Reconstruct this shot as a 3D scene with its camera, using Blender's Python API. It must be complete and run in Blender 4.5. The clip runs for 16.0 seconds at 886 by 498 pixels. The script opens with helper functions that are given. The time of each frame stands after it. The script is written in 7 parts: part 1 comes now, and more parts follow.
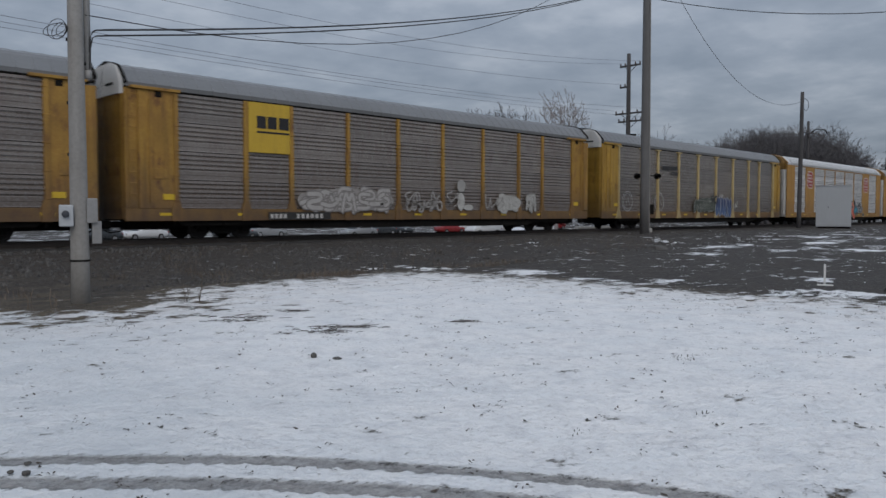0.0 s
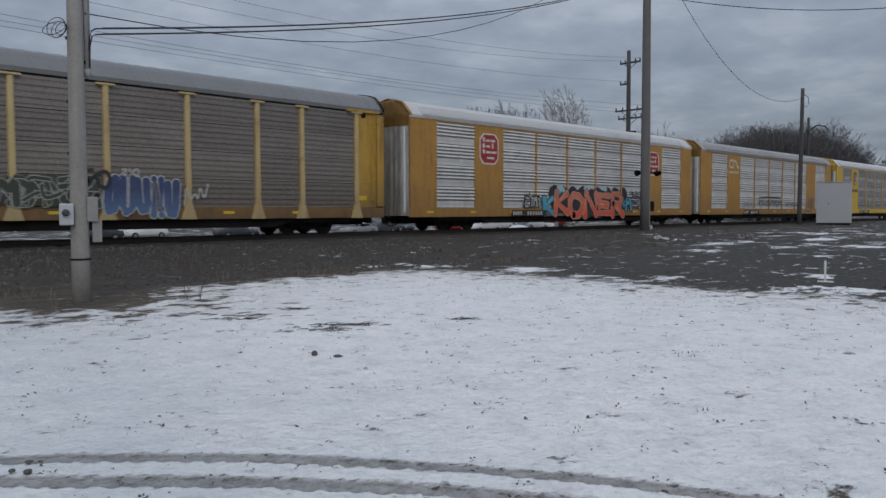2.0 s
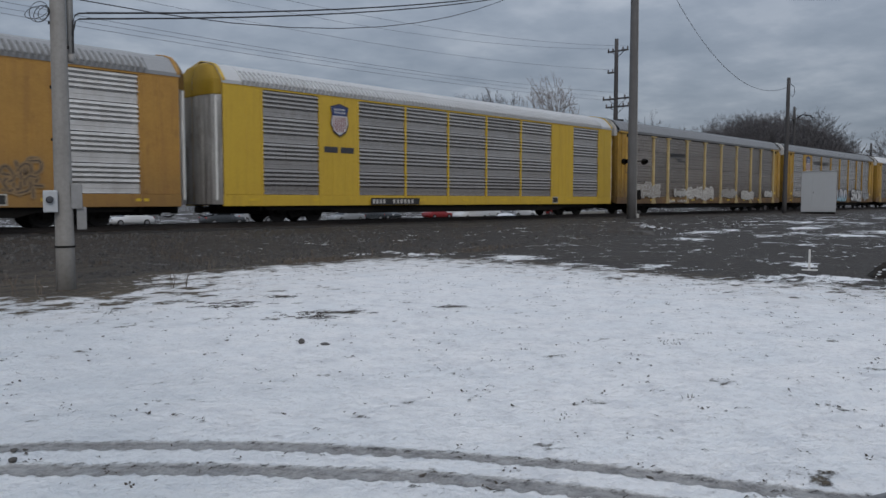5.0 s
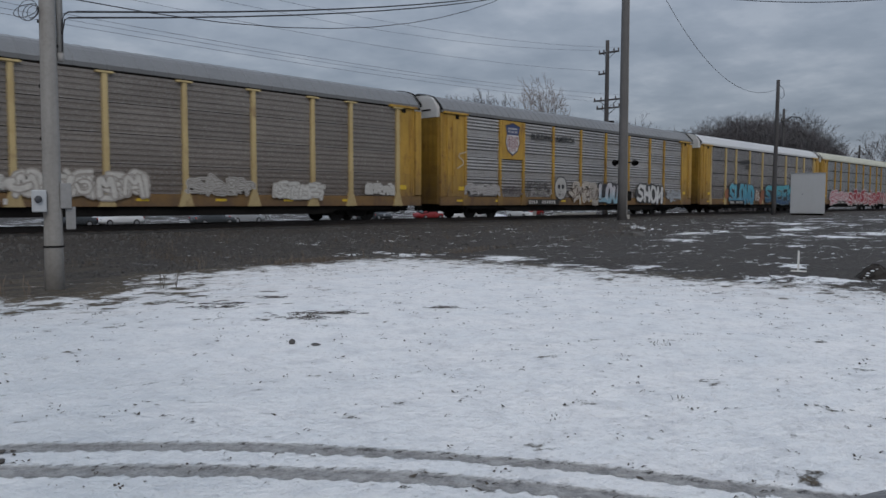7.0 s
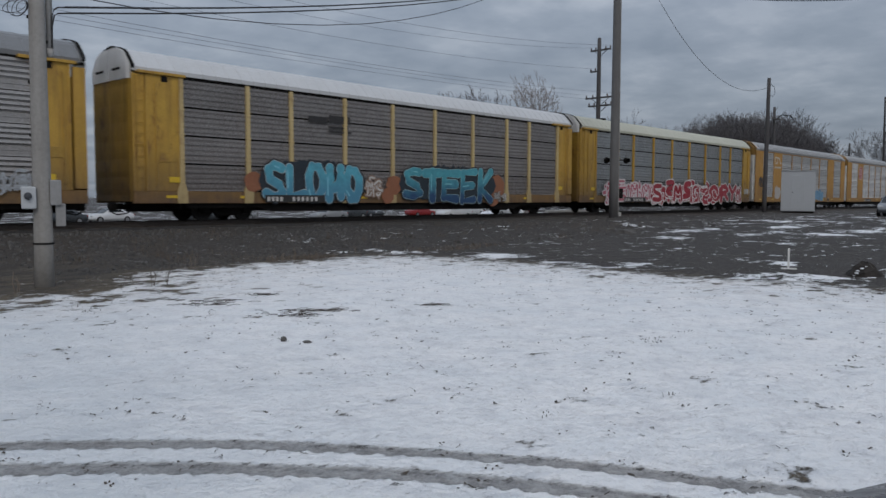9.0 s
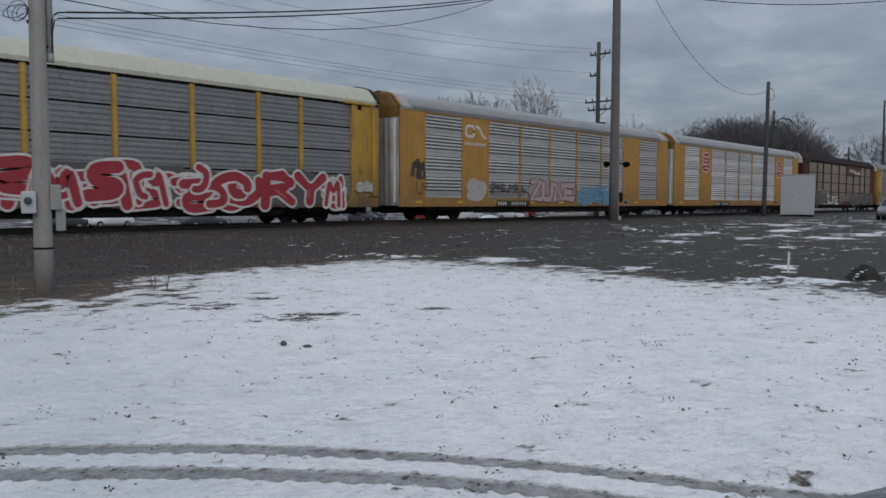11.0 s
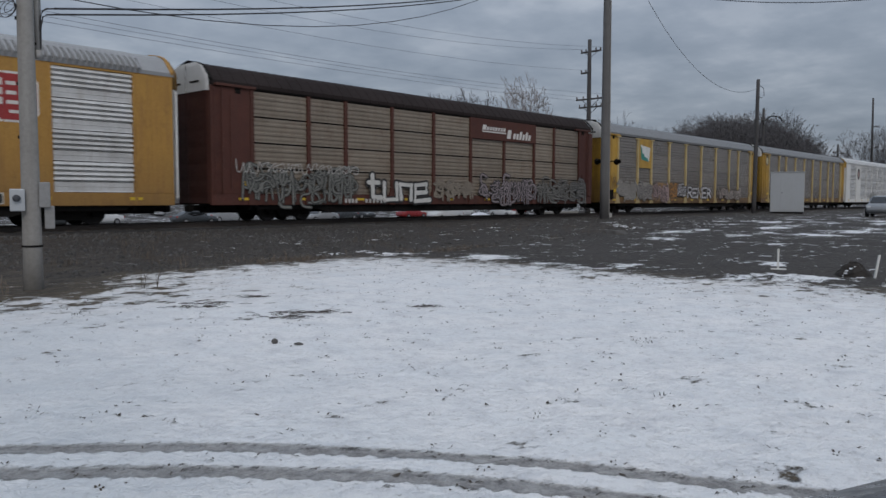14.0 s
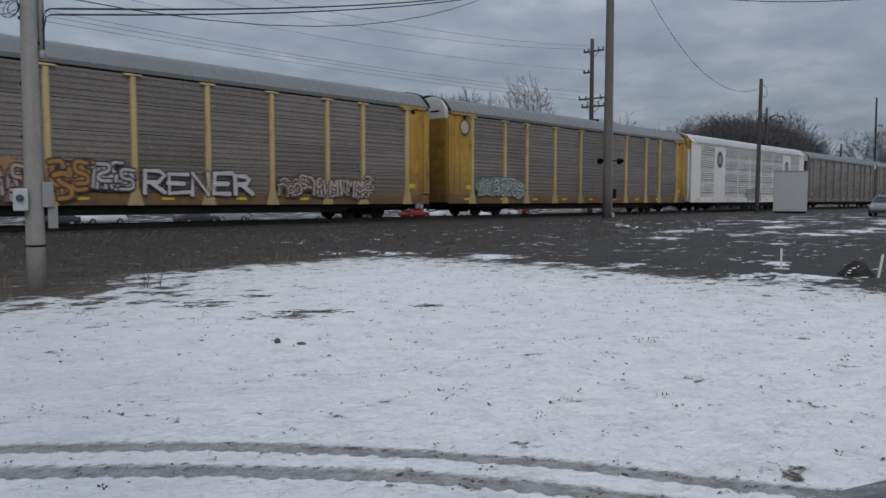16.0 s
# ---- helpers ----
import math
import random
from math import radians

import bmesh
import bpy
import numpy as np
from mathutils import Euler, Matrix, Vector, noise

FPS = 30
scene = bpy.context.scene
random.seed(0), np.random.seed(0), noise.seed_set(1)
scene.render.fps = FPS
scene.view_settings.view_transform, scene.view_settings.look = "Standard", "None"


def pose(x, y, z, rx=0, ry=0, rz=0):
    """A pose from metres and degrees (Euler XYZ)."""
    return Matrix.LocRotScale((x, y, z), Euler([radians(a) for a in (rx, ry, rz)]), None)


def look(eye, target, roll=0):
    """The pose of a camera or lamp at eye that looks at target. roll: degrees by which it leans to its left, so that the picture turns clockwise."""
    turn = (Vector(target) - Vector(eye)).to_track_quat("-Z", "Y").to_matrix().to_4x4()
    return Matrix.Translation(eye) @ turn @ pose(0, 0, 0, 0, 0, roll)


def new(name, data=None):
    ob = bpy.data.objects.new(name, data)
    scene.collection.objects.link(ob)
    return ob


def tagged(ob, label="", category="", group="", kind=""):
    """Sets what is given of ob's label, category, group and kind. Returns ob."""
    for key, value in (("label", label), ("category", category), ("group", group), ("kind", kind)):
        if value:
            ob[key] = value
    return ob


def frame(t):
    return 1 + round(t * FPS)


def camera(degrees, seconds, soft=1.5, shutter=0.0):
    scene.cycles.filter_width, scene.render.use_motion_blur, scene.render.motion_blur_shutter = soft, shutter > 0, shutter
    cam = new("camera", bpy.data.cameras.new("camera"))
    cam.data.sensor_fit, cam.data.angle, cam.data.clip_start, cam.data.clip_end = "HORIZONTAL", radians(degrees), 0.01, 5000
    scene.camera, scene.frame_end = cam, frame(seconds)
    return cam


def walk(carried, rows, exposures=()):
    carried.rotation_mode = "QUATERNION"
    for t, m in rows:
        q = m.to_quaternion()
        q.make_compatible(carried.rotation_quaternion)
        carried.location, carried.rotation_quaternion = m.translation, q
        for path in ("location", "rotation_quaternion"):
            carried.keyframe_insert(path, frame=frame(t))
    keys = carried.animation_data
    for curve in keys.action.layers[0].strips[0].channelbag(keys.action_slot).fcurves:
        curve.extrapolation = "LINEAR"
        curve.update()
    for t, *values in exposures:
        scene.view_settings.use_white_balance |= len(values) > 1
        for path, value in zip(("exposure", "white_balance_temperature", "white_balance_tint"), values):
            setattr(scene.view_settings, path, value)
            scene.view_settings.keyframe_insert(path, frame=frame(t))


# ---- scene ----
cam = camera(60.0, 16.0, shutter=0.12)
PATH = [
    (0.0, pose(0, 0, 1.55, 87.45, 0.00, -45.25)),
    (0.5, pose(0, 0, 1.55, 87.33, 0.06, -45.24)),
    (1.0, pose(0, 0, 1.55, 87.35, 0.12, -45.11)),
    (1.5, pose(0, 0, 1.55, 87.29, 0.25, -45.16)),
    (2.0, pose(0, 0, 1.55, 87.27, 0.17, -45.23)),
    (2.5, pose(0, 0, 1.55, 87.18, 0.14, -45.12)),
    (3.0, pose(0, 0, 1.55, 87.16, -0.07, -45.42)),
    (3.5, pose(0, 0, 1.55, 86.82, -0.13, -45.53)),
    (4.0, pose(0, 0, 1.55, 86.36, -0.16, -45.75)),
    (6.5, pose(0, 0, 1.55, 86.57, -0.01, -46.71)),
    (7.0, pose(0, 0, 1.55, 86.42, -0.13, -46.83)),
    (7.5, pose(0, 0, 1.55, 86.50, -0.06, -46.80)),
    (8.0, pose(0, 0, 1.55, 86.25, -0.00, -47.17)),
    (8.5, pose(0, 0, 1.55, 86.24, -0.08, -47.22)),
    (9.0, pose(0, 0, 1.55, 86.22, -0.21, -47.43)),
    (11.5, pose(0, 0, 1.55, 86.56, -0.13, -47.45)),
    (12.0, pose(0, 0, 1.55, 86.25, -0.16, -47.76)),
    (12.5, pose(0, 0, 1.55, 86.37, -0.01, -47.55)),
    (13.0, pose(0, 0, 1.55, 86.39, -0.12, -47.76)),
    (13.5, pose(0, 0, 1.55, 86.30, -0.14, -47.91)),
    (14.0, pose(0, 0, 1.55, 86.33, -0.09, -48.09)),
    (14.5, pose(0, 0, 1.55, 86.23, -0.18, -48.02)),
    (15.0, pose(0, 0, 1.55, 86.62, 0.07, -48.07)),
    (15.5, pose(0, 0, 1.55, 86.46, -0.01, -47.97)),
    (16.0, pose(0, 0, 1.55, 86.30, -0.07, -47.90)),
]
walk(cam, PATH)

# ---- light ----
SUN_EL, SUN_AZ = radians(42), radians(218)
world = bpy.data.worlds.new("overcast_sky")
scene.world = world
world.use_nodes = True


def build_sky():
    nt = world.node_tree
    nt.nodes.clear()
    n, ln = nt.nodes.new, nt.links.new
    out = n("ShaderNodeOutputWorld")
    bg = n("ShaderNodeBackground")
    sky = n("ShaderNodeTexSky")
    sky.sky_type, sky.sun_disc = "NISHITA", False
    sky.sun_elevation, sky.sun_rotation = SUN_EL, SUN_AZ
    sky.dust_density, sky.air_density = 2.0, 1.0
    dim = n("ShaderNodeMix")
    dim.data_type, dim.blend_type = "RGBA", "MULTIPLY"
    dim.inputs[0].default_value = 1.0
    ln(sky.outputs[0], dim.inputs[6])
    dim.inputs[7].default_value = (0.1, 0.1, 0.1, 1)
    co = n("ShaderNodeTexCoord")
    sep = n("ShaderNodeSeparateXYZ")
    ln(co.outputs["Generated"], sep.inputs[0])
    # the cloud deck is a flat sheet far overhead
    up = n("ShaderNodeMath")
    up.operation = "MAXIMUM"
    ln(sep.outputs[2], up.inputs[0])
    up.inputs[1].default_value = 0.0
    up2 = n("ShaderNodeMath")
    up2.operation = "ADD"
    ln(up.outputs[0], up2.inputs[0])
    up2.inputs[1].default_value = 0.15
    vec = n("ShaderNodeCombineXYZ")
    for i in (0, 1):
        dv = n("ShaderNodeMath")
        dv.operation = "DIVIDE"
        ln(sep.outputs[i], dv.inputs[0])
        ln(up2.outputs[0], dv.inputs[1])
        ln(dv.outputs[0], vec.inputs[i])
    tone = None
    for scale, detail, lo, hi, w in ((1.1, 6, 0.35, 0.68, 0.5), (3.4, 8, 0.36, 0.66, 0.5)):
        tx = n("ShaderNodeTexNoise")
        tx.inputs["Scale"].default_value, tx.inputs["Detail"].default_value = scale, detail
        tx.inputs["Roughness"].default_value = 0.55
        ln(vec.outputs[0], tx.inputs["Vector"])
        mr = n("ShaderNodeMapRange")
        mr.inputs[1].default_value, mr.inputs[2].default_value = lo, hi
        mr.inputs[3].default_value, mr.inputs[4].default_value = 0.0, w
        ln(tx.outputs[0], mr.inputs[0])
        if tone is None:
            tone = mr
        else:
            ad = n("ShaderNodeMath")
            ln(tone.outputs[0], ad.inputs[0])
            ln(mr.outputs[0], ad.inputs[1])
            tone = ad
    ramp = n("ShaderNodeValToRGB")
    ramp.color_ramp.elements[0].color = (0.224, 0.267, 0.333, 1)
    ramp.color_ramp.elements[1].color = (0.432, 0.475, 0.545, 1)
    mid = ramp.color_ramp.elements.new(0.5)
    mid.color = (0.30, 0.345, 0.416, 1)
    ln(tone.outputs[0], ramp.inputs[0])
    mix = n("ShaderNodeMix")
    mix.data_type = "RGBA"
    mix.inputs[0].default_value = 0.9
    ln(dim.outputs[2], mix.inputs[6])
    ln(ramp.outputs[0], mix.inputs[7])
    # an overcast sky grows brighter toward the zenith
    zen = n("ShaderNodeMath")
    zen.operation = "MULTIPLY_ADD"
    ln(up.outputs[0], zen.inputs[0])
    zen.inputs[1].default_value, zen.inputs[2].default_value = 1.2, 0.74
    lift = n("ShaderNodeVectorMath")
    lift.operation = "SCALE"
    ln(mix.outputs[2], lift.inputs[0])
    ln(zen.outputs[0], lift.inputs["Scale"])
    ln(lift.outputs[0], bg.inputs[0])
    bg.inputs[1].default_value = 1.0
    ln(bg.outputs[0], out.inputs[0])


build_sky()
sun = new("sun", bpy.data.lights.new("sun", "SUN"))
sun.data.energy, sun.data.angle, sun.data.color = 0.87, radians(25), (1.0, 0.925, 0.84)
sun.matrix_world = look((0, 0, 50), (-math.sin(SUN_AZ) * 30, -math.cos(SUN_AZ) * 30, 50 - 30 * math.tan(SUN_EL)))
scene.view_settings.exposure = 0.0


# ---- helpers for building ----
def part(name, bm, material, parent=None, label="", at=None):
    """Link a bmesh (or a ready mesh) as one mesh object."""
    if isinstance(bm, bmesh.types.BMesh):
        me = bpy.data.meshes.new(name)
        bm.to_mesh(me)
        bm.free()
    else:
        me = bm
    if material is not None and len(me.materials) == 0:
        me.materials.append(material)
    ob = new(name, me)
    if parent is not None:
        ob.parent = parent
    if at is not None:
        ob.matrix_basis = at
    if label:
        ob["label"] = label
    return ob


def mesh_of(name, bm, material):
    me = bpy.data.meshes.new(name)
    bm.to_mesh(me)
    bm.free()
    me.materials.append(material)
    return me


def box(bm, x0, x1, y0, y1, z0, z1):
    v = [bm.verts.new((x, y, z)) for z in (z0, z1) for y in (y0, y1) for x in (x0, x1)]
    for f in ((0, 2, 3, 1), (4, 5, 7, 6), (0, 1, 5, 4), (2, 6, 7, 3), (0, 4, 6, 2), (1, 3, 7, 5)):
        bm.faces.new([v[i] for i in f])
    return v


def soft_box(bm, x0, x1, y0, y1, z0, z1, r=0.01, seg=1):
    v = box(bm, x0, x1, y0, y1, z0, z1)
    edges = {e for w in v for e in w.link_edges}
    bmesh.ops.bevel(bm, geom=list(edges), offset=r, segments=seg, affect="EDGES", profile=0.5)


def tube(bm, pts, radii, sides=6, cap=True):
    """A tube through the points; radii one number or one a point."""
    pts = [Vector(p) for p in pts]
    if not hasattr(radii, "__len__"):
        radii = [radii] * len(pts)
    rings = []
    for i, p in enumerate(pts):
        d = (pts[min(i + 1, len(pts) - 1)] - pts[max(i - 1, 0)]).normalized()
        a = Vector((0, 0, 1)) if abs(d.z) < 0.9 else Vector((1, 0, 0))
        s = d.cross(a).normalized()
        u = s.cross(d)
        rings.append([bm.verts.new(p + radii[i] * (math.cos(k * math.tau / sides) * s + math.sin(k * math.tau / sides) * u)) for k in range(sides)])
    for a, b in zip(rings, rings[1:]):
        for k in range(sides):
            bm.faces.new((a[k], a[(k + 1) % sides], b[(k + 1) % sides], b[k]))
    if cap:
        bm.faces.new(rings[0][::-1])
        bm.faces.new(rings[-1])
    return rings


def lathe(bm, profile, axis="z", sides=24):
    """Revolve (radius, height) pairs round an axis."""
    rings = []
    for r, h in profile:
        ring = []
        for k in range(sides):
            a = k * math.tau / sides
            c, s = r * math.cos(a), r * math.sin(a)
            ring.append(bm.verts.new({"z": (c, s, h), "y": (c, h, s), "x": (h, c, s)}[axis]))
        rings.append(ring)
    for a, b in zip(rings, rings[1:]):
        for k in range(sides):
            bm.faces.new((a[k], a[(k + 1) % sides], b[(k + 1) % sides], b[k]))
    bm.faces.new(rings[0][::-1])
    bm.faces.new(rings[-1])
    bmesh.ops.recalc_face_normals(bm, faces=bm.faces[:])


def slab(bm, outline, y0, y1):
    """An outline in x, z made solid from y0 to y1."""
    a = [bm.verts.new((x, y0, z)) for x, z in outline]
    b = [bm.verts.new((x, y1, z)) for x, z in outline]
    fs = [bm.faces.new(a), bm.faces.new(b[::-1])]
    for i in range(len(a)):
        j = (i + 1) % len(a)
        fs.append(bm.faces.new((a[j], a[i], b[i], b[j])))
    bmesh.ops.recalc_face_normals(bm, faces=fs)


def extrude_x(bm, profile, x0, x1, closed=False):
    """A profile of (y, z) pairs drawn out along x."""
    a = [bm.verts.new((x0, y, z)) for y, z in profile]
    b = [bm.verts.new((x1, y, z)) for y, z in profile]
    n = len(profile)
    for i in range(n if closed else n - 1):
        j = (i + 1) % n
        bm.faces.new((a[i], a[j], b[j], b[i]))
    if closed:
        bm.faces.new(a[::-1])
        bm.faces.new(b)


def smooth(ob_or_mesh):
    me = ob_or_mesh.data if hasattr(ob_or_mesh, "data") else ob_or_mesh
    me.polygons.foreach_set("use_smooth", [True] * len(me.polygons))
    return ob_or_mesh


def rough_stone(bm, c, r, rng, flat=0.6):
    n, m = 7, 4
    rings = []
    for j in range(m + 1):
        t = math.pi * j / m
        rings.append([bm.verts.new((c[0] + r * math.sin(t) * math.cos(k * math.tau / n) * rng.uniform(0.75, 1.2), c[1] + r * math.sin(t) * math.sin(k * math.tau / n) * rng.uniform(0.75, 1.2), c[2] + r * flat * math.cos(t) * rng.uniform(0.85, 1.1))) for k in range(n)])
    for a, b in zip(rings, rings[1:]):
        for k in range(n):
            bm.faces.new((a[k], a[(k + 1) % n], b[(k + 1) % n], b[k]))


def ease(v):
    v = max(0.0, min(1.0, v))
    return v * v * (3 - 2 * v)


# ---- materials ----
def geo_pos(n):
    return n("ShaderNodeNewGeometry").outputs["Position"]


def surface(name, base, dark=None, rough=0.7, metal=0.0, scale=1.5, fine=18.0, amount=0.5, bump=0.15, streak=0.0, streak_col=(0.12, 0.07, 0.04), vary=0.0, bump_dist=0.01, grime=0.0, rust=0.0, gloss=0.5):
    """Paint, metal, wood or stone: base colour with broad stains, fine grain, upright streaks of rust or soot, and relief."""
    m = bpy.data.materials.new(name)
    m.use_nodes = True
    nt = m.node_tree
    nt.nodes.clear()
    n, ln = nt.nodes.new, nt.links.new
    out, sh = n("ShaderNodeOutputMaterial"), n("ShaderNodeBsdfPrincipled")
    ln(sh.outputs[0], out.inputs[0])
    sh.inputs["Metallic"].default_value = metal
    sh.inputs["Specular IOR Level"].default_value = gloss
    co = n("ShaderNodeTexCoord")
    info = n("ShaderNodeObjectInfo")
    off = n("ShaderNodeVectorMath")
    off.operation = "ADD"
    ln(co.outputs["Object"], off.inputs[0])
    sc = n("ShaderNodeVectorMath")
    sc.operation = "SCALE"
    sc.inputs[0].default_value = (37.0, 11.0, 23.0)
    ln(info.outputs["Random"], sc.inputs["Scale"])
    ln(sc.outputs[0], off.inputs[1])
    if dark is None:
        dark = tuple(c * 0.55 for c in base)

    def noise_tex(s, det, src):
        tx = n("ShaderNodeTexNoise")
        tx.inputs["Scale"].default_value, tx.inputs["Detail"].default_value = s, det
        tx.inputs["Roughness"].default_value = 0.6
        ln(src, tx.inputs["Vector"])
        return tx

    def span(src, lo, hi, a, b):
        mr = n("ShaderNodeMapRange")
        for i, v in ((1, lo), (2, hi), (3, a), (4, b)):
            mr.inputs[i].default_value = v
        ln(src, mr.inputs[0])
        return mr.outputs[0]

    def blend(fac, a, b):
        mx = n("ShaderNodeMix")
        mx.data_type = "RGBA"
        ln(fac, mx.inputs[0])
        for i, v in ((6, a), (7, b)):
            if isinstance(v, tuple):
                mx.inputs[i].default_value = (*v, 1)
            else:
                ln(v, mx.inputs[i])
        return mx.outputs[2]

    broad = noise_tex(scale, 5, off.outputs[0])
    grain = noise_tex(fine, 4, off.outputs[0])
    col = blend(span(broad.outputs[0], 0.35, 0.75, 0.0, amount), base, dark)
    col = blend(span(grain.outputs[0], 0.4, 0.75, 0.0, amount * 0.6), col, tuple(c * 0.7 for c in dark))
    if streak > 0:
        mp = n("ShaderNodeMapping")
        mp.inputs["Scale"].default_value = (5.0, 5.0, 0.35)
        ln(off.outputs[0], mp.inputs[0])
        st = noise_tex(1.0, 6, mp.outputs[0])
        col = blend(span(st.outputs[0], 0.48, 0.78, 0.0, streak), col, streak_col)
    if rust > 0:
        # flaked spots with running edges
        mr_ = n("ShaderNodeMapping")
        mr_.inputs["Scale"].default_value = (1.5, 1.5, 0.8)
        ln(off.outputs[0], mr_.inputs[0])
        fl = noise_tex(1.15, 9, mr_.outputs[0])
        fl.inputs["Roughness"].default_value = 0.72
        col = blend(span(fl.outputs[0], 0.55, 0.68, 0.0, rust), col, (0.13, 0.05, 0.024))
        wash = noise_tex(0.5, 4, off.outputs[0])
        col = blend(span(wash.outputs[0], 0.45, 0.7, 0.0, rust * 0.5), col, tuple(0.5 * c for c in base))
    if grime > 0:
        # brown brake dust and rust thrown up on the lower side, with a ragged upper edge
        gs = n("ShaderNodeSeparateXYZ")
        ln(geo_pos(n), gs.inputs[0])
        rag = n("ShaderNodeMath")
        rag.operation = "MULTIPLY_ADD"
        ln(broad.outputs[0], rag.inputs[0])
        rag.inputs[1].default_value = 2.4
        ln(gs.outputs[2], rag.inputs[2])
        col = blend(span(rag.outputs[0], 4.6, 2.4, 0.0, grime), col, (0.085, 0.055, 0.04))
    if vary > 0:
        hv = n("ShaderNodeHueSaturation")
        ln(col, hv.inputs["Color"])
        ln(span(info.outputs["Random"], 0, 1, 1 - vary, 1 + vary), hv.inputs["Value"])
        col = hv.outputs[0]
    ln(col, sh.inputs["Base Color"])
    ln(span(grain.outputs[0], 0.3, 0.7, max(rough - 0.12, 0.05), min(rough + 0.12, 1)), sh.inputs["Roughness"])
    if bump > 0:
        bp = n("ShaderNodeBump")
        bp.inputs["Strength"].default_value, bp.inputs["Distance"].default_value = bump, bump_dist
        ln(grain.outputs[0], bp.inputs["Height"])
        ln(bp.outputs[0], sh.inputs["Normal"])
    return m


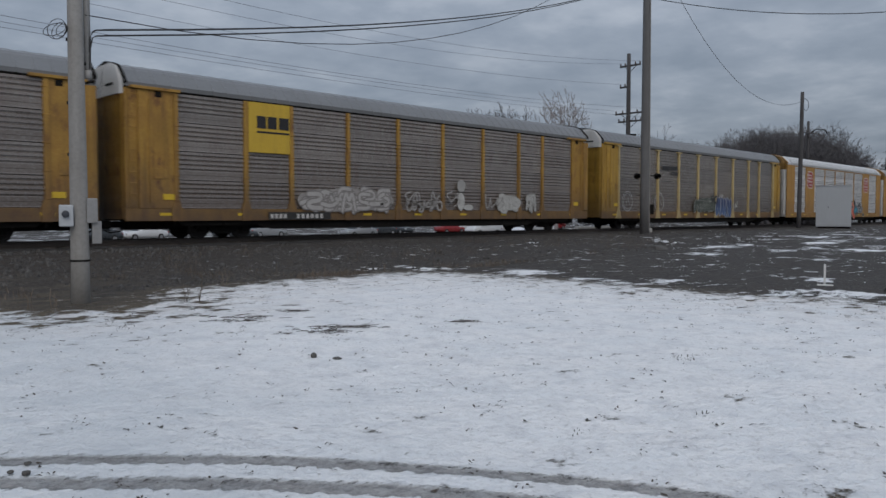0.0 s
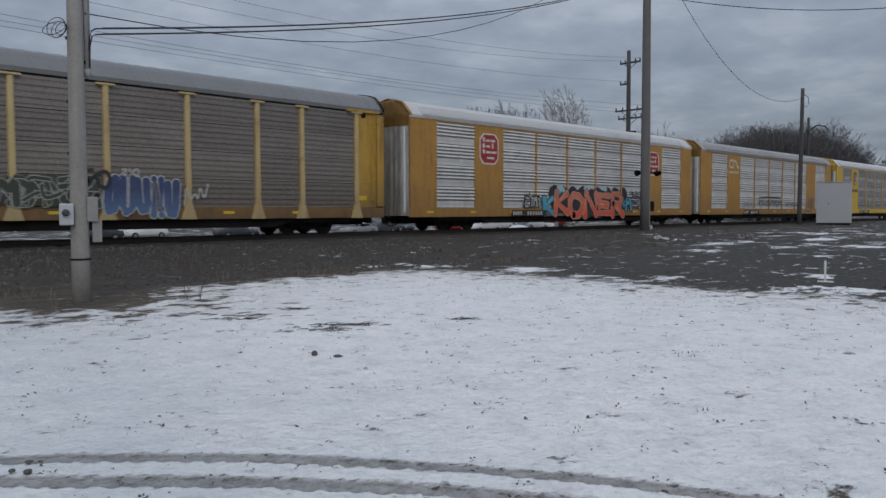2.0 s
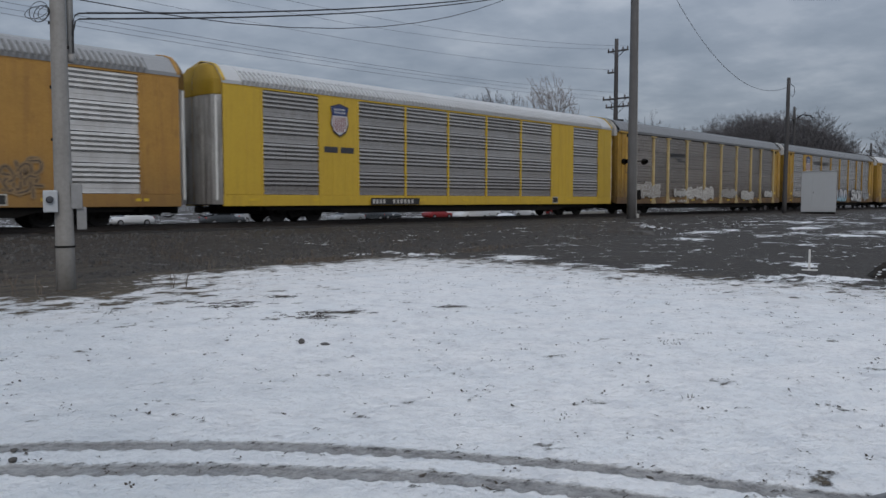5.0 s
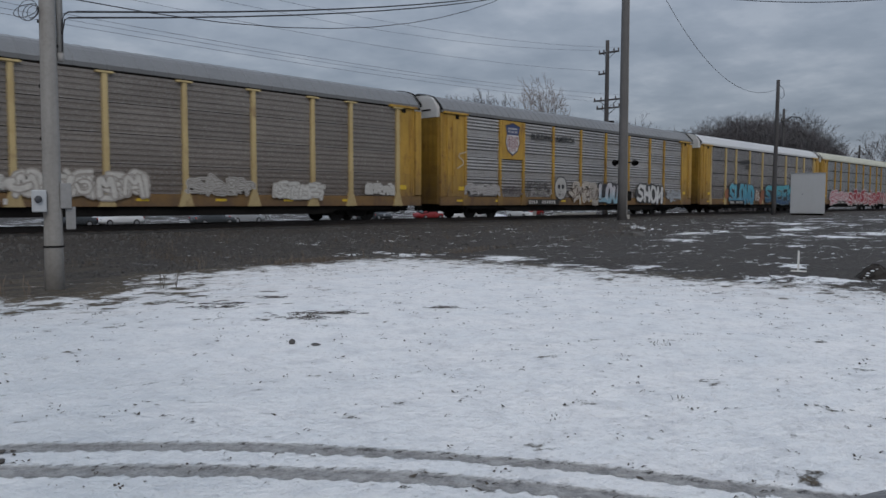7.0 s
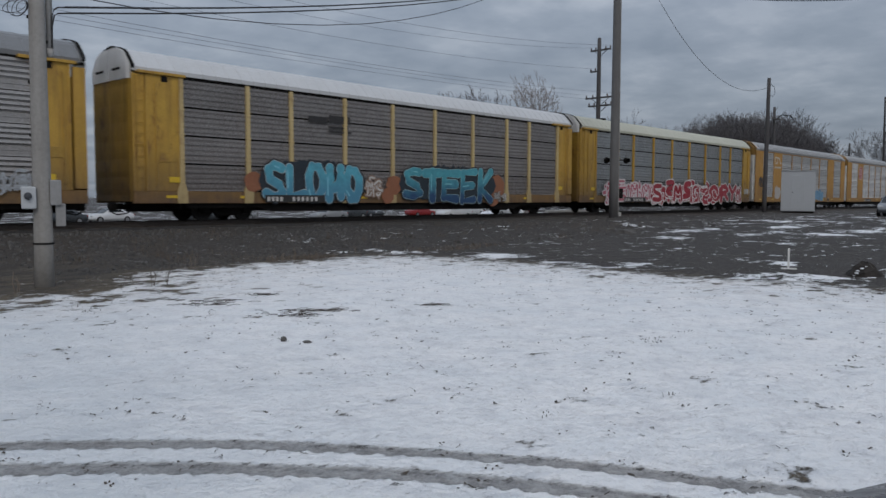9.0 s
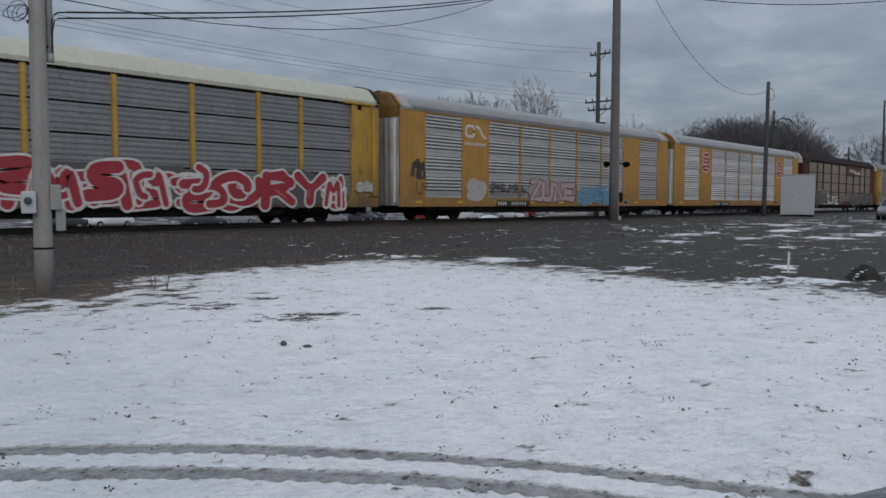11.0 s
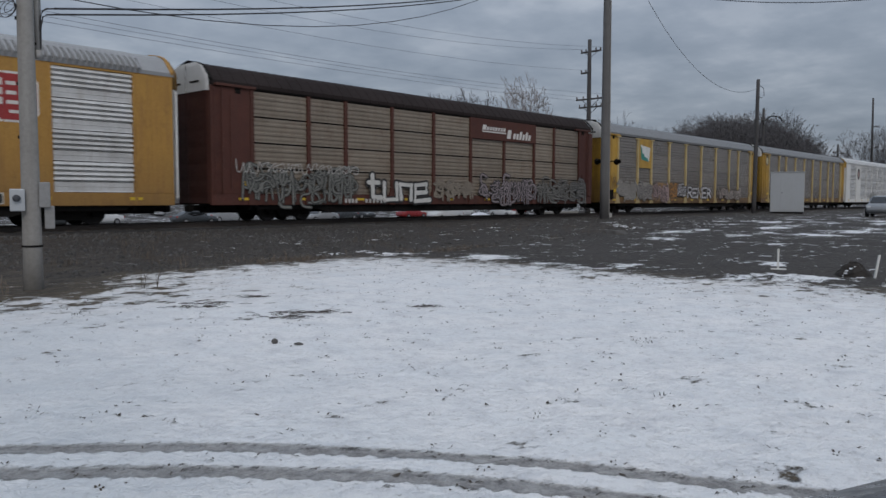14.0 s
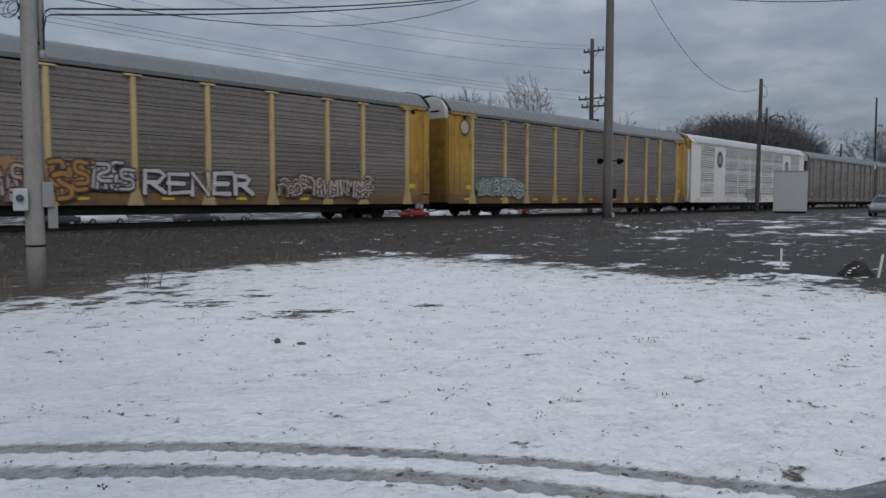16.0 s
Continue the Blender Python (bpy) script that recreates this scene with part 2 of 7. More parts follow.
M = {
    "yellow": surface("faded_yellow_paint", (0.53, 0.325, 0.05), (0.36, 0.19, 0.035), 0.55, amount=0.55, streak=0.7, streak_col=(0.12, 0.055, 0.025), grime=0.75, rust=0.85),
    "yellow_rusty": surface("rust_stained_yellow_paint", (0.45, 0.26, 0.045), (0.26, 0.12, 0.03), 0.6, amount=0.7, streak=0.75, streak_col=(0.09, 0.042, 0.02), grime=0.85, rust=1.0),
    "yellow_new": surface("yellow_paint", (0.60, 0.40, 0.04), (0.48, 0.29, 0.035), 0.5, amount=0.35, streak=0.2),
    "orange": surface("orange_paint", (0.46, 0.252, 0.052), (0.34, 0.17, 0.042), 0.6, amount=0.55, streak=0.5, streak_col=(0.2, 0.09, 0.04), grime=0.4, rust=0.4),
    "orange_dark": surface("sooty_orange_paint", (0.36, 0.20, 0.04), (0.2, 0.11, 0.035), 0.6, amount=0.7, streak=0.7, streak_col=(0.09, 0.06, 0.03), rust=0.6),
    "end_metal": surface("dirty_galvanised_end_door", (0.76, 0.75, 0.73), (0.42, 0.41, 0.39), 0.5, metal=0.2, amount=0.7, streak=0.75, streak_col=(0.10, 0.085, 0.07), grime=0.4, rust=0.35),
    # dark tone that stands for the shade between roof flutes
    "flute_shade": surface("shaded_roof_flutes", (0.16, 0.16, 0.16), (0.09, 0.088, 0.085), 0.7, amount=0.6),
    "reflector": surface("yellow_reflective_film", (0.68, 0.46, 0.03), (0.5, 0.32, 0.03), 0.4, amount=0.4, streak=0.2, bump=0),
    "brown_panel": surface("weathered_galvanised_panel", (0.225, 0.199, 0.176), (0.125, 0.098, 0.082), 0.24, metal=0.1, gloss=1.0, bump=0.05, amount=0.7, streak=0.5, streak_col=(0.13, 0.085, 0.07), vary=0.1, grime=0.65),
    "pale_yellow": surface("pale_yellow_post_paint", (0.58, 0.46, 0.23), (0.40, 0.27, 0.10), 0.6, amount=0.5, streak=0.35, streak_col=(0.2, 0.11, 0.05), grime=0.3, rust=0.5),
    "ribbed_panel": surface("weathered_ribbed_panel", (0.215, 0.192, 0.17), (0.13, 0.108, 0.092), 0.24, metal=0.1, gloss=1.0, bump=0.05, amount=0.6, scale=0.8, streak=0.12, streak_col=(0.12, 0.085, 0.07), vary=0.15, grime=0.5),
    "pale_roof": surface("pale_metal_roof", (0.36, 0.365, 0.37), (0.26, 0.26, 0.26), 0.5, metal=0.2, amount=0.5, scale=0.6, streak=0.25, streak_col=(0.26, 0.25, 0.24)),
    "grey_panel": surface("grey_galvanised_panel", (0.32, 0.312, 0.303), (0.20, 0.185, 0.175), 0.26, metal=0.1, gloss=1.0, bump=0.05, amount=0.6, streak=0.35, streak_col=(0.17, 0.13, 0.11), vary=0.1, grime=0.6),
    "bright_panel": surface("bright_galvanised_louvre", (0.64, 0.635, 0.625), (0.36, 0.35, 0.335), 0.35, metal=0.1, gloss=1.0, amount=0.65, streak=0.4, streak_col=(0.3, 0.25, 0.2), vary=0.06),
    "slate_panel": surface("slate_grey_tier_panel", (0.205, 0.193, 0.186), (0.125, 0.112, 0.106), 0.26, metal=0.1, gloss=1.0, bump=0.05, amount=0.6, scale=0.8, streak=0.3, streak_col=(0.12, 0.095, 0.085), vary=0.1, grime=0.4),
    "dull_louvre": surface("dull_galvanised_louvre", (0.44, 0.44, 0.43), (0.26, 0.255, 0.245), 0.38, metal=0.1, gloss=0.9, amount=0.65, streak=0.4, streak_col=(0.2, 0.17, 0.15), vary=0.06, grime=0.3),
    "blue_grey_panel": surface("blue_grey_ribbed_panel", (0.225, 0.24, 0.245), (0.14, 0.148, 0.15), 0.3, metal=0.1, gloss=0.9, bump=0.05, amount=0.6, streak=0.3, streak_col=(0.13, 0.115, 0.105), vary=0.08, grime=0.3),
    "cream_roof": surface("greenish_cream_roof_paint", (0.50, 0.50, 0.41), (0.38, 0.375, 0.3), 0.5, amount=0.5, scale=0.6, streak=0.3, streak_col=(0.28, 0.26, 0.2)),
    "tan_panel": surface("dusty_tan_panel", (0.28, 0.238, 0.188), (0.165, 0.132, 0.10), 0.4, amount=0.6, streak=0.45, streak_col=(0.19, 0.13, 0.09), vary=0.1, grime=0.3, rust=0.35, gloss=0.5),
    "grey_roof": surface("grey_metal_roof", (0.205, 0.207, 0.209), (0.15, 0.15, 0.15), 0.38, metal=0.3, amount=0.5, scale=0.6, streak=0.2, streak_col=(0.25, 0.24, 0.23)),
    "white_roof": surface("white_metal_roof", (0.56, 0.57, 0.58), (0.43, 0.435, 0.44), 0.5, amount=0.4, scale=0.6, streak=0.2, streak_col=(0.45, 0.44, 0.42)),
    "dark_roof": surface("sooty_brown_roof", (0.034, 0.026, 0.025), (0.02, 0.016, 0.016), 0.9, amount=0.6, scale=0.6, gloss=0.15),
    "oxide": surface("oxide_red_paint", (0.105, 0.039, 0.029), (0.06, 0.027, 0.022), 0.65, amount=0.6, streak=0.4, streak_col=(0.08, 0.045, 0.035), rust=0.4, gloss=0.3),
    "white": surface("white_paint", (0.76, 0.76, 0.74), (0.6, 0.59, 0.56), 0.5, amount=0.4, streak=0.3, streak_col=(0.4, 0.33, 0.27)),
    "hood_white": surface("white_hood_paint", (0.86, 0.86, 0.85), (0.74, 0.73, 0.71), 0.45, amount=0.3, streak=0.25, streak_col=(0.45, 0.38, 0.32)),
    "grey_cable": surface("grey_cable_sheath", (0.10, 0.105, 0.115), rough=0.6, bump=0),
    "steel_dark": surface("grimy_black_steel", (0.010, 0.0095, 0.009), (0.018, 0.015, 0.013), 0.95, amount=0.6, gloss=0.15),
    "wheel_steel": surface("worn_wheel_steel", (0.022, 0.019, 0.017), (0.014, 0.012, 0.011), 0.85),
    "rail": surface("rail_steel", (0.06, 0.05, 0.044), (0.035, 0.025, 0.02), 0.7, metal=0.3),
    "tie": surface("creosoted_timber", (0.075, 0.06, 0.05), (0.045, 0.037, 0.032), 0.9, scale=3, bump=0.4, vary=0.25),
    "pole_wood": surface("weathered_pole_timber", (0.285, 0.274, 0.258), (0.16, 0.148, 0.136), 0.9, scale=1.2, fine=16, amount=0.4, bump=0.25, streak=0.45, streak_col=(0.14, 0.125, 0.11)),
    "pole_dark": surface("dark_pole_timber", (0.150, 0.147, 0.146), (0.092, 0.09, 0.089), 0.9, scale=1.2, fine=30, bump=0.5, streak=0.3, streak_col=(0.05, 0.045, 0.04)),
    "pole_black": surface("blackened_pole_timber", (0.075, 0.072, 0.073), (0.05, 0.047, 0.047), 0.9, scale=1.2, fine=30, bump=0.4),
    "box_grey": surface("light_grey_enclosure_paint", (0.41, 0.43, 0.45), (0.36, 0.37, 0.38), 0.45, amount=0.35, streak=0.12, streak_col=(0.33, 0.32, 0.3)),
    "cable": surface("black_cable_sheath", (0.02, 0.02, 0.022), rough=0.6, bump=0),
    "bark": surface("grey_winter_bark", (0.115, 0.109, 0.114), (0.075, 0.071, 0.074), 0.9, scale=2, bump=0.4),
    "bark_pale": surface("pale_winter_bark", (0.28, 0.255, 0.25), (0.18, 0.16, 0.158), 0.9, scale=2, bump=0.4),
    "straw": surface("dead_grass_blades", (0.17, 0.135, 0.105), (0.09, 0.072, 0.055), 0.9, bump=0, vary=0.3),
    "weed": surface("dark_weed_stems", (0.075, 0.062, 0.05), (0.04, 0.034, 0.03), 0.9, bump=0),
    "stone": surface("dark_stone", (0.10, 0.095, 0.09), (0.06, 0.055, 0.05), 0.9, scale=6, bump=0.5),
    "concrete": surface("pale_concrete", (0.42, 0.41, 0.39), (0.3, 0.29, 0.27), 0.9, bump=0.4),
}
PAINT = {}


def paint(r, g, b):
    key = (r, g, b)
    if key not in PAINT:
        PAINT[key] = surface("spray_paint", (r, g, b), tuple(c * 0.6 for c in key), 0.6, scale=3.0, amount=0.5, bump=0.0, streak=0.3, streak_col=tuple(c * 0.45 + 0.03 for c in key))
    return PAINT[key]


def fade(top, low, z0, z1):
    """Spray paint that fades from one colour into another up the piece."""
    key = (top, low, z0, z1)
    if key not in PAINT:
        m = surface("faded_spray_paint", top, tuple(c * 0.5 for c in top), 0.6, scale=3.0, fine=9.0, amount=0.6, bump=0.0, streak=0.3, streak_col=tuple(c * 0.6 + 0.08 for c in top))
        nt = m.node_tree
        n, ln = nt.nodes.new, nt.links.new
        sh = next(q for q in nt.nodes if q.type == "BSDF_PRINCIPLED")
        old = sh.inputs["Base Color"].links[0].from_socket
        co, sp, mr, tx, ad, mx = n("ShaderNodeTexCoord"), n("ShaderNodeSeparateXYZ"), n("ShaderNodeMapRange"), n("ShaderNodeTexNoise"), n("ShaderNodeMath"), n("ShaderNodeMix")
        ln(co.outputs["Object"], sp.inputs[0])
        ln(co.outputs["Object"], tx.inputs["Vector"])
        tx.inputs["Scale"].default_value = 3.0
        ad.operation = "MULTIPLY_ADD"
        ln(tx.outputs[0], ad.inputs[0])
        ad.inputs[1].default_value = (z1 - z0) * 0.5
        ln(sp.outputs[2], ad.inputs[2])
        h = z1 - z0
        for i, v in ((1, z0 + h * 0.95), (2, z0 + h * 0.4), (3, 0.0), (4, 1.0)):
            mr.inputs[i].default_value = v
        ln(ad.outputs[0], mr.inputs[0])
        mx.data_type = "RGBA"
        ln(mr.outputs[0], mx.inputs[0])
        ln(old, mx.inputs[6])
        mx.inputs[7].default_value = (*low, 1)
        ln(mx.outputs[2], sh.inputs["Base Color"])
        PAINT[key] = m
    return PAINT[key]


# ---- ground ----
TRACK_Y, RAIL_Z, SIDE = 27.45, 0.66, 1.5


def lie(x, y):
    """Height of the ground: flat lawn, a bank up to the track, a lot that rises slowly along it."""
    bank = 0.44 * ease((y - 15.5) / 8.5)
    rise = 0.40 * ease((x - 15) / 40)
    h = bank + rise * (1 - bank / 0.5)
    h += 0.05 * noise.noise((x * 0.25, y * 0.25, 0)) + 0.02 * noise.noise((x * 0.9, y * 0.9, 3))
    # the ground behind the track lies lower, and the yard beyond lower still
    yard = ease((y - 38) / 10) * (1 - ease((y - 105) / 25)) * (1 - ease((x - 95) / 15))
    return h * (1 - ease((y - 30.5) / 5.0)) - yard


def ground_material():
    m = bpy.data.materials.new("snowy_lawn_and_cinders")
    m.use_nodes = True
    nt = m.node_tree
    nt.nodes.clear()
    n, ln = nt.nodes.new, nt.links.new
    out, sh = n("ShaderNodeOutputMaterial"), n("ShaderNodeBsdfPrincipled")
    ln(sh.outputs[0], out.inputs[0])
    geo = n("ShaderNodeNewGeometry")
    sep = n("ShaderNodeSeparateXYZ")
    ln(geo.outputs["Position"], sep.inputs[0])
    pos = geo.outputs["Position"]

    def tex(s, det=6, rough=0.6, src=None, stretch=None):
        tx = n("ShaderNodeTexNoise")
        tx.inputs["Scale"].default_value, tx.inputs["Detail"].default_value, tx.inputs["Roughness"].default_value = s, det, rough
        src = src or pos
        if stretch:
            mp = n("ShaderNodeMapping")
            mp.inputs["Scale"].default_value = stretch
            ln(src, mp.inputs[0])
            src = mp.outputs[0]
        ln(src, tx.inputs["Vector"])
        return tx.outputs[0]

    def op(kind, a, b=None, c=None):
        mt = n("ShaderNodeMath")
        mt.operation = kind
        for i, v in enumerate((a, b, c)):
            if v is None:
                continue
            if isinstance(v, (int, float)):
                mt.inputs[i].default_value = v
            else:
                ln(v, mt.inputs[i])
        return mt.outputs[0]

    def span(src, lo, hi, a=0.0, b=1.0):
        mr = n("ShaderNodeMapRange")
        for i, v in ((1, lo), (2, hi), (3, a), (4, b)):
            mr.inputs[i].default_value = v
        ln(src, mr.inputs[0])
        return mr.outputs[0]

    def blend(fac, a, b):
        mx = n("ShaderNodeMix")
        mx.data_type = "RGBA"
        ln(fac, mx.inputs[0])
        for i, v in ((6, a), (7, b)):
            if isinstance(v, tuple):
                mx.inputs[i].default_value = (*v, 1)
            else:
                ln(v, mx.inputs[i])
        return mx.outputs[2]

    x, y = sep.outputs[0], sep.outputs[1]
    # how far out of the lawn: below 0 inside, with a ragged edge
    dx, dy = op("SUBTRACT", x, LAWN_X), op("SUBTRACT", y, LAWN_Y)
    dy = op("ADD", dy, span(x, 9.0, 4.0, 0.0, 1.2))
    edge = op("SMOOTH_MAX", dx, dy, 3.0)
    # bare soil trodden round the near pole
    pr = op("SQRT", op("ADD", op("POWER", op("MULTIPLY", op("SUBTRACT", x, 4.95), 0.8), 2.0), op("POWER", op("SUBTRACT", y, 14.1), 2.0)))
    edge = op("SMOOTH_MAX", edge, op("SUBTRACT", 1.05, pr), 0.4)
    rag = op("ADD", op("MULTIPLY", op("SUBTRACT", tex(0.55, 5), 0.5), 2.6), op("MULTIPLY", op("SUBTRACT", tex(3.2, 8, 0.8), 0.5), 4.2))
    edge = op("ADD", edge, rag)
    lawn = span(edge, 0.12, -0.12)
    # bare spots in the lawn: more toward its edge
    bare_n = tex(2.3, 8, 0.72, stretch=(0.8, 1.0, 1.0))
    near_edge = span(edge, -3.2, 0.2, 0.0, 0.13)
    worn = op("SQRT", op("ADD", op("POWER", op("SUBTRACT", x, 5.6), 2.0), op("POWER", op("SUBTRACT", y, 11.4), 2.0)))
    near_edge = op("ADD", near_edge, span(worn, 5.0, 1.0, 0.0, 0.045))
    left = span(x, 6.5, 2.0, 0.0, 0.078)
    near_edge = op("ADD", near_edge, op("MULTIPLY", left, span(y, 10.0, 14.0)))
    bare = span(op("ADD", bare_n, near_edge), 0.635, 0.69)
    specks = span(tex(11.0, 6, 0.75), 0.655, 0.72)
    cover = op("MULTIPLY", lawn, op("SUBTRACT", 1.0, op("MAXIMUM", bare, op("MAXIMUM", op("MULTIPLY", specks, 0.8), op("MULTIPLY", span(tex(25.0, 5, 0.75, stretch=(1.0, 0.7, 1.0)), 0.65, 0.73), 0.55)))))
    # patches of snow left on the lot, drawn out along the track
    lot = op("ADD", span(x, 11.0, 16.0, 0.0, 0.066), op("MULTIPLY", span(x, 25.0, 34.0, 0.0, 0.048), span(x, 75.0, 50.0)))
    lot = op("ADD", lot, op("MULTIPLY", span(edge, 3.2, 0.3, 0.0, 0.088), span(x, 7.0, 12.0)))
    lot = op("MULTIPLY", lot, span(y, 25.0, 17.0))
    far = span(y, 46.0, 54.0, -0.05, 0.05)
    patch_n = op("ADD", op("MULTIPLY", tex(0.62, 7, 0.62, stretch=(0.7, 0.8, 1.0)), 0.62), op("MULTIPLY", tex(3.0, 7, 0.75, stretch=(0.6, 1.0, 1.0)), 0.38))
    patch = span(op("ADD", op("ADD", patch_n, lot), far), 0.604, 0.612)
    out_lawn = span(edge, -0.1, 0.3)
    right = span(x, 8.5, 14.0)
    patch = op("MULTIPLY", op("MULTIPLY", patch, out_lawn), op("MAXIMUM", right, span(y, 31.0, 34.0)))
    # small scraps of snow caught between the stones
    bits = span(op("ADD", tex(1.9, 7, 0.78, stretch=(0.55, 1.0, 1.0)), span(x, 9.0, 30.0, 0.0, 0.012)), 0.622, 0.632)
    bits = op("MULTIPLY", op("MULTIPLY", bits, out_lawn), op("MULTIPLY", span(x, 7.0, 12.0), span(y, 25.0, 20.0)))
    snow = op("MAXIMUM", op("MAXIMUM", cover, patch), bits)
    # the curved drive: two bare wheel tracks in the snow
    r = op("SQRT", op("ADD", op("POWER", op("SUBTRACT", x, RUT_X), 2.0), op("POWER", op("SUBTRACT", y, RUT_Y), 2.0)))
    r = op("ADD", r, op("MULTIPLY", op("SUBTRACT", tex(1.6, 4), 0.5), 0.10))
    r = op("ADD", r, op("MULTIPLY", op("SUBTRACT", tex(16.0, 5, 0.75), 0.5), 0.13))
    # the tyres left a lugged edge on the inner side of each track, a crumbled one outside
    ang = op("ARCTAN2", op("SUBTRACT", y, RUT_Y), op("SUBTRACT", x, RUT_X))
    lug = op("POWER", op("ABSOLUTE", op("SINE", op("MULTIPLY_ADD", tex(3.0, 3), 2.0, op("MULTIPLY", ang, 205.0)))), 3.0)
    ruts, crumbs = None, None
    for rad, half in RUTS:
        d = op("SUBTRACT", r, rad)
        inner = span(op("MULTIPLY_ADD", lug, -0.024, op("ADD", d, half)), -0.004, 0.010)
        band = op("MULTIPLY", inner, span(d, half + 0.03, half - 0.03))
        rim = op("MULTIPLY", span(op("ABSOLUTE", op("SUBTRACT", d, half * 0.8)), 0.07, 0.03), span(tex(9.0, 6, 0.8, stretch=(1.0, 1.6, 1.0)), 0.53, 0.60))
        ruts = band if ruts is None else op("MAXIMUM", ruts, band)
        crumbs = rim if crumbs is None else op("MAXIMUM", crumbs, rim)
    thin = span(tex(7.0, 6, 0.75), 0.36, 0.62, 0.62, 1.0)
    ruts = op("MULTIPLY", ruts, thin)
    snow = op("MULTIPLY", snow, op("SUBTRACT", 1.0, op("MULTIPLY", op("MAXIMUM", ruts, crumbs), 0.93)))
    # colours
    grit = tex(26.0, 4, 0.7)
    cinder = blend(span(grit, 0.35, 0.7), (0.0195, 0.016, 0.0135), (0.062, 0.052, 0.044))
    cinder = blend(span(tex(0.7, 5), 0.42, 0.7), cinder, (0.037, 0.029, 0.0235))
    soil = blend(span(tex(16.0, 5, 0.7), 0.35, 0.7), (0.06, 0.048, 0.036), (0.17, 0.135, 0.085))
    # dry grass mixed into the cinders near the foot of the bank
    dry = op("MULTIPLY", op("MULTIPLY", span(x, 16.0, 4.0, 0.1, 0.8), span(y, 21.0, 15.5)), span(tex(1.3, 6, 0.7, stretch=(0.5, 1.0, 1.0)), 0.45, 0.62))
    cinder = blend(dry, cinder, soil)
    cinder = blend(span(tex(9.0, 5, 0.8, stretch=(0.6, 1.0, 1.0)), 0.55, 0.64, 0.0, 0.9), cinder, (0.16, 0.145, 0.13))
    cinder = blend(span(tex(3.2, 7, 0.8, stretch=(0.6, 1.0, 1.0)), 0.54, 0.66, 0.0, 0.8), cinder, (0.012, 0.011, 0.010))
    on_lawn = span(edge, 0.9, -0.3)
    base = blend(on_lawn, cinder, soil)
    grav = blend(span(tex(45.0, 3, 0.7), 0.3, 0.7), (0.09, 0.088, 0.086), (0.30, 0.29, 0.285))
    base = blend(ruts, base, grav)
    base = blend(crumbs, base, (0.045, 0.038, 0.033))
    white = blend(span(tex(1.1, 6), 0.35, 0.7), (0.93, 0.925, 0.92), (0.84, 0.86, 0.875))
    white = blend(span(tex(3.4, 7, 0.7, stretch=(1.0, 0.75, 1.0)), 0.47, 0.66, 0.0, 0.5), white, (0.60, 0.61, 0.64))
    white = blend(span(tex(15.0, 6, 0.75), 0.52, 0.70, 0.0, 0.55), white, (0.44, 0.43, 0.42))
    # lens shading put into the snow colour: darker, bluer toward the near pole's corner
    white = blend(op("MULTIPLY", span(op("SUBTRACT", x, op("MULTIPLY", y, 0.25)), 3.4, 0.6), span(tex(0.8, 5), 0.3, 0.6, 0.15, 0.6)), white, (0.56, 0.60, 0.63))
    # thin snow at the far side lets the dead grass through
    white = blend(op("MULTIPLY", op("MULTIPLY", span(edge, -4.0, -0.2), span(edge, 0.6, 0.1)), span(tex(2.0, 7, 0.75), 0.42, 0.66, 0.0, 0.6)), white, (0.46, 0.40, 0.35))
    ln(blend(snow, base, white), sh.inputs["Base Color"])
    sh.inputs["Specular IOR Level"].default_value = 0.33
    ln(span(snow, 0, 1, 0.7, 0.6), sh.inputs["Roughness"])
    bp = n("ShaderNodeBump")
    bp.inputs["Strength"].default_value, bp.inputs["Distance"].default_value = 0.9, 0.065
    hgt = op("ADD", op("ADD", op("MULTIPLY", tex(8.0, 6, 0.65), 0.8), op("MULTIPLY", tex(2.6, 5, 0.6), 1.6)), op("ADD", op("MULTIPLY", grit, 0.35), op("MULTIPLY", snow, 0.5)))
    ln(hgt, bp.inputs["Height"])
    ln(bp.outputs[0], sh.inputs["Normal"])
    return m


LAWN_X, LAWN_Y = 14.75, 15.2
RUT_X, RUT_Y = -4.6, -2.26
RUTS = ((9.565, 0.078), (9.155, 0.088), (7.9, 0.14), (7.45, 0.14))


def axis_steps(lo, hi, near_lo, near_hi, step):
    """Even steps over the near stretch, growing ones beyond it."""
    vals = list(np.arange(near_lo, near_hi + 1e-6, step))
    g, v = step, near_hi
    while v < hi:
        g *= 1.35
        v = min(v + g, hi)
        vals.append(v)
    g, v = step, near_lo
    while v > lo:
        g *= 1.35
        v = max(v - g, lo)
        vals.insert(0, v)
    return vals


def make_ground():
    xs = axis_steps(-1500, 2500, -6, 70, 0.3)
    ys = axis_steps(-1500, 2500, -4, 26, 0.3)
    verts = [(x, y, lie(x, y)) for y in ys for x in xs]
    w = len(xs)
    faces = [(j * w + i, j * w + i + 1, (j + 1) * w + i + 1, (j + 1) * w + i) for j in range(len(ys) - 1) for i in range(w - 1)]
    me = bpy.data.meshes.new("ground")
    me.from_pydata(verts, [], faces)
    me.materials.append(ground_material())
    smooth(me)
    tagged(new("ground", me), "thin patchy snow over lawn, dark cinders beyond", "ground", kind="structure")


make_ground()


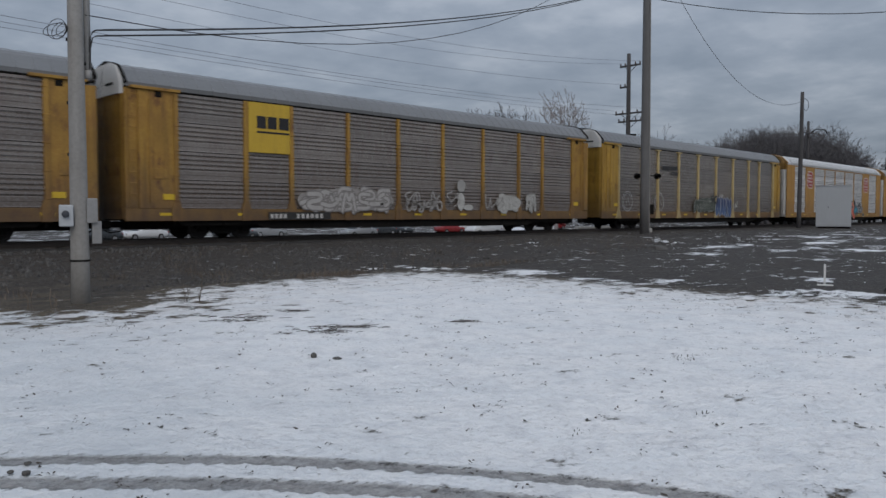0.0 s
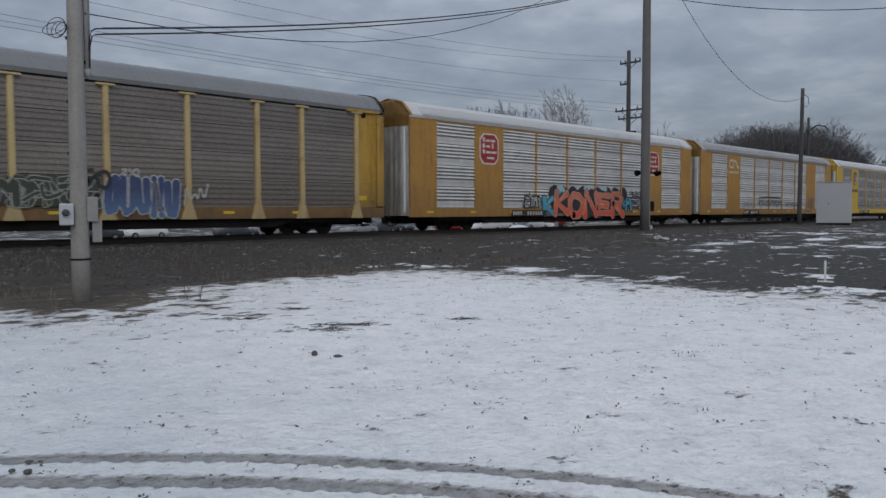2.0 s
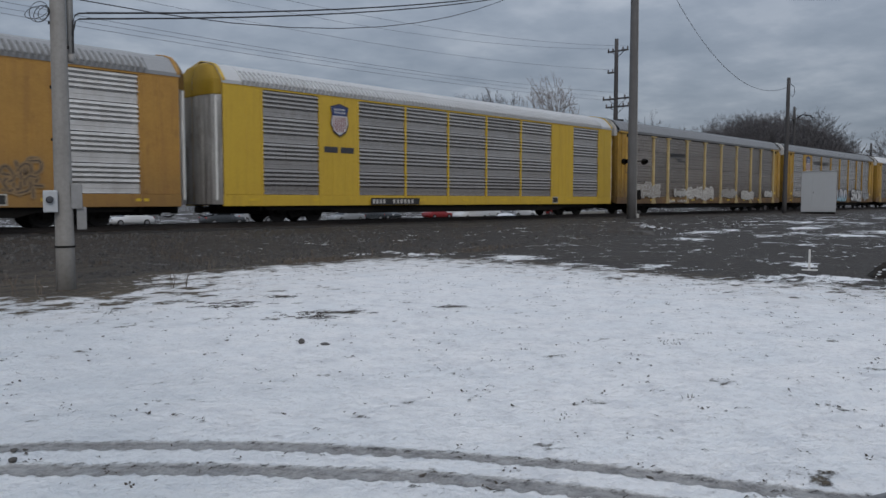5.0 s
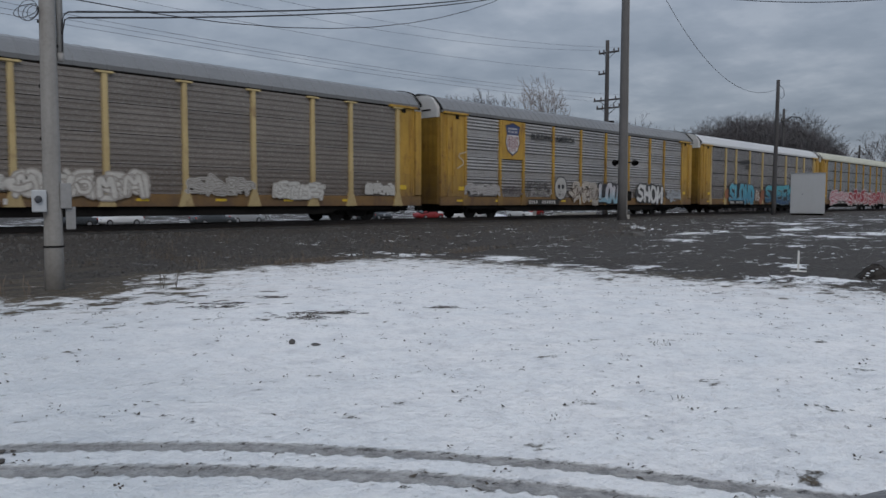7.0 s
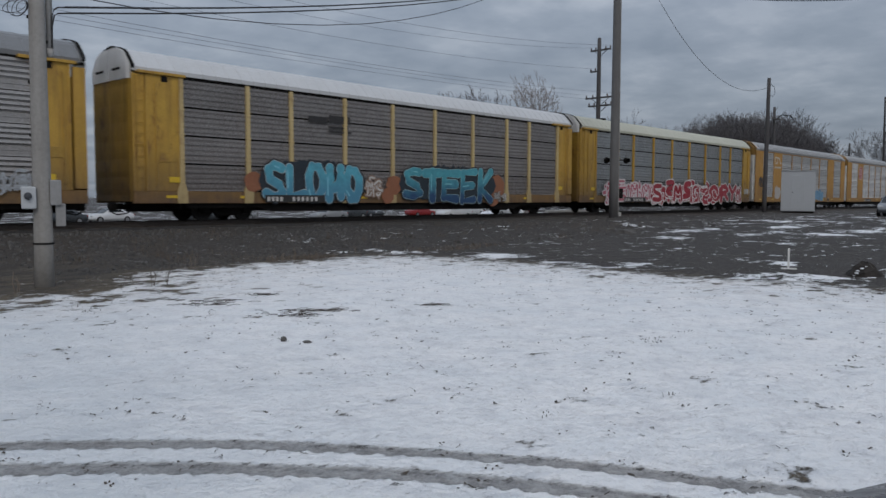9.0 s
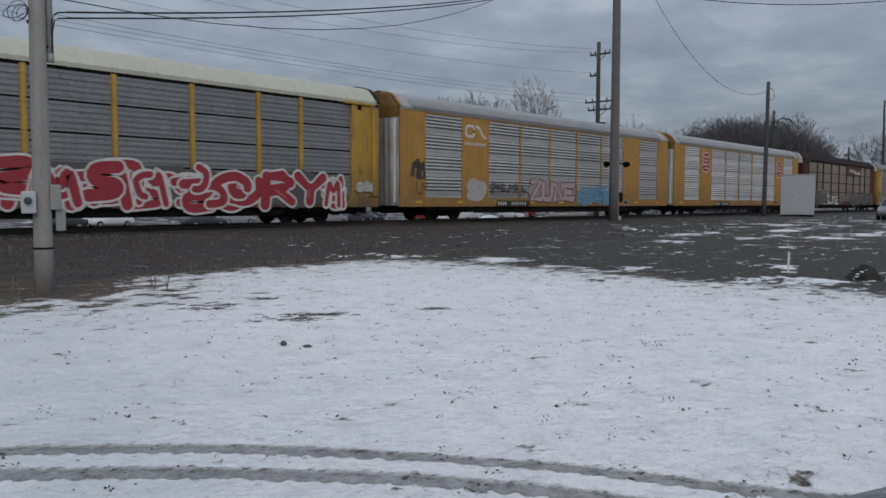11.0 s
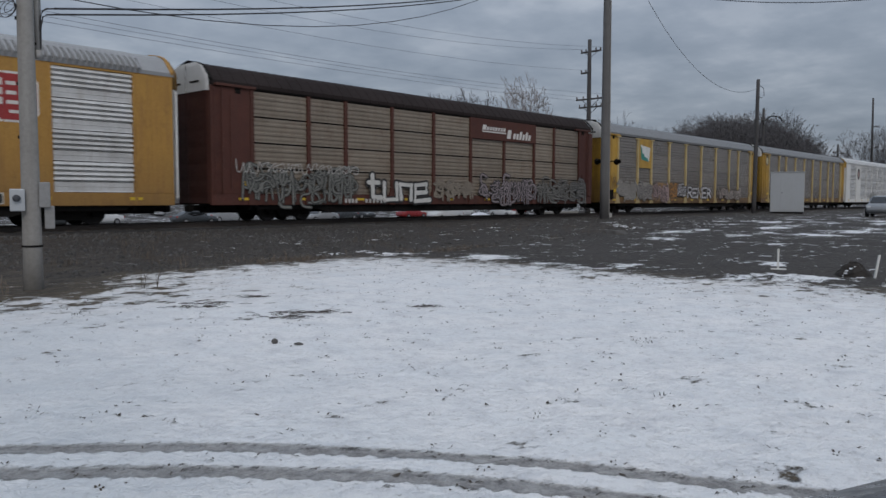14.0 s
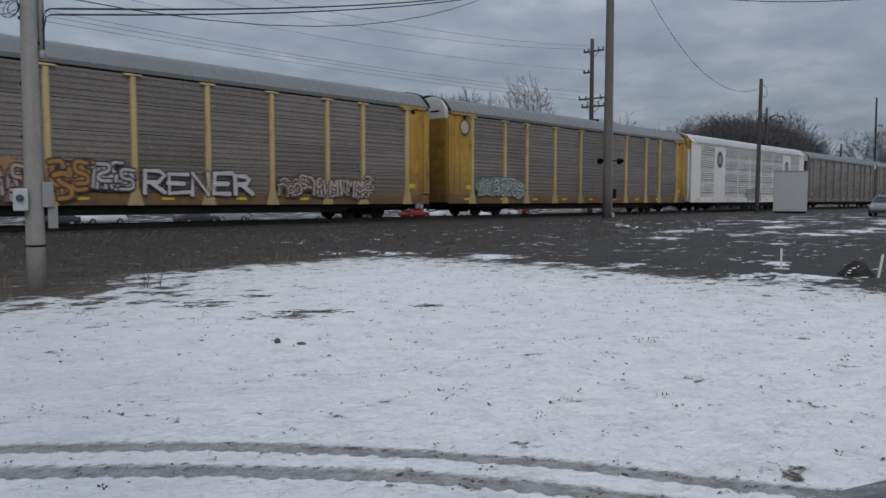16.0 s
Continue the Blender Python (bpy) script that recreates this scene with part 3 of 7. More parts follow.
# ---- track ----
def make_track():
    bm = bmesh.new()
    prof = [(-2.9, -0.75), (-1.95, -0.17), (1.95, -0.17), (2.9, -0.75)]
    x, cols = -480.0, []
    rng = random.Random(4)
    while x < 700:
        cols.append([bm.verts.new((x, TRACK_Y + y + rng.uniform(-0.06, 0.06), RAIL_Z + z + rng.uniform(-0.03, 0.02))) for y, z in prof])
        x += 0.6 if -10 < x < 90 else 4.0
    for a, b in zip(cols, cols[1:]):
        for i in range(3):
            bm.faces.new((a[i], b[i], b[i + 1], a[i + 1]))
    tagged(part("ballast", bm, surface("grey_track_ballast", (0.042, 0.039, 0.036), (0.016, 0.0145, 0.013), 0.95, scale=9, fine=30, amount=0.8, bump=1.0, bump_dist=0.05)), "dark grey crushed stone under the track", "ballast", kind="structure")
    for s in (-1, 1):
        bm = bmesh.new()
        y = TRACK_Y + s * 0.753
        p = [(-0.075, -0.17), (0.075, -0.17), (0.075, -0.155), (0.012, -0.14), (0.012, -0.04), (0.036, -0.03), (0.036, 0), (-0.036, 0), (-0.036, -0.03), (-0.012, -0.04), (-0.012, -0.14), (-0.075, -0.155)]
        extrude_x(bm, [(y + a, RAIL_Z + b) for a, b in p], -480, 700, True)
        tagged(part("rail", bm, M["rail"]), "rusty steel rail on timber sleepers", "rail", "rails of the track", "structure")
    bm = bmesh.new()
    soft_box(bm, -0.11, 0.11, -1.3, 1.3, -0.33, -0.155, 0.012)
    me = mesh_of("sleeper", bm, M["tie"])
    for i in range(150):
        ob = new("sleeper", me)
        ob.matrix_basis = pose(-8 + i * 0.52, TRACK_Y, RAIL_Z - 0.012, 0, 0, random.uniform(-0.7, 0.7))
        tagged(ob, "dark creosoted timber sleeper under the rails", "sleeper", "sleepers of the track", "structure")


make_track()

# ---- train ----
SPEED, FIRST_X, PITCH = 22.07, 24.35, 28.6
HALF = 13.4
# distance of a posted car's two ends from its middle
NOSE, TAIL = 13.82, 13.55
SILL0, SILL1, TOP, EAVE, PEAK = 0.67, 1.11, 5.19, 5.30, 6.2
POSTS = (-12.0, -9.2, -7.15, -4.3, -1.43, 1.43, 4.3, 7.15, 9.2, 12.0)
CACHE, POSTED = {}, {}


def cached(key, build, material):
    """One mesh for all alike parts in the same paint."""
    k = (key, material.name)
    if k not in CACHE:
        bm = bmesh.new()
        build(bm)
        CACHE[k] = mesh_of(key[0], bm, material)
    return CACHE[k]


FLIP = pose(0, 0, 0, 0, 0, 180)


def ribbed(bm, w, h, style):
    """One sheet of side screen, seen from -y: ribs or louvres across it."""
    z = h
    prof = [(0.0, h)]
    if style in ("deep", "louvre", "shallow"):
        k = {"deep": 0.98, "louvre": 0.75, "shallow": 0.42}[style]
        for i in range(4):
            prof += [(-0.01, z - 0.01), (-0.06 * k, z - 0.098), (0.012 * k, z - 0.105), (0.03 * k, z - 0.155)]
            z -= 0.165
        prof += [(0.0, z - 0.02), (-0.004, z * 0.5 + 0.01), (0.006, z * 0.5), (0.0, 0.03), (-0.014, 0.0)]
    else:
        n = 5
        p = (h - 0.02) / n
        for i in range(n):
            d = 0.024 if i % 2 else 0.013
            prof += [(-d, z - 0.012), (-d, z - p * 0.52), (0.0, z - p * 0.62), (0.004, z - p * 0.98)]
            z -= p
        prof += [(-0.01, 0.0)]
    extrude_x(bm, prof, 0.0, w)
    back = [(0.035, 0.0), (0.035, h)]
    extrude_x(bm, [prof[-1], *back, prof[0]], 0.0, w)
    bmesh.ops.recalc_face_normals(bm, faces=bm.faces[:])


def post_shape(bm, kind):
    h = TOP - SILL0
    if kind == "tee":
        slab(bm, [(-0.10, 0.62), (-0.30, 0.0), (0.30, 0.0), (0.10, 0.62), (0.085, h - 0.10), (0.085, h), (-0.085, h), (-0.085, h - 0.10)], -0.10, 0.02)
        soft_box(bm, -0.30, 0.30, -0.13, 0.0, h - 0.07, h, 0.008)
    elif kind == "flare":
        slab(bm, [(-0.09, 0.75), (-0.2, 0.42), (-0.2, 0.0), (0.2, 0.0), (0.2, 0.42), (0.09, 0.75), (0.075, h), (-0.075, h)], -0.09, 0.02)
        for i in range(5):
            soft_box(bm, -0.1, 0.1, -0.1, 0.0, 0.7 + i * 0.88, 0.76 + i * 0.88, 0.006)
    else:
        soft_box(bm, -0.055, 0.055, -0.06, 0.02, 0.0, h, 0.008)


def roof_profile(n=15, wide=SIDE, drop=0.0):
    pts = [(-wide, EAVE - drop), (-wide - 0.01, EAVE + 0.10), (-wide + 0.13, EAVE + 0.27), (-wide + 0.40, EAVE + 0.56), (-wide + 0.56, EAVE + 0.68), (-wide + 0.95, EAVE + 0.80), (-wide + 1.3, PEAK - 0.03), (0.0, PEAK)]
    return pts + [(-y, z) for y, z in pts[-2::-1]]


def roof_mesh(bm, fluted):
    prof = roof_profile(wide=SIDE + 0.03, drop=0.03) if fluted else roof_profile(drop=0.05)
    rows = []
    if fluted:
        # square corrugations with flat crests, plain sheets at both ends
        stations, x = [(-13.72, 0.0), (-HALF + 0.5, 0.0)], -HALF + 0.5
        while x < HALF - 1.1:
            stations += [(x + 0.02, 0.085), (x + 0.10, 0.085), (x + 0.125, 0.0), (x + 0.205, 0.0)]
            x += 0.21
        stations.append((13.49, 0.0))
        for x, lift in stations:
            row = []
            for y, z in prof:
                k = 0.0 if z < EAVE else (lift if z < EAVE + 0.4 else lift * 0.25)
                row.append(bm.verts.new((x, y * (1 + k / SIDE), z + k * 0.6)))
            rows.append(row)
    x = -NOSE
    while not fluted and x < TAIL - 0.08:
        # a raised seam at each sheet's end
        for dx, k in ((0.0, 0), (0.02, 1), (0.06, 1), (0.08, 0)):
            rows.append([bm.verts.new((x + dx, y * (1 + 0.008 * k), z + 0.012 * k)) for y, z in prof])
        x += 0.543
    for a, b in zip(rows, rows[1:]):
        for j in range(len(prof) - 1):
            f = bm.faces.new((a[j], b[j], b[j + 1], a[j + 1]))
            # shade in the troughs of the lower slope, painted as a darker colour
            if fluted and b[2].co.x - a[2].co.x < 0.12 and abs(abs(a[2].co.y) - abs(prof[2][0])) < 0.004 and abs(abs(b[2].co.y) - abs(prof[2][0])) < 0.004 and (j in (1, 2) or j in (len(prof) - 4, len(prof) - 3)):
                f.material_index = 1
    bmesh.ops.recalc_face_normals(bm, faces=bm.faces[:])


def end_shell(bm, s, heights, rounder, door):
    """Half of a car's bowed end wall over the given heights; doors are ribbed."""
    zs = [0.0, EAVE + 0.10, EAVE + 0.27, EAVE + 0.56, EAVE + 0.68, EAVE + 0.80, PEAK]
    ws = [1.45, 1.45, 1.33, 1.07, 0.91, 0.52, 0.15] if rounder or door else [1.45, 1.45, 1.38, 1.17, 1.02, 0.66, 0.3]
    n, power = 14, (3.4 if rounder else 4.5)
    rows = []
    for j, z in enumerate(heights):
        w = float(np.interp(z, zs, ws))
        row = []
        for q in range(n + 1):
            f = 0.012 + (1 - 0.012) * q / n
            x = -(0.42 if rounder else (0.09 if door else 0.13)) * (w / 1.45) * max(0.0, 1 - f ** power) ** (1 / power)
            if door and q < n:
                x += 0.055 * (q % 3 == 1) if rounder else 0.012 * (j % 3 == 1)
            row.append(bm.verts.new((x, s * w * f, z)))
        rows.append(row)
    for a, b in zip(rows, rows[1:]):
        for q in range(n):
            bm.faces.new((a[q], a[q + 1], b[q + 1], b[q]))
    bmesh.ops.solidify(bm, geom=bm.faces[:], thickness=0.03)
    bmesh.ops.recalc_face_normals(bm, faces=bm.faces[:])


def roof_rim(bm):
    pts = [(y * 1.01, z + 0.02) for y, z in roof_profile()]
    a = [[bm.verts.new((x, y * s, z + dz)) for y, z in pts] for x, s, dz in ((0, 1, 0), (0, 1.02, 0.03), (0.12, 1.02, 0.03), (0.12, 1, 0))]
    for p, q in zip(a, a[1:] + a[:1]):
        for j in range(len(pts) - 1):
            bm.faces.new((p[j], p[j + 1], q[j + 1], q[j]))
    bmesh.ops.recalc_face_normals(bm, faces=bm.faces[:])


def truck_frame(bm):
    """Cast side frames, bolster and spring nests of one two-axle truck."""
    for s in (-1, 1):
        y0, y1 = (0.98 * s - 0.09, 0.98 * s + 0.09)
        slab(bm, [(-1.15, 0.36), (-1.15, 0.60), (-0.75, 0.70), (-0.3, 0.78), (0.3, 0.78), (0.75, 0.70), (1.15, 0.60), (1.15, 0.36), (0.65, 0.42), (0.42, 0.20), (-0.42, 0.20), (-0.65, 0.42)], y0, y1)
        for k in (-0.22, 0.0, 0.22):
            for i in range(4):
                soft_box(bm, k - 0.08, k + 0.08, y1 - 0.02 if s > 0 else y0 - 0.03, y1 + 0.03 if s > 0 else y0 + 0.02, 0.26 + i * 0.07, 0.30 + i * 0.07, 0.008)
        for k in (-0.89, 0.89):
            soft_box(bm, k - 0.14, k + 0.14, y0 - 0.03, y1 + 0.03, 0.28, 0.56, 0.03)
    soft_box(bm, -0.2, 0.2, -1.2, 1.2, 0.42, 0.68, 0.03)


def wheelset_mesh(bm):
    lathe(bm, [(0.08, -1.05), (0.08, -0.8)], "y", 10)
    lathe(bm, [(0.09, -0.7), (0.09, 0.7)], "y", 10)
    lathe(bm, [(0.08, 0.8), (0.08, 1.05)], "y", 10)
    for s in (-1, 1):
        p = [(0.12, 0.82), (0.16, 0.83), (0.20, 0.79), (0.33, 0.77), (0.345, 0.81), (0.415, 0.81), (0.42, 0.72), (0.445, 0.705), (0.445, 0.68), (0.34, 0.68), (0.32, 0.72), (0.15, 0.72)]
        lathe(bm, [(r, s * h) for r, h in p], "y", 28)


def underframe(bm):
    soft_box(bm, -HALF + 0.1, HALF - 0.1, -0.32, 0.32, 0.36, 0.78, 0.03)
    slab(bm, [(-11.9, SILL0), (-11.7, 0.50), (-8.6, 0.50), (-8.0, 0.34), (8.0, 0.34), (8.6, 0.50), (11.7, 0.50), (11.9, SILL0)], -1.38, -1.26)
    slab(bm, [(-11.9, SILL0), (-11.7, 0.50), (-8.6, 0.50), (-8.0, 0.34), (8.0, 0.34), (8.6, 0.50), (11.7, 0.50), (11.9, SILL0)], 1.26, 1.38)
    for x in range(-12, 13, 2):
        soft_box(bm, x - 0.06, x + 0.06, -1.4, 1.4, 0.48, 0.70, 0.02)
    box(bm, -HALF, HALF, -1.44, 1.44, 0.70, 0.80)


def coupler_mesh(bm):
    soft_box(bm, -0.75, 0.0, -0.10, 0.10, 0.44, 0.66, 0.02)
    soft_box(bm, -0.95, -0.68, -0.19, 0.13, 0.40, 0.70, 0.05)
    tube(bm, [(-0.2, -0.45, 0.6), (-0.45, -0.42, 0.32), (-0.75, -0.25, 0.26), (-0.9, -0.12, 0.36)], 0.03, 6)


def ladder_mesh(bm, h):
    for x in (-0.14, 0.14):
        tube(bm, [(x, 0, 0), (x, 0, h)], 0.011, 5)
    k = 0.15
    while k < h:
        tube(bm, [(-0.14, 0, k), (0.14, 0, k)], 0.011, 5)
        k += 0.38


# ---- painted shapes on the car sides ----
def ribbon(bm, pts, width, y):
    """A flat brush stroke through points (x, z)."""
    P = [Vector((p[0], p[1])) for p in pts]
    L, R_ = [], []
    for i, p in enumerate(P):
        d = P[min(i + 1, len(P) - 1)] - P[max(i - 1, 0)]
        d.normalize()
        nrm = Vector((-d.y, d.x)) * width / 2
        L.append(bm.verts.new((p.x + nrm.x, y, p.y + nrm.y)))
        R_.append(bm.verts.new((p.x - nrm.x, y, p.y - nrm.y)))
    for i in range(len(P) - 1):
        bm.faces.new((L[i], R_[i], R_[i + 1], L[i + 1]))
    for i in (0, len(P) - 1):
        # rounded stroke ends
        c = bm.verts.new((P[i].x, y, P[i].y))
        prev = None
        d = (P[1] - P[0]) if i == 0 else (P[-1] - P[-2])
        a0 = math.atan2(d.y, d.x) + (math.pi / 2 if i == 0 else -math.pi / 2)
        for k in range(7):
            a = a0 + math.pi * k / 6
            v = bm.verts.new((P[i].x + math.cos(a) * width / 2, y, P[i].y + math.sin(a) * width / 2))
            if prev:
                bm.faces.new((c, prev, v))
            prev = v


def poly(bm, pts, y):
    bm.faces.new([bm.verts.new((x, y, z)) for x, z in pts])


def arc(cx, cz, rx, rz, a0, a1, n=9):
    return [(cx + rx * math.cos(radians(a0 + (a1 - a0) * i / n)), cz + rz * math.sin(radians(a0 + (a1 - a0) * i / n))) for i in range(n + 1)]


def scrawl(rng):
    """One knot of sprayed strokes in a unit square: hooks, loops, zigzags and arrows that spell nothing."""
    out = []
    for k in range(rng.randint(5, 8)):
        kind = rng.randint(0, 3)
        cx, cz = rng.uniform(0.2, 0.8), rng.uniform(0.25, 0.75)
        if kind == 0:
            a0 = rng.uniform(0, 360)
            out.append(arc(cx, cz, rng.uniform(0.15, 0.4), rng.uniform(0.15, 0.38), a0, a0 + rng.uniform(150, 320), 5))
        elif kind == 1:
            d = rng.choice((-1, 1))
            out.append([(cx - 0.3 * d, cz + 0.3), (cx + 0.3 * d, cz + 0.35), (cx + 0.3 * d, cz), (cx - 0.3 * d, cz - 0.05), (cx - 0.3 * d, cz - 0.35), (cx + 0.35 * d, cz - 0.35)])
        elif kind == 2:
            out.append([(cx - 0.35, 0.05), (cx - 0.25, 0.95), (cx + 0.05, 0.35), (cx + 0.2, 0.98), (cx + 0.35, 0.02)])
        else:
            out.append([(cx - 0.4, cz + rng.uniform(-0.1, 0.1)), (cx, cz + rng.uniform(-0.3, 0.3)), (cx + 0.4, cz + rng.uniform(-0.1, 0.1)), (cx + 0.3, cz + rng.uniform(-0.4, 0.4))])
    return out


# stroke skeletons of block letters in a unit square
GLYPHS = {
    "A": [[(0, 0), (0.42, 1), (0.58, 1), (1, 0)], [(0.2, 0.35), (0.8, 0.35)]],
    "D": [[(0.05, 0), (0.05, 1), (0.6, 1), (0.98, 0.65), (0.98, 0.3), (0.6, 0), (0.05, 0)]],
    "E": [[(1, 1), (0.05, 1), (0.05, 0), (1, 0)], [(0.05, 0.5), (0.8, 0.5)]],
    "F": [[(1, 1), (0.05, 1), (0.05, 0)], [(0.05, 0.52), (0.8, 0.52)]],
    "G": [[(0.95, 0.85), (0.7, 1), (0.3, 1), (0.02, 0.7), (0.02, 0.3), (0.3, 0), (0.95, 0.02), (0.95, 0.45), (0.55, 0.45)]],
    "H": [[(0.05, 0), (0.05, 1)], [(0.95, 0), (0.95, 1)], [(0.05, 0.5), (0.95, 0.5)]],
    "K": [[(0.05, 0), (0.05, 1)], [(0.95, 1), (0.15, 0.48), (1, 0)]],
    "L": [[(0.1, 1), (0.05, 0.05), (1, 0.05)]],
    "M": [[(0, 0), (0.08, 1), (0.5, 0.35), (0.92, 1), (1, 0)]],
    "N": [[(0.05, 0), (0.05, 1), (0.95, 0), (0.95, 1)]],
    "O": [[(0.3, 0), (0.02, 0.3), (0.02, 0.7), (0.3, 1), (0.7, 1), (0.98, 0.7), (0.98, 0.3), (0.7, 0), (0.3, 0)]],
    "R": [[(0.05, 0), (0.05, 1), (0.7, 1), (0.95, 0.8), (0.7, 0.52), (0.1, 0.5)], [(0.4, 0.5), (1.05, 0)]],
    "S": [[(0.98, 0.9), (0.5, 1), (0.08, 0.82), (0.2, 0.56), (0.8, 0.44), (0.95, 0.18), (0.5, 0), (0, 0.1)]],
    "T": [[(-0.02, 1), (1.02, 1)], [(0.5, 1), (0.5, 0)]],
    "U": [[(0.05, 1), (0.05, 0.2), (0.3, 0), (0.7, 0), (0.95, 0.2), (0.95, 1)]],
    "W": [[(0, 1), (0.2, 0), (0.5, 0.7), (0.8, 0), (1, 1)]],
    "Y": [[(0, 1), (0.5, 0.5), (1, 1)], [(0.5, 0.5), (0.5, 0)]],
    "Z": [[(0, 1), (0.95, 1), (0.05, 0), (1, 0)]],
    "t": [[(0.35, 1), (0.3, 0.1), (0.9, 0.02)], [(0, 0.66), (0.8, 0.66)]],
    "u": [[(0.05, 0.75), (0.05, 0.05), (0.9, 0.02), (0.92, 0.75)]],
    "n": [[(0.05, 0), (0.05, 0.75), (0.9, 0.72), (0.92, 0)]],
    "e": [[(0.1, 0.38), (0.92, 0.4), (0.9, 0.74), (0.1, 0.74), (0.05, 0.03), (1.15, 0.02)]],
}


def rounded(pts, times=2):
    """Cut the corners of a line until it curves."""
    for q in range(times):
        out = [pts[0]]
        for a, b in zip(pts, pts[1:]):
            out += [(a[0] * 0.75 + b[0] * 0.25, a[1] * 0.75 + b[1] * 0.25), (a[0] * 0.25 + b[0] * 0.75, a[1] * 0.25 + b[1] * 0.75)]
        pts = out + [pts[-1]]
    return pts


def stroke(bm, pts, width, y, step=0.00004):
    """A brush stroke with filled round corners."""
    ribbon(bm, pts, width, y)
    if len(pts) > 10:
        return
    for k, (x, z) in enumerate(pts[1:-1]):
        poly(bm, [(x + math.cos(a) * width / 2, z + math.sin(a) * width / 2) for a in [math.tau * q / 10 for q in range(10)]], y - step * (k + 1))


def blob(bm, cx, cz, rx, rz, y, rng, n=18):
    poly(bm, [(cx + rx * math.cos(math.tau * k / n) * rng.uniform(0.9, 1.08), cz + rz * math.sin(math.tau * k / n) * rng.uniform(0.9, 1.08)) for k in range(n)], y)


def graffiti(car, u0, u1, z0, z1, fill, line, count, seed, thick=0.17, cloud=None, wild=0.06, side=None, text="", low=None, edge=0.055, rim=None, lines=True):
    """A sprayed piece of outlined letters or knots, one part each; heights above the rail, along-car places from its middle."""
    rng = random.Random(seed)
    # over the outside posts, or on the flush sheets
    side = side or (-1.582 if POSTED[car.name] else -1.535)
    count = len(text) or count
    w = (u1 - u0) / count
    h = z1 - z0
    if cloud:
        bm = bmesh.new()
        n = 40
        top, bot = [], []
        for i in range(n + 1):
            x = u0 - 0.25 + (u1 - u0 + 0.5) * i / n
            e = math.sin(math.pi * min(1, max(0, i / n))) ** 0.35
            bump = 0.10 * abs(math.sin(i * 1.7 + seed))
            top.append((x, z0 + h * 0.5 + h * (0.50 + bump + rng.uniform(-0.05, 0.05)) * e))
            bot.append((x, z0 + h * 0.5 - h * (0.52 + rng.uniform(-0.06, 0.06)) * e))
        for i in range(n):
            q = [bot[i], bot[i + 1], top[i + 1], top[i]]
            bm.faces.new([bm.verts.new((x, side, z)) for x, z in q])
        bmesh.ops.remove_doubles(bm, verts=bm.verts[:], dist=0.0005)
        part("graffiti_cloud", bm, paint(*cloud), car, "faded sprayed background of graffiti")
    mat = fade(fill, low, z0, z1) if low else paint(*fill)
    for i in range(count):
        shear = rng.uniform(-0.12, 0.16)
        sx, sz = rng.uniform(0.92, 1.08), rng.uniform(0.9, 1.08)
        shift = rng.uniform(-0.05, 0.05) * h
        strokes = GLYPHS[text[i]] if text and text[i] in GLYPHS else scrawl(rng)
        fat = thick if text else thick * rng.uniform(0.45, 0.8)
        mx, mz = fat / w * 0.36, fat / h * 0.42
        bo, bf, bh = bmesh.new(), bmesh.new(), bmesh.new()
        for k, st in enumerate(strokes):
            pts = []
            j = wild * (0.9 if text else 1.0)
            for a, b in st:
                a, b = a + rng.uniform(-j, j), b + rng.uniform(-j, j)
                if text:
                    a, b = mx + a * (1 - 2 * mx), mz + b * (1 - 2 * mz)
                pts.append((u0 + w * (i + (a - 0.5) * sx + 0.5) + shear * (b - 0.5) * h * 0.5, shift + z0 + h * ((b - 0.5) * sz + 0.5)))
            fat_k = fat * rng.uniform(0.82, 1.12)
            odd = 0.0024 * (i % 2)
            if text:
                # one outline round the whole letter, a thin pale rim inside it
                lay = 0.0006 * k + odd
                stroke(bo, pts, fat_k + 2 * edge, side - 0.004 - lay)
                if rim:
                    stroke(bh, pts, fat_k + 0.05, side - 0.009 - lay)
                stroke(bf, pts, fat_k, side - 0.014 - lay)
            else:
                # each stroke lies with its own outline over the one before
                lay = 0.003 * k + odd * 0.4
                pts = rounded(pts)
                stroke(bo, pts, fat_k + 2 * edge, side - 0.003 - lay)
                stroke(bf, pts, fat_k, side - 0.0041 - lay)
        letter = part("graffiti_letter" if text else "graffiti_knot", bf, mat, car, "sprayed graffiti letter" if text else "sprayed graffiti strokes")
        part("outline", bo, paint(*line), letter, "sprayed outline")
        if text and rim:
            part("rim", bh, paint(*rim), letter, "thin pale sprayed rim")
        else:
            bh.free()
        if lines and text and thick > 0.15:
            # a light edge sprayed inside each letter
            bl = bmesh.new()
            a, b = pts[0], pts[1]
            ribbon(bl, [(a[0] * 0.9 + b[0] * 0.1 - fat * 0.2, a[1] * 0.9 + b[1] * 0.1), (a[0] * 0.3 + b[0] * 0.7 - fat * 0.2, a[1] * 0.3 + b[1] * 0.7)], fat * 0.14, side - 0.0185)
            part("highlight", bl, paint(*[min(0.85, c * 1.2 + 0.12) for c in fill]), letter, "sprayed highlight")


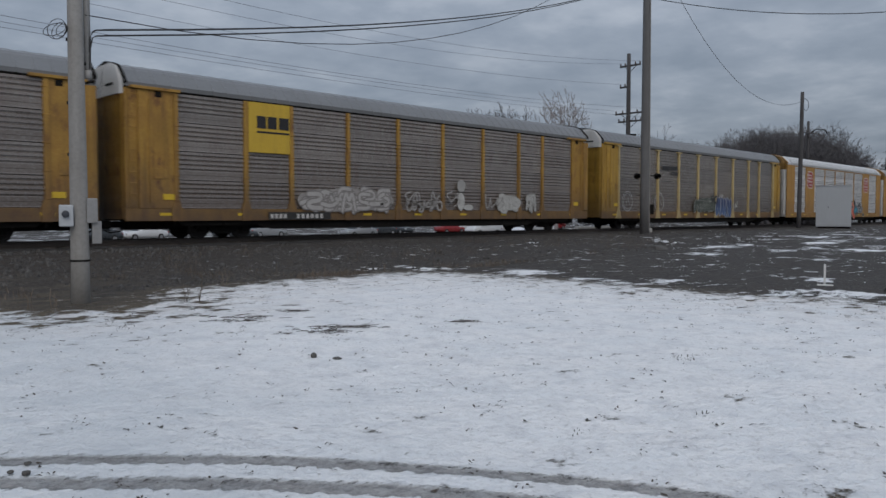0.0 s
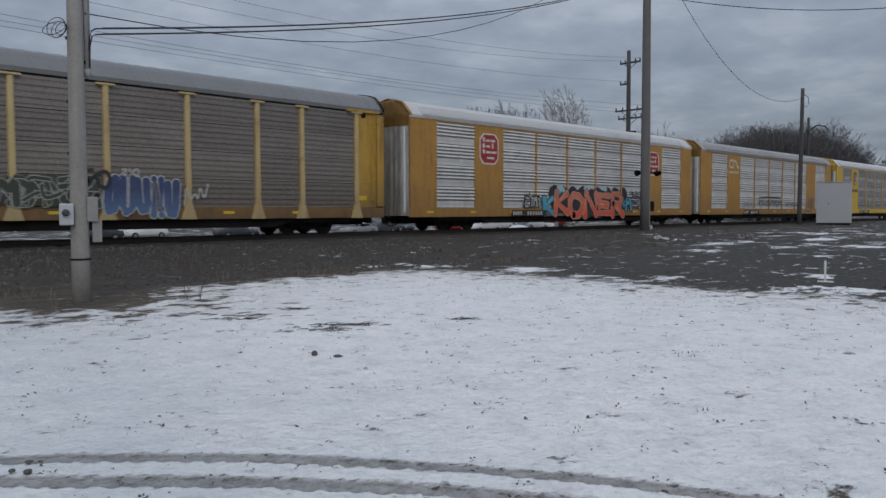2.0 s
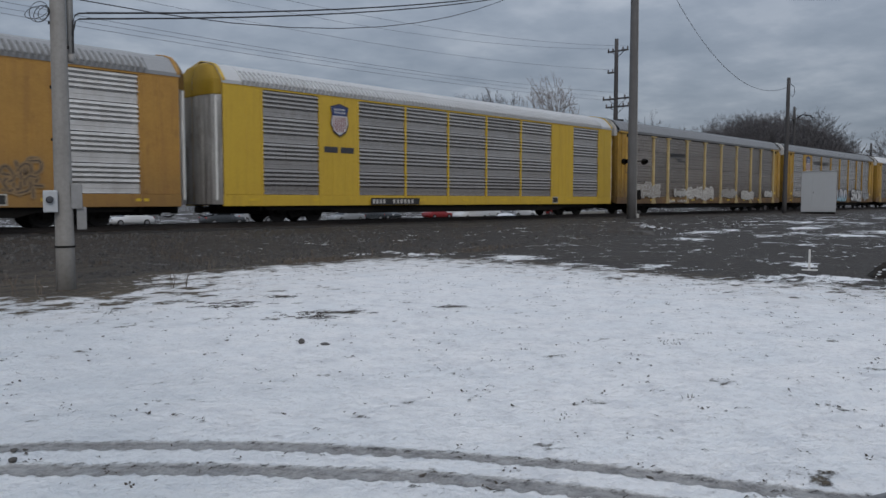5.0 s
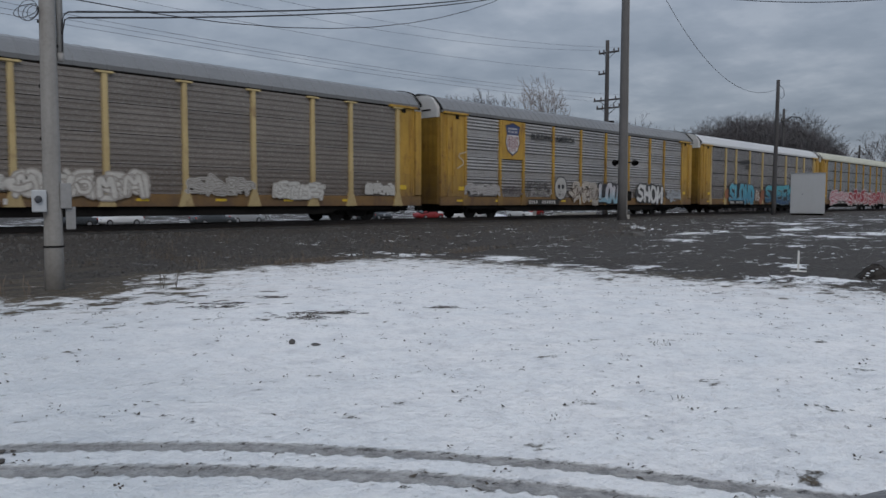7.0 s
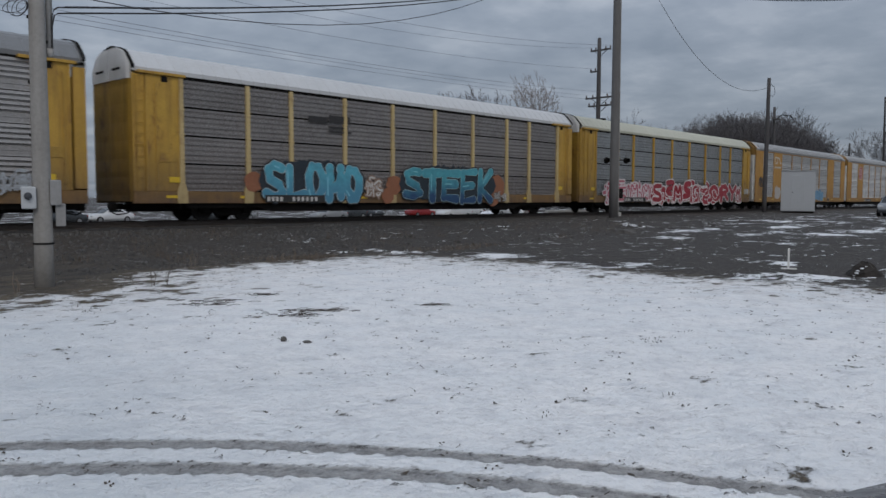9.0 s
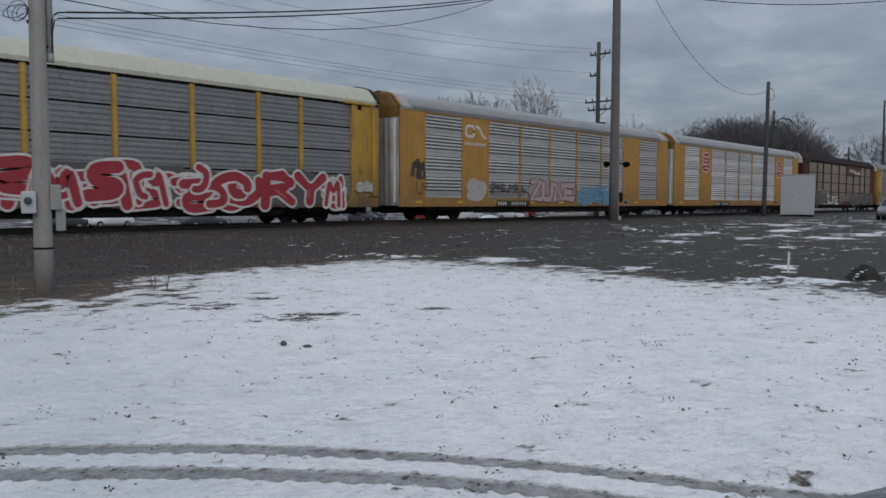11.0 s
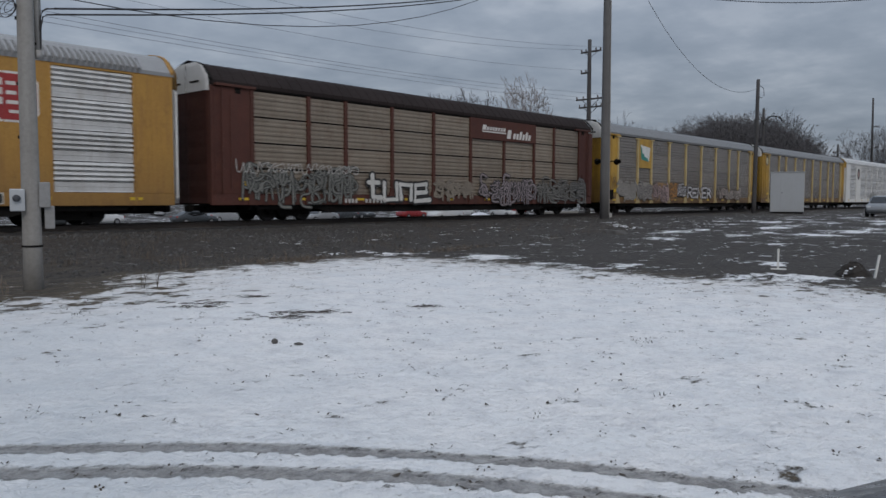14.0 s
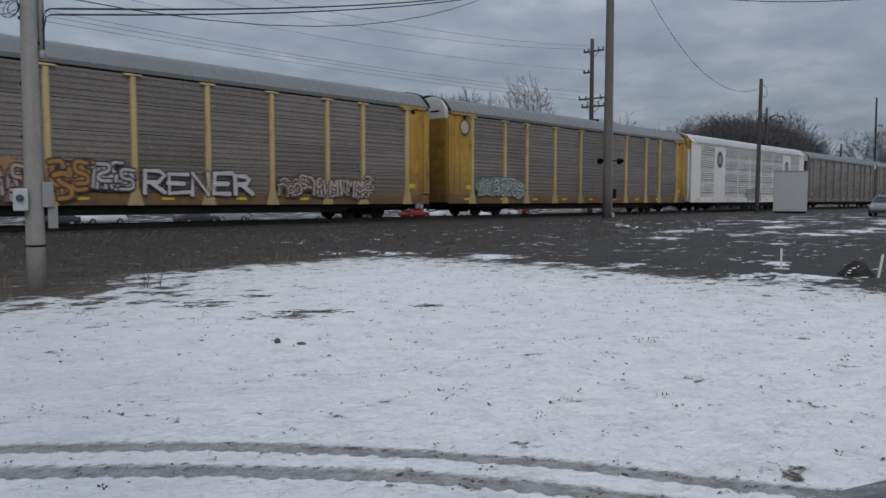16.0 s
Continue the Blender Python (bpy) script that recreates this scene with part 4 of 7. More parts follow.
def tag(car, u0, u1, z0, z1, colour, seed, width=0.05, y=None):
    """A quick thin tag: one looping, spiky line that spells nothing."""
    rng = random.Random(seed)
    y = y or (-1.606 if POSTED[car.name] else -1.56)
    h = z1 - z0
    pts, u = [], u0
    while u < u1:
        w = rng.uniform(0.3, 0.6) * h
        kind = rng.randint(0, 3)
        if kind == 0:
            pts += [(u + w * (0.5 - 0.5 * math.cos(a)), z0 + h * (0.45 + 0.4 * math.sin(a))) for a in (0.5, 2.0, 3.6, 5.2, 6.4)]
        elif kind == 1:
            pts += [(u, z0 + h * rng.uniform(0.0, 0.2)), (u + w * 0.2, z0 + h), (u + w * 0.6, z0 + h * rng.uniform(0.1, 0.5)), (u + w, z0 + h * rng.uniform(0.6, 1.0))]
        elif kind == 2:
            pts += [(u + w, z0 + h * 0.8), (u, z0 + h * 0.65), (u + w, z0 + h * 0.35), (u + w * 0.1, z0 + h * 0.1)]
        else:
            pts += [(u, z0 + h * 0.9), (u + w * 0.1, z0 + h * 0.1), (u + w * 0.9, z0 + h * rng.uniform(0.0, 0.4))]
        u += w * 1.25
    fine = rounded(pts)
    bm = bmesh.new()
    ribbon(bm, fine, width, y)
    part("graffiti_line", bm, paint(*colour), car, "thin sprayed scribble")


def bars(car, u, z, w, h, rows, colour, name="lettering", y=-1.575, slant=0.0):
    """Plain bars in place of writing: rows of (start, end, bottom, top) shares of the field, each a part."""
    for a, b, c, d in rows:
        bm = bmesh.new()
        k = slant * h * (d - c)
        poly(bm, [(u + w * a, z + h * c), (u + w * b, z + h * c), (u + w * b + k, z + h * d), (u + w * a + k, z + h * d)], y)
        part(name, bm, paint(*colour), car, "painted bar")


def words(car, text, u, z, size, colour, y=-1.545):
    """Readable painted words along the side."""
    cu = bpy.data.curves.new("words", "FONT")
    cu.body, cu.size, cu.resolution_u, cu.offset = text, size, 2, 0.013
    tmp = bpy.data.objects.new("words", cu)
    me = bpy.data.meshes.new_from_object(tmp)
    bpy.data.objects.remove(tmp)
    bm = bmesh.new()
    bm.from_mesh(me)
    part("lettering", bm, paint(*colour), car, "painted slogan", pose(u, y, z, 90, 0, 0))["kind"] = "stuff"


def octagon(cx, cz, rx, rz, cut=0.38):
    return [(cx - rx, cz - rz * (1 - cut)), (cx - rx * (1 - cut), cz - rz), (cx + rx * (1 - cut), cz - rz), (cx + rx, cz - rz * (1 - cut)), (cx + rx, cz + rz * (1 - cut)), (cx + rx * (1 - cut), cz + rz), (cx - rx * (1 - cut), cz + rz), (cx - rx, cz + rz * (1 - cut))]


def plate(name, car, pts, colour, y, label):
    bm = bmesh.new()
    poly(bm, pts, y)
    return part(name, bm, paint(*colour), car, label)


def octagon_emblem(car, cx, cz, rx=0.72, rz=0.78):
    plate("emblem_border", car, octagon(cx, cz, rx, rz), (0.75, 0.72, 0.68), -1.525, "white octagonal border")
    plate("emblem", car, octagon(cx, cz, rx * 0.9, rz * 0.91), (0.36, 0.035, 0.035), -1.53, "red octagonal emblem")
    x0, z0 = cx - rx * 0.72, cz - rz * 0.72
    bars(car, x0, z0, rx * 1.44, rz * 1.44, [(0.02, 0.17, 0.80, 1.0), (0.27, 0.55, 0.82, 0.92), (0.60, 0.92, 0.82, 0.92), (0.02, 0.17, 0.54, 0.73), (0.27, 0.56, 0.56, 0.66), (0.70, 0.80, 0.52, 0.76), (0.02, 0.17, 0.28, 0.47), (0.27, 0.62, 0.30, 0.40), (0.67, 1.0, 0.30, 0.40), (0.34, 0.86, 0.05, 0.14)], (0.72, 0.68, 0.64), y=-1.534)


def worm_emblem(car, cx, cz):
    """A white rounded line mark in two pieces over a row of small bars."""
    white = paint(0.66, 0.63, 0.56)
    bm = bmesh.new()
    stroke(bm, [(cx - 0.14, cz), (cx - 0.14, cz - 0.17), (cx - 0.25, cz - 0.27), (cx - 0.62, cz - 0.27), (cx - 0.76, cz - 0.16), (cx - 0.76, cz + 0.16), (cx - 0.62, cz + 0.27), (cx - 0.25, cz + 0.27), (cx - 0.14, cz + 0.17), (cx - 0.14, cz)], 0.14, -1.528)
    part("emblem", bm, white, car, "white rounded ring of the emblem")
    bm = bmesh.new()
    stroke(bm, [(cx + 0.08, cz + 0.27), (cx + 0.30, cz + 0.2), (cx + 0.58, cz - 0.2), (cx + 0.80, cz - 0.27)], 0.155, -1.528)
    part("emblem_wave", bm, white, car, "white wave of the emblem")
    bars(car, cx - 0.85, cz - 0.72, 1.72, 0.15, [(i / 9, i / 9 + 0.075, 0, 1) for i in range(9)], (0.62, 0.58, 0.5), y=-1.53)


def shield_emblem(car, cx, cz, s=0.75):
    def sh(k):
        return [(cx, cz - s * k * 1.15), (cx + s * 0.55 * k, cz - s * 0.85 * k), (cx + s * 0.78 * k, cz - s * 0.3 * k), (cx + s * 0.66 * k, cz + s * 0.35 * k), (cx + s * 0.8 * k, cz + s * 0.85 * k), (cx, cz + s * 1.08 * k), (cx - s * 0.8 * k, cz + s * 0.85 * k), (cx - s * 0.66 * k, cz + s * 0.35 * k), (cx - s * 0.78 * k, cz - s * 0.3 * k), (cx - s * 0.55 * k, cz - s * 0.85 * k)]
    plate("emblem_border", car, sh(1.0), (0.05, 0.055, 0.09), -1.575, "dark shield outline")
    plate("emblem", car, sh(0.90), (0.75, 0.74, 0.72), -1.58, "white shield")
    bars(car, cx - s * 0.6, cz - s * 0.85, s * 1.2, s * 1.05, [(i / 7 + 0.02, i / 7 + 0.095, 0.0 if 0 < i < 6 else 0.25, 0.98) for i in range(7)], (0.20, 0.03, 0.05), "emblem_stripes", -1.584)
    plate("emblem_field", car, [(cx - s * 0.6, cz + s * 0.25), (cx + s * 0.6, cz + s * 0.25), (cx + s * 0.7, cz + s * 0.78), (cx, cz + s * 0.97), (cx - s * 0.7, cz + s * 0.78)], (0.04, 0.06, 0.16), -1.584, "navy field of the shield")
    bars(car, cx - s * 0.5, cz + s * 0.34, s, s * 0.45, [(q / 6 + 0.02, q / 6 + 0.12, z, z + 0.3) for z in (0.12, 0.58) for q in range(6)], (0.6, 0.6, 0.6), y=-1.588)


def logo_plate(car, a, b, z0, z1, paint_mat, front=-1.565):
    bm = bmesh.new()
    soft_box(bm, a, b, front, -1.47, z0, z1, 0.008)
    part("logo_panel", bm, paint_mat, car, "flat painted panel for the emblem")


# ---- autorack cars ----
def autorack(style, label, body, screen, roof, post="tee", panel="rib", end_top=None, end_low=None, posts=None):
    """A covered car carrier. style 'posts': ribbed screens between outside posts; 'louvres': flush sheets with louvred bays."""
    car = new("autorack_car")
    louvred = style == "louvres"
    POSTED[car.name] = not louvred
    tagged(car, label, "freight car", "cars of the passing train")
    # sill and underframe
    sill_mat = M["yellow_rusty"] if body is M["yellow"] else body
    nose, tail = (13.68, 13.45) if louvred else (NOSE, TAIL)
    bm = bmesh.new()
    soft_box(bm, -nose, tail, -1.52, -1.40, SILL0, SILL1, 0.012)
    part("side_sill", bm, sill_mat, car)
    bm = bmesh.new()
    soft_box(bm, -nose, tail, 1.40, 1.52, SILL0, SILL1, 0.012)
    part("side_sill", bm, sill_mat, car)
    part("underframe", cached(("underframe",), underframe, M["steel_dark"]), None, car, "grimy black underframe")
    bm = bmesh.new()
    box(bm, -HALF + 0.1, HALF - 0.1, -1.40, 1.40, SILL1 - 0.06, SILL1)
    part("deck", bm, M["steel_dark"], car)
    for z in (2.5, 3.9):
        bm = bmesh.new()
        box(bm, -HALF + 0.3, HALF - 0.3, -1.38, 1.38, z, z + 0.06)
        part("deck", bm, M["steel_dark"], car)
    for s in (-1, 1):
        part("coupler", cached(("coupler",), coupler_mesh, M["steel_dark"]), None, car, at=pose(-HALF + 0.3, 0, 0) if s < 0 else pose(HALF - 0.3, 0, 0, 0, 0, 180))
    # bays
    n_t = 4
    h = (TOP - SILL1) / n_t
    for i, (a, b) in enumerate(zip(POSTS, POSTS[1:])):
        solid = louvred and i in (1, 7)
        for side in (-1, 1):
            turn = pose(0, 0, 0) if side < 0 else FLIP
            if solid:
                def build(bm, a=a, b=b):
                    w = b - a
                    soft_box(bm, 0, w, -0.045, 0.02, 0, TOP - SILL1, 0.006)
                part("side_sheet", cached(("side_sheet", i), build, body), None, car, at=turn @ pose(a, -1.475, SILL1))
                for k in (0.33, 0.66):
                    part("seam", cached(("seam",), lambda bm: soft_box(bm, -0.02, 0.02, -0.052, -0.03, 0.02, TOP - SILL1 - 0.02, 0.004), body), None, car, at=turn @ pose(a + (b - a) * k, -1.475, SILL1))
                continue
            for j in range(n_t):
                hh = h - (0.075 if panel == "tier" else 0.03)

                def build(bm, w=b - a - 0.12, hh=hh):
                    ribbed(bm, w, hh, "deep" if louvred else panel)
                part("screen_panel", cached(("screen_panel", round(b - a, 2), louvred, panel), build, screen), None, car, at=turn @ pose(a + 0.06, -1.465, SILL1 + 0.02 + j * h))
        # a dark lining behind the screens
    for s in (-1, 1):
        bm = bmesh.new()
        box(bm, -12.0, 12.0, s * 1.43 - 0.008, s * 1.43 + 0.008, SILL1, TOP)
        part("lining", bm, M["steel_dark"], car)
        bm = bmesh.new()
        half = 0.05 if louvred else 0.015
        soft_box(bm, -nose, tail, s * 1.46 - half, s * 1.46 + half, TOP, EAVE, 0.01)
        # posted cars: rail coloured black to paint the shadow gap under the eave
        part("top_rail", bm, body if louvred else M["steel_dark"], car)
    kind = "slim" if louvred else post
    for x in POSTS:
        for s in (-1, 1):
            base = pose(x, -1.475, SILL0) if s < 0 else pose(-x, 1.475, SILL0, 0, 0, 180)
            part("post", cached(("post", kind), lambda bm: post_shape(bm, kind), posts or body), None, car, at=base)
    # end bays
    for e in (-1, 1):
        for s in (-1, 1):
            w = (nose if e < 0 else tail) - 12.0
            top = TOP - SILL1
            # (name, from, to, proud by, bottom, top), outward from the last post
            if louvred:
                rows = [("end_sheet", 0.06, w - 0.02, 0.05, 0, top), ("seam", w * 0.42, w * 0.44, 0.06, 0.05, top - 0.05)]
            elif e < 0:
                rows = [("end_sheet", 0.06, w - 0.52, 0.05, 0, top), ("corner_sheet", w - 0.46, w - 0.06, 0.03, 0, top - 0.03), ("corner_post", w - 0.52, w - 0.46, 0.075, 0, top), ("corner_post", w - 0.06, w, 0.07, 0, top), ("bracket", -0.16, w - 0.2, 0.14, top, top + 0.10)]
            else:
                rows = [("end_sheet", 0.06, 0.98, 0.05, 0, top), ("corner_post", 0.98, 1.06, 0.085, 0, top), ("door_wing", 1.15, w, 0.06, 0.05, top - 0.08), ("bracket", -0.5, w - 0.3, 0.14, top, top + 0.10)]
            for name, a, b, out, z0, z1 in rows:
                def build(bm):
                    ya, yb = sorted((s * out, s * (-0.03 if name != "bracket" else -0.05)))
                    xa, xb = sorted((e * a, e * b))
                    soft_box(bm, xa, xb, ya, yb, z0, z1, 0.008)
                part(name, cached((name, round(a, 3), e, s, louvred), build, body), None, car, at=pose(12.0 * e, s * 1.475, SILL1))
            if not louvred:
                bm = bmesh.new()
                u = 12.0 * e + (0.35 if e > 0 else -0.85)
                soft_box(bm, u, u + 0.5, s * 1.535 - 0.012, s * 1.535 + 0.012, 2.15, 2.5, 0.004)
                part("placard", bm, body, car)
                bm = bmesh.new()
                u = 12.0 * e + (0.28 if e > 0 else -0.75)
                soft_box(bm, u, u + 0.24, s * 1.532 - 0.012, s * 1.532 + 0.012, TOP - 0.22, TOP - 0.02, 0.004)
                part("notch", bm, M["steel_dark"], car, "dark notch under the eave bracket")
                bm = bmesh.new()
                u = 12.0 * e + (0.12 if e > 0 else -0.5)
                soft_box(bm, u, u + 0.42, s * 1.535 - 0.012, s * 1.535 + 0.012, 1.42, 1.62, 0.004)
                part("placard", bm, M["reflector"], car, "small bright yellow sign")
                # rail of the end door's latch
                bm = bmesh.new()
                u = 12.0 * e + (0.82 if e > 0 else -0.98)
                tube(bm, [(u, s * 1.56, 1.3), (u, s * 1.56, 4.9)], 0.022, 6)
                part("latch_rod", bm, body, car)
        turn = pose(0, 0, 0) if e < 0 else FLIP
        # bowed end doors in two leaves, and the hood above them
        low = end_low or body
        split = 4.85 if louvred else 4.98
        for s in (-1, 1):
            part("end_door", cached(("end_door", s, louvred), lambda bm: end_shell(bm, s, [0.74 + (split - 0.74) * q / 20 for q in range(21)], louvred, True), low), None, car, at=turn @ pose(-(nose if e < 0 else tail), 0, 0))
            part("end_hood", cached(("end_hood", s, louvred), lambda bm: end_shell(bm, s, [split + 0.01, split + 0.15, EAVE, EAVE + 0.12, EAVE + 0.27, EAVE + 0.42, EAVE + 0.56, EAVE + 0.68, EAVE + 0.80, PEAK - 0.08], louvred, False), end_top or roof), None, car, at=turn @ pose(-(nose if e < 0 else tail), 0, 0))
        part("roof_rim", cached(("roof_rim",), roof_rim, body if louvred else M["steel_dark"]), None, car, at=turn @ pose(-(nose if e < 0 else tail) - 0.02, 0, 0))
        if louvred:
            for s in (-1, 1):
                part("corner_strip", cached(("corner_strip", s), lambda bm: soft_box(bm, -0.24, -0.16, s * 1.34 - 0.06, s * 1.34 + 0.06, 0.9, 4.8, 0.02), M["white"]), None, car, "pale vertical edge strip", turn @ pose(-(nose if e < 0 else tail), 0, 0))
        if not louvred:
            part("ladder", cached(("ladder",), lambda bm: ladder_mesh(bm, 4.2), body), None, car, at=turn @ pose(-(nose if e < 0 else tail) + 0.26, -1.57, SILL1 - 0.05))
            for q in (-0.95, 0.35):
                bm = bmesh.new()
                soft_box(bm, -0.15, -0.11, q, q + 0.6, EAVE + 0.02, EAVE + 0.10, 0.004)
                part("vent_slot", bm, M["steel_dark"], car, "dark slot in the hood", turn @ pose(-(nose if e < 0 else tail), 0, 0))
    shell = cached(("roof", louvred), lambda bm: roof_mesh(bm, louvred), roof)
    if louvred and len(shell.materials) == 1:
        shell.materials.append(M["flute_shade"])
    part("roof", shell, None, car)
    if louvred:
        plate("data_plate_border", car, [(7.2, SILL0 + 0.06), (7.75, SILL0 + 0.06), (7.75, SILL0 + 0.42), (7.2, SILL0 + 0.42)], (0.6, 0.58, 0.52), -1.526, "white edge of a plate")
        plate("data_plate", car, [(7.24, SILL0 + 0.1), (7.71, SILL0 + 0.1), (7.71, SILL0 + 0.38), (7.24, SILL0 + 0.38)], (0.03, 0.028, 0.026), -1.53, "black data plate")
    # reflective strips along the sill
    for q in range(9):
        part("reflector_strip", cached(("reflector_strip",), lambda bm: soft_box(bm, -0.23, 0.23, -0.008, 0.004, 0.0, 0.10, 0.002), M["reflector"]), None, car, "yellow reflective strip", pose(-12.4 + q * 3.05, -1.524, SILL0 + 0.19))
    # running gear
    for x in (-9.9, 9.9):
        truck = part("truck", cached(("truck",), truck_frame, M["steel_dark"]), None, car, "grimy cast steel truck", pose(x, 0, 0))
        for k in (-0.89, 0.89):
            ws = part("wheelset", cached(("wheelset",), wheelset_mesh, M["wheel_steel"]), None, truck, "worn steel wheels on an axle", pose(k, 0, 0.42))
            WHEELS.append((ws, k))
    return car


WHEELS = []
TRAIN = []


def add_car(*a, **k):
    TRAIN.append(autorack(*a, **k))
    return TRAIN[-1]


WHITE, BLACK, PALE = (0.60, 0.59, 0.56), (0.03, 0.03, 0.035), (0.55, 0.53, 0.50)


def number_bars(car, u, dark=True):
    if dark:
        plate("number_patch", car, [(u - 0.1, SILL0 + 0.03), (u + 2.9, SILL0 + 0.03), (u + 2.9, SILL0 + 0.33), (u - 0.1, SILL0 + 0.33)], (0.03, 0.028, 0.026), -1.612, "black patch behind painted numbers")
    bars(car, u, SILL0 + 0.08, 2.7, 0.2, [(i * 0.075, i * 0.075 + 0.045, 0, 0.9) for i in range(4)] + [(0.45 + i * 0.085, 0.495 + i * 0.085, 0, 0.9) for i in range(6)], (0.60, 0.58, 0.55), y=-1.616)


def build_train():
    yel, org = M["yellow"], M["orange"]
    # a leading car, seen only by its tail
    c = add_car("posts", "yellow and weathered grey covered autorack car", M["yellow_rusty"], M["brown_panel"], M["grey_roof"], "flare", "shallow", end_top=M["hood_white"])
    # the car with the square yellow panel
    c = add_car("posts", "weathered grey autorack car with square yellow panel", M["yellow_rusty"], M["brown_panel"], M["grey_roof"], "flare", "shallow", end_top=M["hood_white"])
    logo_plate(c, -9.105, -7.245, 3.28, TOP, M["yellow_new"])
    bars(c, -8.75, 4.0, 1.45, 0.72, [(0.0, 0.28, 0.3, 0.95), (0.33, 0.62, 0.3, 0.95), (0.68, 1.0, 0.3, 0.95), (0.0, 1.0, 0.05, 0.15)], (0.02, 0.018, 0.02))
    number_bars(c, -8.2)
    graffiti(c, -6.7, -2.0, 1.05, 1.95, (0.46, 0.44, 0.42), (0.24, 0.22, 0.21), 5, 11, 0.24, (0.33, 0.31, 0.29), lines=False)
    tag(c, -1.2, 1.2, 1.15, 2.15, (0.40, 0.38, 0.36), 12, 0.07)
    tag(c, -1.0, 1.0, 1.0, 1.7, (0.36, 0.34, 0.32), 16, 0.10)
    tag(c, 1.5, 2.4, 1.2, 2.2, (0.42, 0.40, 0.38), 17, 0.06)
    bm = bmesh.new()
    rng = random.Random(13)
    blob(bm, 2.62, 1.55, 0.26, 0.45, -1.585, rng)
    part("graffiti_fill", bm, paint(0.55, 0.54, 0.51), c, "white sprayed blot")
    bm = bmesh.new()
    blob(bm, 2.62, 2.3, 0.3, 0.3, -1.585, rng)
    part("graffiti_fill", bm, paint(0.40, 0.39, 0.37), c, "faint sprayed blot")
    bm = bmesh.new()
    blob(bm, 3.15, 1.25, 0.36, 0.15, -1.585, rng)
    part("graffiti_fill", bm, paint(0.52, 0.51, 0.48), c, "white sprayed blot")
    tag(c, 4.4, 5.6, 1.15, 2.0, (0.36, 0.34, 0.32), 18, 0.06)
    graffiti(c, 5.5, 7.0, 1.15, 1.85, (0.55, 0.54, 0.51), (0.46, 0.45, 0.42), 3, 14, 0.2, (0.5, 0.49, 0.46), lines=False)
    graffiti(c, 7.75, 8.45, 1.15, 2.1, (0.55, 0.54, 0.51), (0.3, 0.29, 0.27), 1, 15, 0.14)
    # yellow posts with wide feet
    c = add_car("posts", "brownish weathered autorack car with yellow flared posts", yel, M["ribbed_panel"], M["grey_roof"], "tee", end_top=M["hood_white"], posts=M["pale_yellow"])
    bars(c, -6.6, 3.55, 2.2, 0.65, [(0.0, 0.45, 0.55, 0.95), (0.5, 0.95, 0.6, 1.0), (0.5, 1.0, 0.28, 0.4), (0.52, 0.98, 0.08, 0.2)], (0.03, 0.028, 0.028), y=-1.54)
    for k, u in enumerate((-10.9, -8.7, -6.9)):
        bm = bmesh.new()
        ribbon(bm, arc(u, 1.75, 0.6, 0.62, 0, 360, 20), 0.05, -1.5)
        ribbon(bm, arc(u, 1.75, 0.47, 0.48, 20, 300, 14), 0.04, -1.503)
        ribbon(bm, [(u - 0.3, 1.95), (u - 0.05, 1.62), (u + 0.02, 1.98), (u + 0.3, 1.55)], 0.045, -1.506)
        part("graffiti_line", bm, paint(0.45, 0.43, 0.42), c, "thin pale sprayed rings")
    graffiti(c, -1.9, 1.0, 1.15, 2.05, (0.05, 0.06, 0.045), (0.36, 0.37, 0.33), 3, 21, 0.26, (0.045, 0.05, 0.04), edge=0.03, lines=False)
    tag(c, 0.4, 1.4, 1.6, 2.5, (0.03, 0.03, 0.03), 23, 0.13)
    graffiti(c, 1.3, 3.9, 0.8, 2.1, (0.05, 0.075, 0.17), (0.52, 0.53, 0.54), 5, 22, 0.26, text="OUUNU", low=(0.09, 0.14, 0.26), edge=0.04, lines=False)
    tag(c, 4.1, 5.1, 1.15, 1.95, (0.5, 0.49, 0.46), 24, 0.06)
    tag(c, 1.9, 2.3, 2.1, 2.5, (0.5, 0.49, 0.46), 25, 0.05)
    # orange car with red octagons
    c = add_car("louvres", "orange autorack car with bright louvres and red octagons", org, M["bright_panel"], M["white_roof"], end_low=M["end_metal"], end_top=M["orange_dark"])
    octagon_emblem(c, -8.2, 4.1)
    octagon_emblem(c, 8.15, 4.05)
    rng = random.Random(33)
    for u, r in ((-2.6, 0.62), (-1.9, 0.5), (-0.9, 0.45), (0.2, 0.6), (1.6, 0.55), (2.6, 0.55), (3.6, 0.5), (4.5, 0.45)):
        bm = bmesh.new()
        blob(bm, u, 1.95, r, 0.45, -1.527, rng)
        part("graffiti_cloud", bm, paint(0.03, 0.03, 0.035), c, "black sprayed bubble")
    for u, r in ((-2.1, 0.42), (0.55, 0.46), (2.25, 0.42)):
        bm = bmesh.new()
        blob(bm, u, 2.12, r, 0.32, -1.531, rng)
        part("graffiti_fill", bm, fade((0.42, 0.62, 0.66), (0.05, 0.30, 0.40), 1.8, 2.4), c, "cyan sprayed bubble")
    graffiti(c, -2.75, 4.55, 0.6, 2.12, (0.66, 0.21, 0.12), (0.03, 0.03, 0.04), 5, 31, 0.42, (0.035, 0.035, 0.04), text="KONER", low=(0.60, 0.10, 0.05), rim=(0.66, 0.5, 0.45), edge=0.07)
    graffiti(c, -3.75, -2.7, 0.6, 1.75, (0.10, 0.42, 0.55), (0.03, 0.03, 0.04), 1, 32, 0.34, text="K", low=(0.06, 0.25, 0.4))
